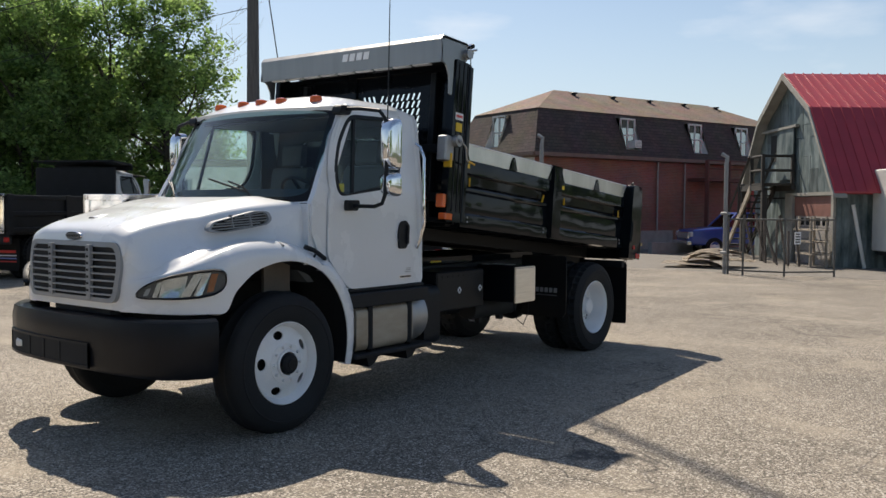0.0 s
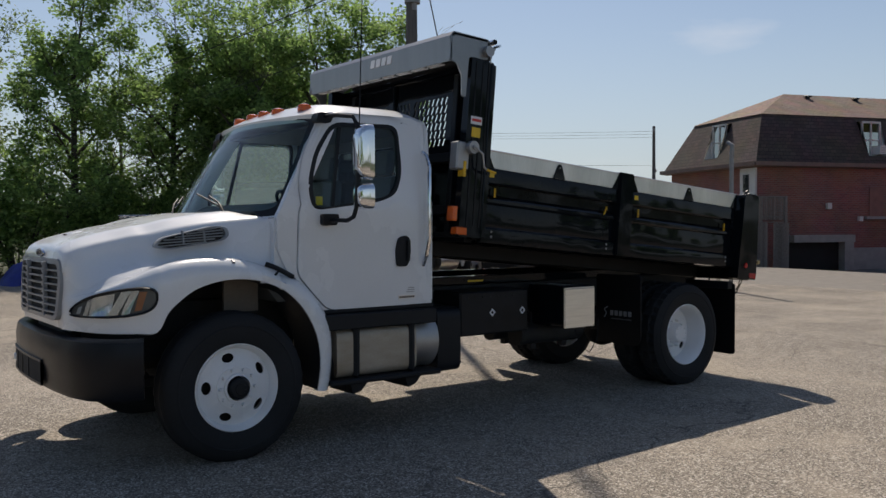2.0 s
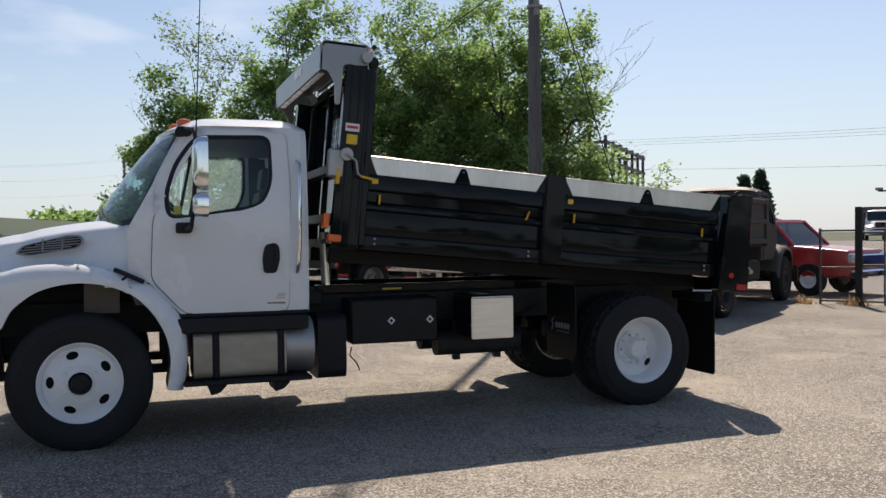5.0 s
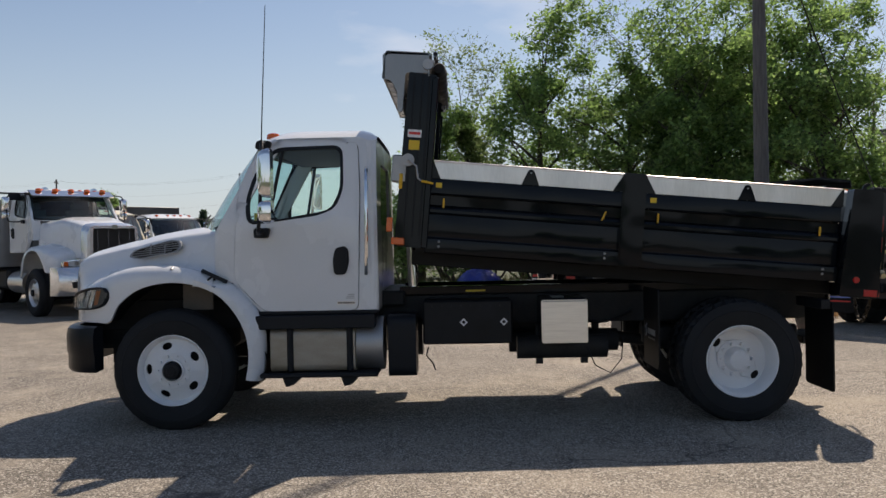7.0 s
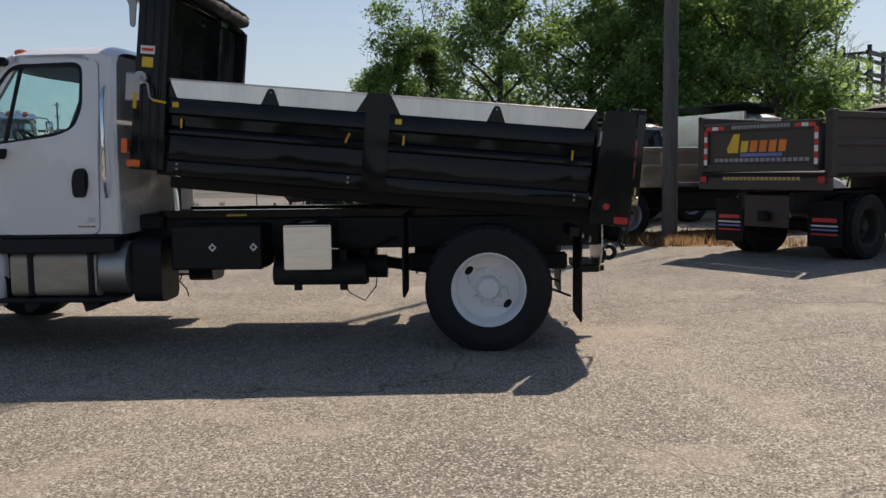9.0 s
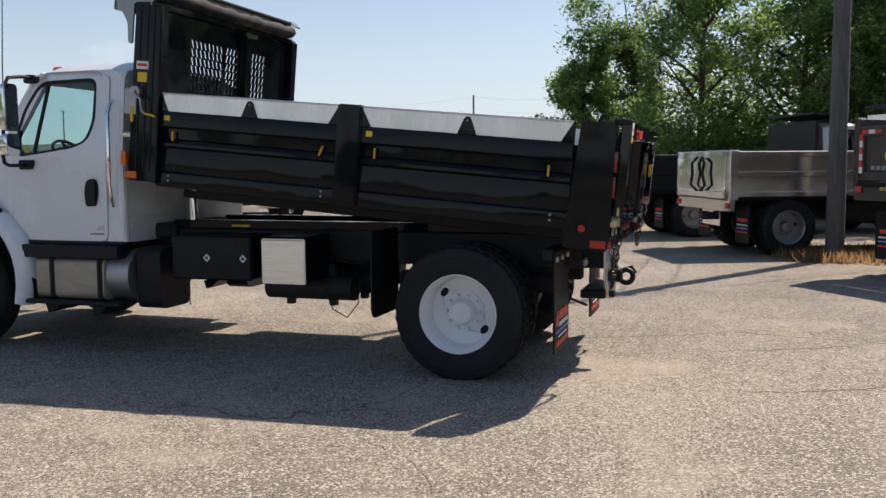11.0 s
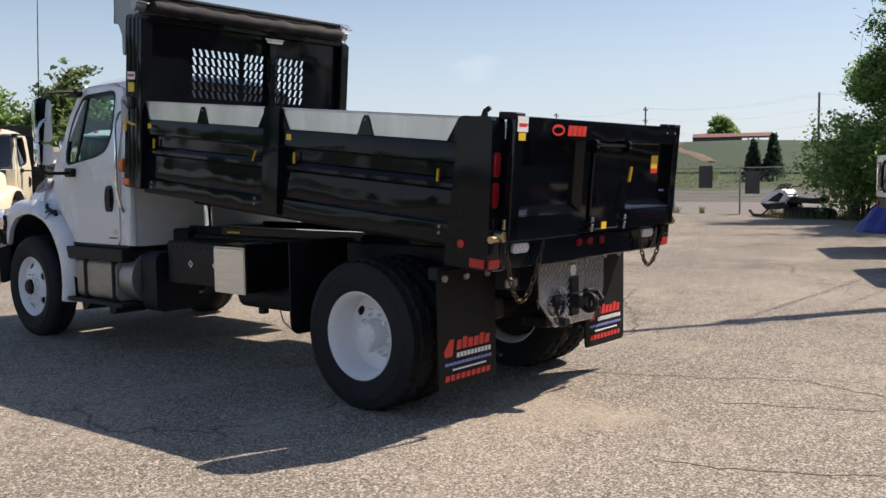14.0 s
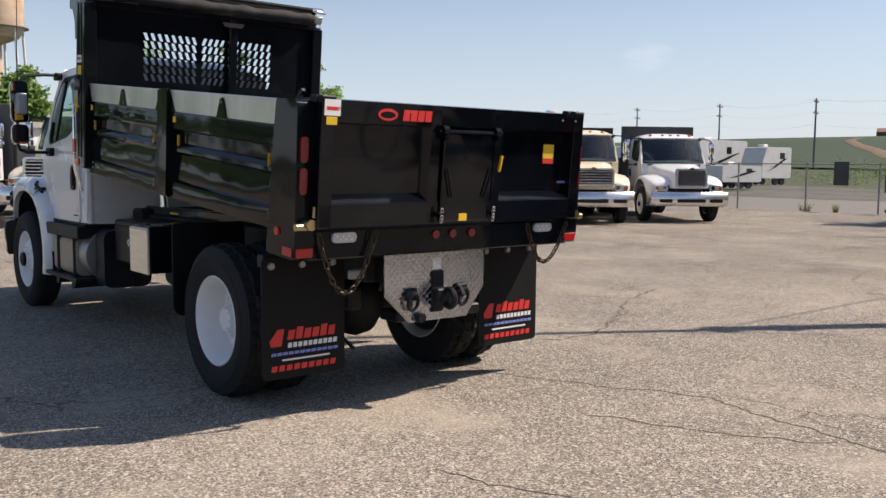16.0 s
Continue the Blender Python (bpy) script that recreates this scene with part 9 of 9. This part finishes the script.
intl, _ = parked("parked_dump_truck", "white dump truck with black grille and chrome bumper", (-23.9, -1.15), 0.575, 0.818, WHITE, {"bars": 15, "grille_h": 0.42, "grille_w": 0.4, "crown": 1.46}, BOX_GREY, BOX_GREY, GLASS_TEAL, shield=False, head=1.0)
cream, _ = parked("parked_dump_truck", "cream-white dump truck with a chrome slatted grille", (-21.0, -2.15), 0.62, 0.785, CREAM, {"bars": 5, "vertical": False, "grille_h": 0.36, "grille_w": 0.5, "crown": 1.42}, BLACK_DUSTY, BLACK_SATIN, GLASS_TEAL, shield=False, head=0.85)
pet, _ = parked("parked_dump_truck", "white heavy truck with tall chrome-framed grille and roof lamps", (-18.45, -2.1), 0.7, 0.71, WHITE, {"bars": 4, "grille_h": 0.62, "grille_w": 0.46, "crown": 1.7, "cap": True}, ALU_DULL, ALU_DULL, GLASS, rim=ALU)
bm = B()
prism(bm, [(0.46, 2.36), (0.50, 2.33), (0.72, 2.50), (0.70, 2.53)], -0.93, 0.93, 0.004)
part("sun_visor", bm, CHROME, pet, "bright metal sun visor over the windscreen")
for x in (-0.72, -0.36, 0.0, 0.36, 0.72):
    bm = B()
    loft(bm, [[(x + r * 1.5 * math.cos(a), 0.64 + r * math.sin(a), 2.49 + z) for a in [2 * math.pi * i / 12 for i in range(12)]] for r, z in ((0.045, 0.0), (0.045, 0.05), (0.035, 0.075), (0.015, 0.085))])
    part("marker_lamp", bm, ORANGE, pet, "amber lamp over the windscreen")
# its cab and nose sit higher than on the other trucks, with a lower windscreen
LOW_PARTS = ("wheel", "tyre", "hub_cap", "brake_drum", "axle", "bed_", "side_", "headboard", "cab_shield", "rear_bolster", "frame_rail", "tail", "gate_", "mud_flap", "print_bar", "hitch_plate", "fuel_tank", "engine")
for ob in pet.children_recursive:
    if ob.type == "MESH" and not ob.name.startswith(LOW_PARTS):
        for v in ob.data.vertices:
            rise = 0.22 + 0.18 * min(1, max(0, (v.co.y + 1.16) / 1.52))
            rise = 0.24 if ob.name.startswith(("front_wing", "headlamp", "lens", "indicator", "bulb_bowl")) else (0.1 if ob.name.startswith("bumper") else rise)
            v.co.z = v.co.z + rise - 0.2 * max(0, v.co.z - 1.68)
            if ob.name.startswith("bumper"):
                v.co.z += 0.45 * (v.co.z - 0.5)
            v.co.y = min(v.co.y, 0.36) * 1.2 - 0.072 + max(0, v.co.y - 0.36) if not ob.name.startswith("front_wing") else v.co.y
pet.matrix_basis = pet.matrix_basis @ Matrix.Scale(1.09, 4)
for t in (intl, cream):
    for ob in t.children_recursive:
        if ob.type == "MESH" and ob.name.startswith(("bumper", "grille", "badge", "headlamp", "lens", "indicator", "bulb_bowl", "front_wing")):
            for v in ob.data.vertices:
                v.co.z += 0.06 if ob.name.startswith("front_wing") else 0.1
intl.matrix_basis = intl.matrix_basis @ Matrix.Scale(1.0, 4)
cream.matrix_basis = cream.matrix_basis @ Matrix.Scale(1.02, 4)
for x in (-0.5, 0.62):
    bm = B()
    lathe(bm, [(0.001, -0.12), (0.05, -0.1), (0.085, 0.0), (0.09, 0.1), (0.001, 0.11)], (0, 0, 0), 16)
    part("roof_horn", bm, CHROME, pet, "chrome roof lamp", 35, Matrix.Translation((x, 0.95, 2.75)) @ Matrix.Rotation(radians(-90), 4, "Z"))
for k, (x, y) in enumerate(((-11.6, -6.0), (-8.9, -8.4), (-6.0, -10.8), (-3.0, -13.2))):
    src = (intl, cream, intl, pet)[k]
    copy_thing(src, pose(x, y, 0, 0, 0, heading_turn(0.62, 0.78)) @ Matrix.Scale(1.1, 4))
for x, y in ((-54.4, 62.7), (-51.6, 64.4)):
    copy_thing(intl, pose(x, y, ground_z(x, y) - 0.02, 0, 0, heading_turn(0.75, -0.66)))

t = thing("floodlight_pole", "grey pole with two floodlights on a cross bar", "street lamp", (-56.6, 66.6, ground_z(-56.6, 66.6)), 40)
bm = B()
rod(bm, (0, 0, -0.1), (0, 0, 4.3), 0.14, 0.1, 10)
part("mast", bm, BLACK_DUSTY, t)
bm = B()
rod(bm, (-1.3, 0, 4.25), (1.3, 0, 4.25), 0.07, 0.07, 8)
part("cross_bar", bm, BLACK_DUSTY, t)
for x in (-1.2, 1.2):
    bm = B()
    box(bm, x - 0.3, x + 0.3, -0.2, 0.2, 4.3, 4.55, 0.05)
    part("floodlight", bm, GREY_PLASTIC, t)

# the row seen from behind
ARMY_AT, HA = Vector((-12.1, 14.57)), Vector((-0.6, 0.80))
fa = ARMY_AT + HA * 4.8
army = thing("army_dump_truck", "olive drab dump truck with printed tailgate", "truck", (fa.x, fa.y, 0), heading_turn(HA.x, HA.y), "parked trucks")
build_cab(army, ARMY, GLASS_DARK)
build_nose(army, ARMY, bars=6, shell=ARMY, bumper=ARMY, crown=1.6, badge=False)
simple_bed(army, ARMY, ARMY, z0=1.34, z1=2.26, hw=1.12, shield=False, head=0.05)
ag = simple_gate(army, ARMY, ARMY, hw=1.04, z0=1.4, z1=2.12, arms=False)
axle_wheels(army, 4.75, False, ARMY_RIM)
for k in range(6):
    bm = B()
    a = 0.52 - k * 0.17
    if k == 0:
        prism(bm, [(a + 0.06, 1.67), (a - 0.13, 1.67), (a - 0.16, 1.97), (a - 0.05, 1.97), (a + 0.08, 1.74)], 5.972, 5.976, 0, "y")
    else:
        prism(bm, [(a, 1.68), (a - 0.13, 1.68), (a - 0.155, 1.86), (a - 0.025, 1.86)], 5.972, 5.976, 0, "y")
    part("print_flame", bm, (YELLOW, YELLOW, FLAME, FLAME, FLAME, FLAME)[k], ag, "yellow and orange slanted lettering shown as blocks")
for z0, z1, x0, x1, mt, y in ((1.53, 1.585, -0.86, 0.86, GREY_PLASTIC, 5.975), (2.045, 2.1, -0.55, 0.5, GREY_PLASTIC, 6.015), (1.61, 1.66, -0.4, 0.35, BLUE_PRINT, 5.975), (1.24, 1.29, -0.7, 0.7, STRAWY, 5.955)):
    bm = B()
    n = 18
    for k in range(n):
        a = x0 + (x1 - x0) * k / n
        box(bm, a, a + (x1 - x0) / n * 0.75, y, y + 0.004, z0, z1)
    part("print_bar", bm, mt, ag)
for s in (1, -1):
    for k in range(6):
        bm = B()
        box(bm, s * 0.99 - 0.03, s * 0.99 + 0.03, 6.012, 6.016, 1.48 + k * 0.093, 1.57 + k * 0.093)
        part("reflective_tape", bm, RED_PRINT if k % 2 else WHITE_PRINT, ag)
    for k in range(3):
        bm = B()
        box(bm, s * (0.92 - k * 0.115) - 0.055, s * (0.92 - k * 0.115) + 0.055, 6.012, 6.016, 2.04, 2.095)
        part("reflective_tape", bm, RED_PRINT if k % 2 == 0 else WHITE_PRINT, ag)

HS = Vector((-0.40, 0.916))
tail = Vector((-15.55, 10.74))
fs = tail + HS * 5.95
ss, _ = parked("steel_dump_truck", "dump truck with a bright polished steel bed and mirror-like tailgate", (fs.x, fs.y), HS.x, HS.y, WHITE, {"bars": 9}, STEEL_SIDE, STEEL_SIDE, gate=POLISHED, gate_frame=POLISHED, rim=ALU_DULL)
tb = Vector((-19.35, 9.0)) + HS * 5.95
parked("black_dump_truck", "dump truck with a black bed and polished steel tailgate", (tb.x, tb.y), HS.x, HS.y, WHITE_OLD, {"bars": 9}, BLACK_SATIN, BLACK_SATIN, gate=BLACK, gate_frame=POLISHED, rim=ALU_DULL)


def pickup(name, label, at, hx, hy, paint):
    t = thing(name, label, "pickup", at, heading_turn(hx, hy))
    bm, secs = B(), []
    for y, w, z0, z1 in ((-1.05, 0.86, 0.55, 0.98), (-0.95, 0.95, 0.45, 1.12), (0.1, 1.0, 0.45, 1.22), (0.55, 1.0, 0.45, 1.24), (2.4, 1.0, 0.45, 1.24), (2.5, 1.0, 0.45, 1.22), (4.6, 1.0, 0.5, 1.22), (4.65, 0.97, 0.55, 1.18)):
        secs.append([(x, y, z) for x, z in rounded([(-w, z0), (w, z0), (w, z1), (-w, z1)], 0.1)])
    loft(bm, secs)
    part("body", bm, paint, t, "", 40)
    bm = B()
    loft(bm, [[(x, y, z) for x in (-w, w)] for y, w, z in ((0.4, 0.9, 1.22), (1.05, 0.78, 1.86), (2.2, 0.78, 1.86), (2.5, 0.88, 1.22))], False, False)
    for s in (1, -1):
        bm.faces.new([bm.verts.new(p) for p in ((s * 0.9, 0.4, 1.22), (s * 0.78, 1.05, 1.86), (s * 0.78, 2.2, 1.86), (s * 0.88, 2.5, 1.22))])
    part("greenhouse_glass", bm, GLASS_DARK, t)
    bm = B()
    prism(bm, [(0.98, 1.80), (1.06, 1.90), (2.2, 1.90), (2.3, 1.80)], -0.8, 0.8, 0.03)
    for s in (1, -1):
        for a, b in (((s * 0.9, 0.42, 1.22), (s * 0.78, 1.05, 1.86)), ((s * 0.8, 1.55, 1.86), (s * 0.92, 1.5, 1.22)), ((s * 0.78, 2.2, 1.86), (s * 0.88, 2.48, 1.22))):
            rod(bm, a, b, 0.05, 0.05, 8)
    part("cabin_roof", bm, paint, t)
    bm = B()
    box(bm, -0.7, 0.7, -1.1, -1.0, 0.72, 1.02, 0.03)
    g = part("grille", bm, CHROME, t)
    for s in (1, -1):
        bm = B()
        box(bm, s * 0.8 - 0.14, s * 0.8 + 0.14, -1.08, -0.9, 0.82, 1.05, 0.03)
        part("headlamp", bm, LAMP_GREY, t)
        for y in (0.0, 3.6):
            bm = B()
            lathe(bm, [(0.22, -0.12), (0.38, -0.12), (0.40, -0.08), (0.40, 0.08), (0.38, 0.12), (0.22, 0.12)], (s * 0.9, y, 0.40), 28, True)
            w = part("wheel", bm, RUBBER, t)
            bm = B()
            lathe(bm, [(0.22, 0.1 * s), (0.15, 0.06 * s), (0.06, 0.1 * s), (0.001, 0.1 * s)], (s * 0.9, y, 0.40), 20)
            part("rim", bm, RIM, w)
    bm = B()
    box(bm, -0.95, 0.95, -1.22, -1.0, 0.45, 0.65, 0.04)
    part("bumper", bm, CHROME, t)
    return t


pickup("blue_pickup", "blue pickup truck parked by the brick house", (-14.1, 38.9, ground_z(-14.1, 38.9) - 0.02), -0.75, -0.66, BLUE_PAINT)
pickup("red_pickup", "red pickup truck parked beyond the gate", (-15.45, 21.5, 0.0), 0.93, 0.36, RED_PAINT)


def caravan(name, label, at, turn, L, W, H, z0, nose=0.0):
    t = thing(name, label, "caravan", at, turn)
    bm = B()
    prism(bm, rounded([(0, z0), (L, z0), (L, H), (nose, H), (0, z0 + (H - z0) * 0.5)], 0.15), -W / 2, W / 2, 0.03)
    body = part("body", bm, WHITE_OLD, t)
    bm = B()
    for k in range(2):
        pts = [(L * (0.1 + 0.16 * k) + L * 0.6 * i / 12, z0 + (H - z0) * (0.22 + 0.13 * k + 0.3 * (i / 12) ** 1.6), 0.02 + 0.16 * math.sin(math.pi * (i / 12) ** 2)) for i in range(13)]
        for s in (1, -1):
            loft(bm, [[(s * (W / 2 + o), y, z), (s * (W / 2 + o), y, z + w)] for o in (0.004,) for y, z, w in pts], False, False)
    part("swoosh_stripe", bm, PLASTIC, body)
    for s in (1, -1):
        bm = B()
        box(bm, s * W / 2 - 0.015, s * W / 2 + 0.015, L * 0.6, L * 0.6 + 0.6, z0 + (H - z0) * 0.62, z0 + (H - z0) * 0.82, 0.01)
        part("window", bm, GLASS_DARK, body)
    for s in (1, -1):
        for y in (L * 0.5, L * 0.5 + 0.8):
            bm = B()
            lathe(bm, [(0.001, -0.1), (0.32, -0.1), (0.34, 0), (0.32, 0.1), (0.001, 0.1)], (s * (W / 2 - 0.15), y, 0.34), 20)
            part("wheel", bm, RUBBER, t)
    bm = B()
    box(bm, -0.35, 0.35, L * 0.3, L * 0.45, H, H + 0.25, 0.05)
    part("air_conditioner", bm, WHITE_OLD, t)
    return t


caravan("camper_trailer", "small white folding trailer with black swoosh marks", (-60.0, -24.2, 0.05), 78, 4.0, 2.0, 1.75, 0.5)
caravan("travel_trailer", "tall white travel trailer with grey swoosh stripes", (-69.5, -33.5, 0.2), 80, 6.5, 2.4, 3.9, 0.7, 0.6)
caravan("motor_home", "white motor home parked in the grass", (-72.0, -28.4, 0.15), 80, 3.6, 2.4, 3.3, 0.6, 0.5)
caravan("travel_trailer", "tall white travel trailer with grey swoosh stripes", (-70, -42, 0.15), 80, 7.0, 2.4, 3.5, 0.7, 0.5)

# blue tarp over a heap, snowmobile, steel rack, water tower, farm shed
for at, sx, sy, sz, sd in (((-25.3, 7.65, 0), 1.1, 0.9, 0.68, 3),):
    t = thing("tarp_heap", "crumpled blue tarpaulin over a heap", "tarp", at, 20)
    bm, rows = B(), []
    for j in range(25):
        r = j / 24
        rows.append([(sx * r * math.cos(a) * (1 + 0.12 * math.sin(5 * a + sd)), sy * r * math.sin(a), sz * (1 - r ** 2.2) + (0.16 * noise.noise((3 * r * math.cos(a), 3 * r * math.sin(a), sd)) + 0.1 * abs(noise.noise((8 * r * math.cos(a), 8 * r * math.sin(a), sd)))) * (1 - r * 0.6)) for a in [2 * math.pi * i / 64 for i in range(65)]])
    grid(bm, rows)
    bmesh.ops.remove_doubles(bm, verts=bm.verts[:], dist=0.001)
    part("sheet", bm, TARP_BLUE, t, "", 60)
t = thing("snowmobile", "white and black snowmobile parked under the bush", "snowmobile", (-31.5, 3.0, 0), -25)
bm = B()
prism(bm, [(-1.3, 0.5), (-1.05, 0.74), (-0.5, 0.96), (-0.2, 0.98), (0.05, 0.78), (0.0, 0.55), (-0.7, 0.42)], -0.3, 0.3, 0.05)
cowl = part("cowl", bm, WHITE, t, "angular white cowl")
bm = B()
prism(bm, [(-1.18, 0.48), (-0.7, 0.42), (0.05, 0.54), (0.2, 0.34), (-0.9, 0.24)], -0.36, 0.36, 0.04)
part("belly_pan", bm, PLASTIC, cowl)
for s in (1, -1):
    bm = B()
    prism(bm, [(-0.85, 0.56), (-0.3, 0.86), (-0.1, 0.8), (-0.35, 0.52)], s * 0.305 - 0.012, s * 0.305 + 0.012, 0.004)
    part("side_panel", bm, PLASTIC, cowl, "black angular side panel")
    bm = B()
    tube(bm, [(s * 0.05, -0.2, 0.95), (s * 0.12, -0.1, 1.06), (s * 0.36, 0.0, 1.08)], 0.02, 8)
    part("handlebar", bm, PLASTIC, t)
bm = B()
prism(bm, rounded([(-0.05, 0.5), (1.35, 0.5), (1.45, 0.72), (0.9, 0.66), (0.1, 0.72)], 0.06), -0.18, 0.18, 0.04)
part("seat", bm, PLASTIC, t)
bm = B()
prism(bm, rounded([(-0.3, 0.0), (1.6, 0.0), (1.75, 0.2), (1.5, 0.36), (-0.2, 0.36)], 0.1), -0.2, 0.2)
part("track", bm, RUBBER, t)
for s in (1, -1):
    bm = B()
    tube(bm, [(s * 0.5, -1.5, 0.22), (s * 0.5, -1.3, 0.06), (s * 0.5, -0.4, 0.05)], 0.05, 8)
    rod(bm, (s * 0.5, -0.9, 0.08), (s * 0.3, -0.6, 0.4), 0.03, 0.03, 6)
    part("ski", bm, PLASTIC, t)
bm = B()
grid(bm, [[(x, -0.6 + 0.3 * k, 0.92 + 0.26 * k - 0.15 * abs(x)) for x in (-0.3, 0, 0.3)] for k in (0, 0.5, 1)])
part("windshield", bm, GLASS_DARK, t)
RACK = mat("purple_grey_rack_paint", (0.06, 0.055, 0.075), 0.6, var=0.25)
t = thing("steel_rack", "tall open rack of dark steel beams", "rack", (-31.5, 24.3, 0), 138.6)
for x in (-2.25, -0.75, 0.75, 2.25, 3.75, 5.25, 6.75):
    for y in (-0.45, 0.45):
        bm = B()
        box(bm, x - 0.06, x + 0.06, y - 0.06, y + 0.06, 0, 5.5 + 0.12 * (x < -2))
        part("upright", bm, RACK, t)
for z in (3.0, 3.85, 4.6, 5.35):
    for y in (-0.45, 0.45):
        bm = B()
        box(bm, -2.5, 7.2, y - 0.05, y + 0.05, z - 0.07, z + 0.07)
        part("beam", bm, RACK, t)
    for x in (-2.25, 2.25, 6.75):
        bm = B()
        box(bm, x - 0.04, x + 0.04, -0.45, 0.45, z - 0.05, z + 0.05)
        part("tie", bm, RACK, t)
t = thing("water_tower", "rust-stained cream water tower on tall legs", "tower", (-34.5, -128.0, 0))
bm = B()
cz = lambda prof: [[(r * math.cos(a), r * math.sin(a), z) for a in [2 * math.pi * i / 28 for i in range(28)]] for r, z in prof]
loft(bm, cz(((0.5, 18.5), (3.0, 19.6), (3.8, 21.0), (3.8, 25.6))))
part("tank", bm, TANK, t)
bm = B()
loft(bm, cz(((4.1, 25.6), (4.0, 25.8), (2.0, 27.4), (0.2, 28.0))))
part("tank_roof", bm, WHITE_OLD, t)
bm = B()
loft(bm, cz(((4.4, 21.0), (4.4, 21.15))))
part("catwalk", bm, GALV, t)
bm = B()
rod(bm, (0, 0, 0), (0, 0, 19), 0.7, 0.7, 14)
part("riser_pipe", bm, TANK, t)
for a in range(6):
    bm = B()
    c, d = math.cos(a * math.pi / 3), math.sin(a * math.pi / 3)
    rod(bm, (4.6 * c, 4.6 * d, 0), (3.6 * c, 3.6 * d, 21), 0.22, 0.2, 8)
    part("leg", bm, WHITE_OLD, t)
gz = ground_z(-278, -100)
t = thing("farm_shed", "long open farm shed with a rusty red roof", "shed", (-278, -100, gz - 0.9), 112)
bm = B()
prism(bm, [(-3.5, 2.5), (0, 3.7), (4.5, 2.4), (4.5, 2.2), (0, 3.5), (-3.5, 2.3)], -12, 12)
part("roof", bm, SHED_ROOF, t)
bm = B()
box(bm, -12, 3, -3.2, 4.0, -0.5, 2.4)
part("wall", bm, WOOD, t)
for x in (5, 8, 11.5):
    bm = B()
    box(bm, x - 0.2, x + 0.2, 3.6, 4.0, -0.5, 2.3)
    part("post", bm, WOOD, t)
sheet("crop_field", spaced(-268, -120, 20), spaced(-150, 60, 20), lambda x, y: ground_z(x, y) + 0.25, CROP, "green crop field on the hillside", "field")
t = thing("low_shop_roof", "long pale flat-roofed shed beyond the trucks", "building", (-20, -42, 0), 20)
bm = B()
box(bm, -14, 14, -4, 4, 0, 3.4)
part("wall", bm, WHITE_OLD, t)
bm = B()
box(bm, -14.3, 14.3, -4.3, 4.3, 3.4, 3.7)
part("roof", bm, CONCRETE, t)


# unseen trees added behind the walk for reflections, near north-east, far south-east
for x, y, h, r, sd in ((52, 16, 4.0, 2.6, 71), (46, 27, 5.5, 3.4, 72), (38, 38, 9.5, 4.6, 73), (28, 46, 10.0, 4.6, 74), (17, 52, 10.0, 4.6, 82), (54, -2, 3.6, 2.4, 75), (52, -16, 3.8, 2.6, 76), (40, -30, 5.0, 3.0, 77), (22, -27, 9.0, 4.2, 78), (15, -31, 9.5, 4.2, 79), (8, -33, 9.0, 4.2, 80), (2, -37, 9.5, 4.2, 81)):
    make_tree("roadside_tree", "unseen leafy green tree added behind the walk for reflections", (x, y, 0), h, r, sd, LEAF, **{**FAR, "low": 0.1})
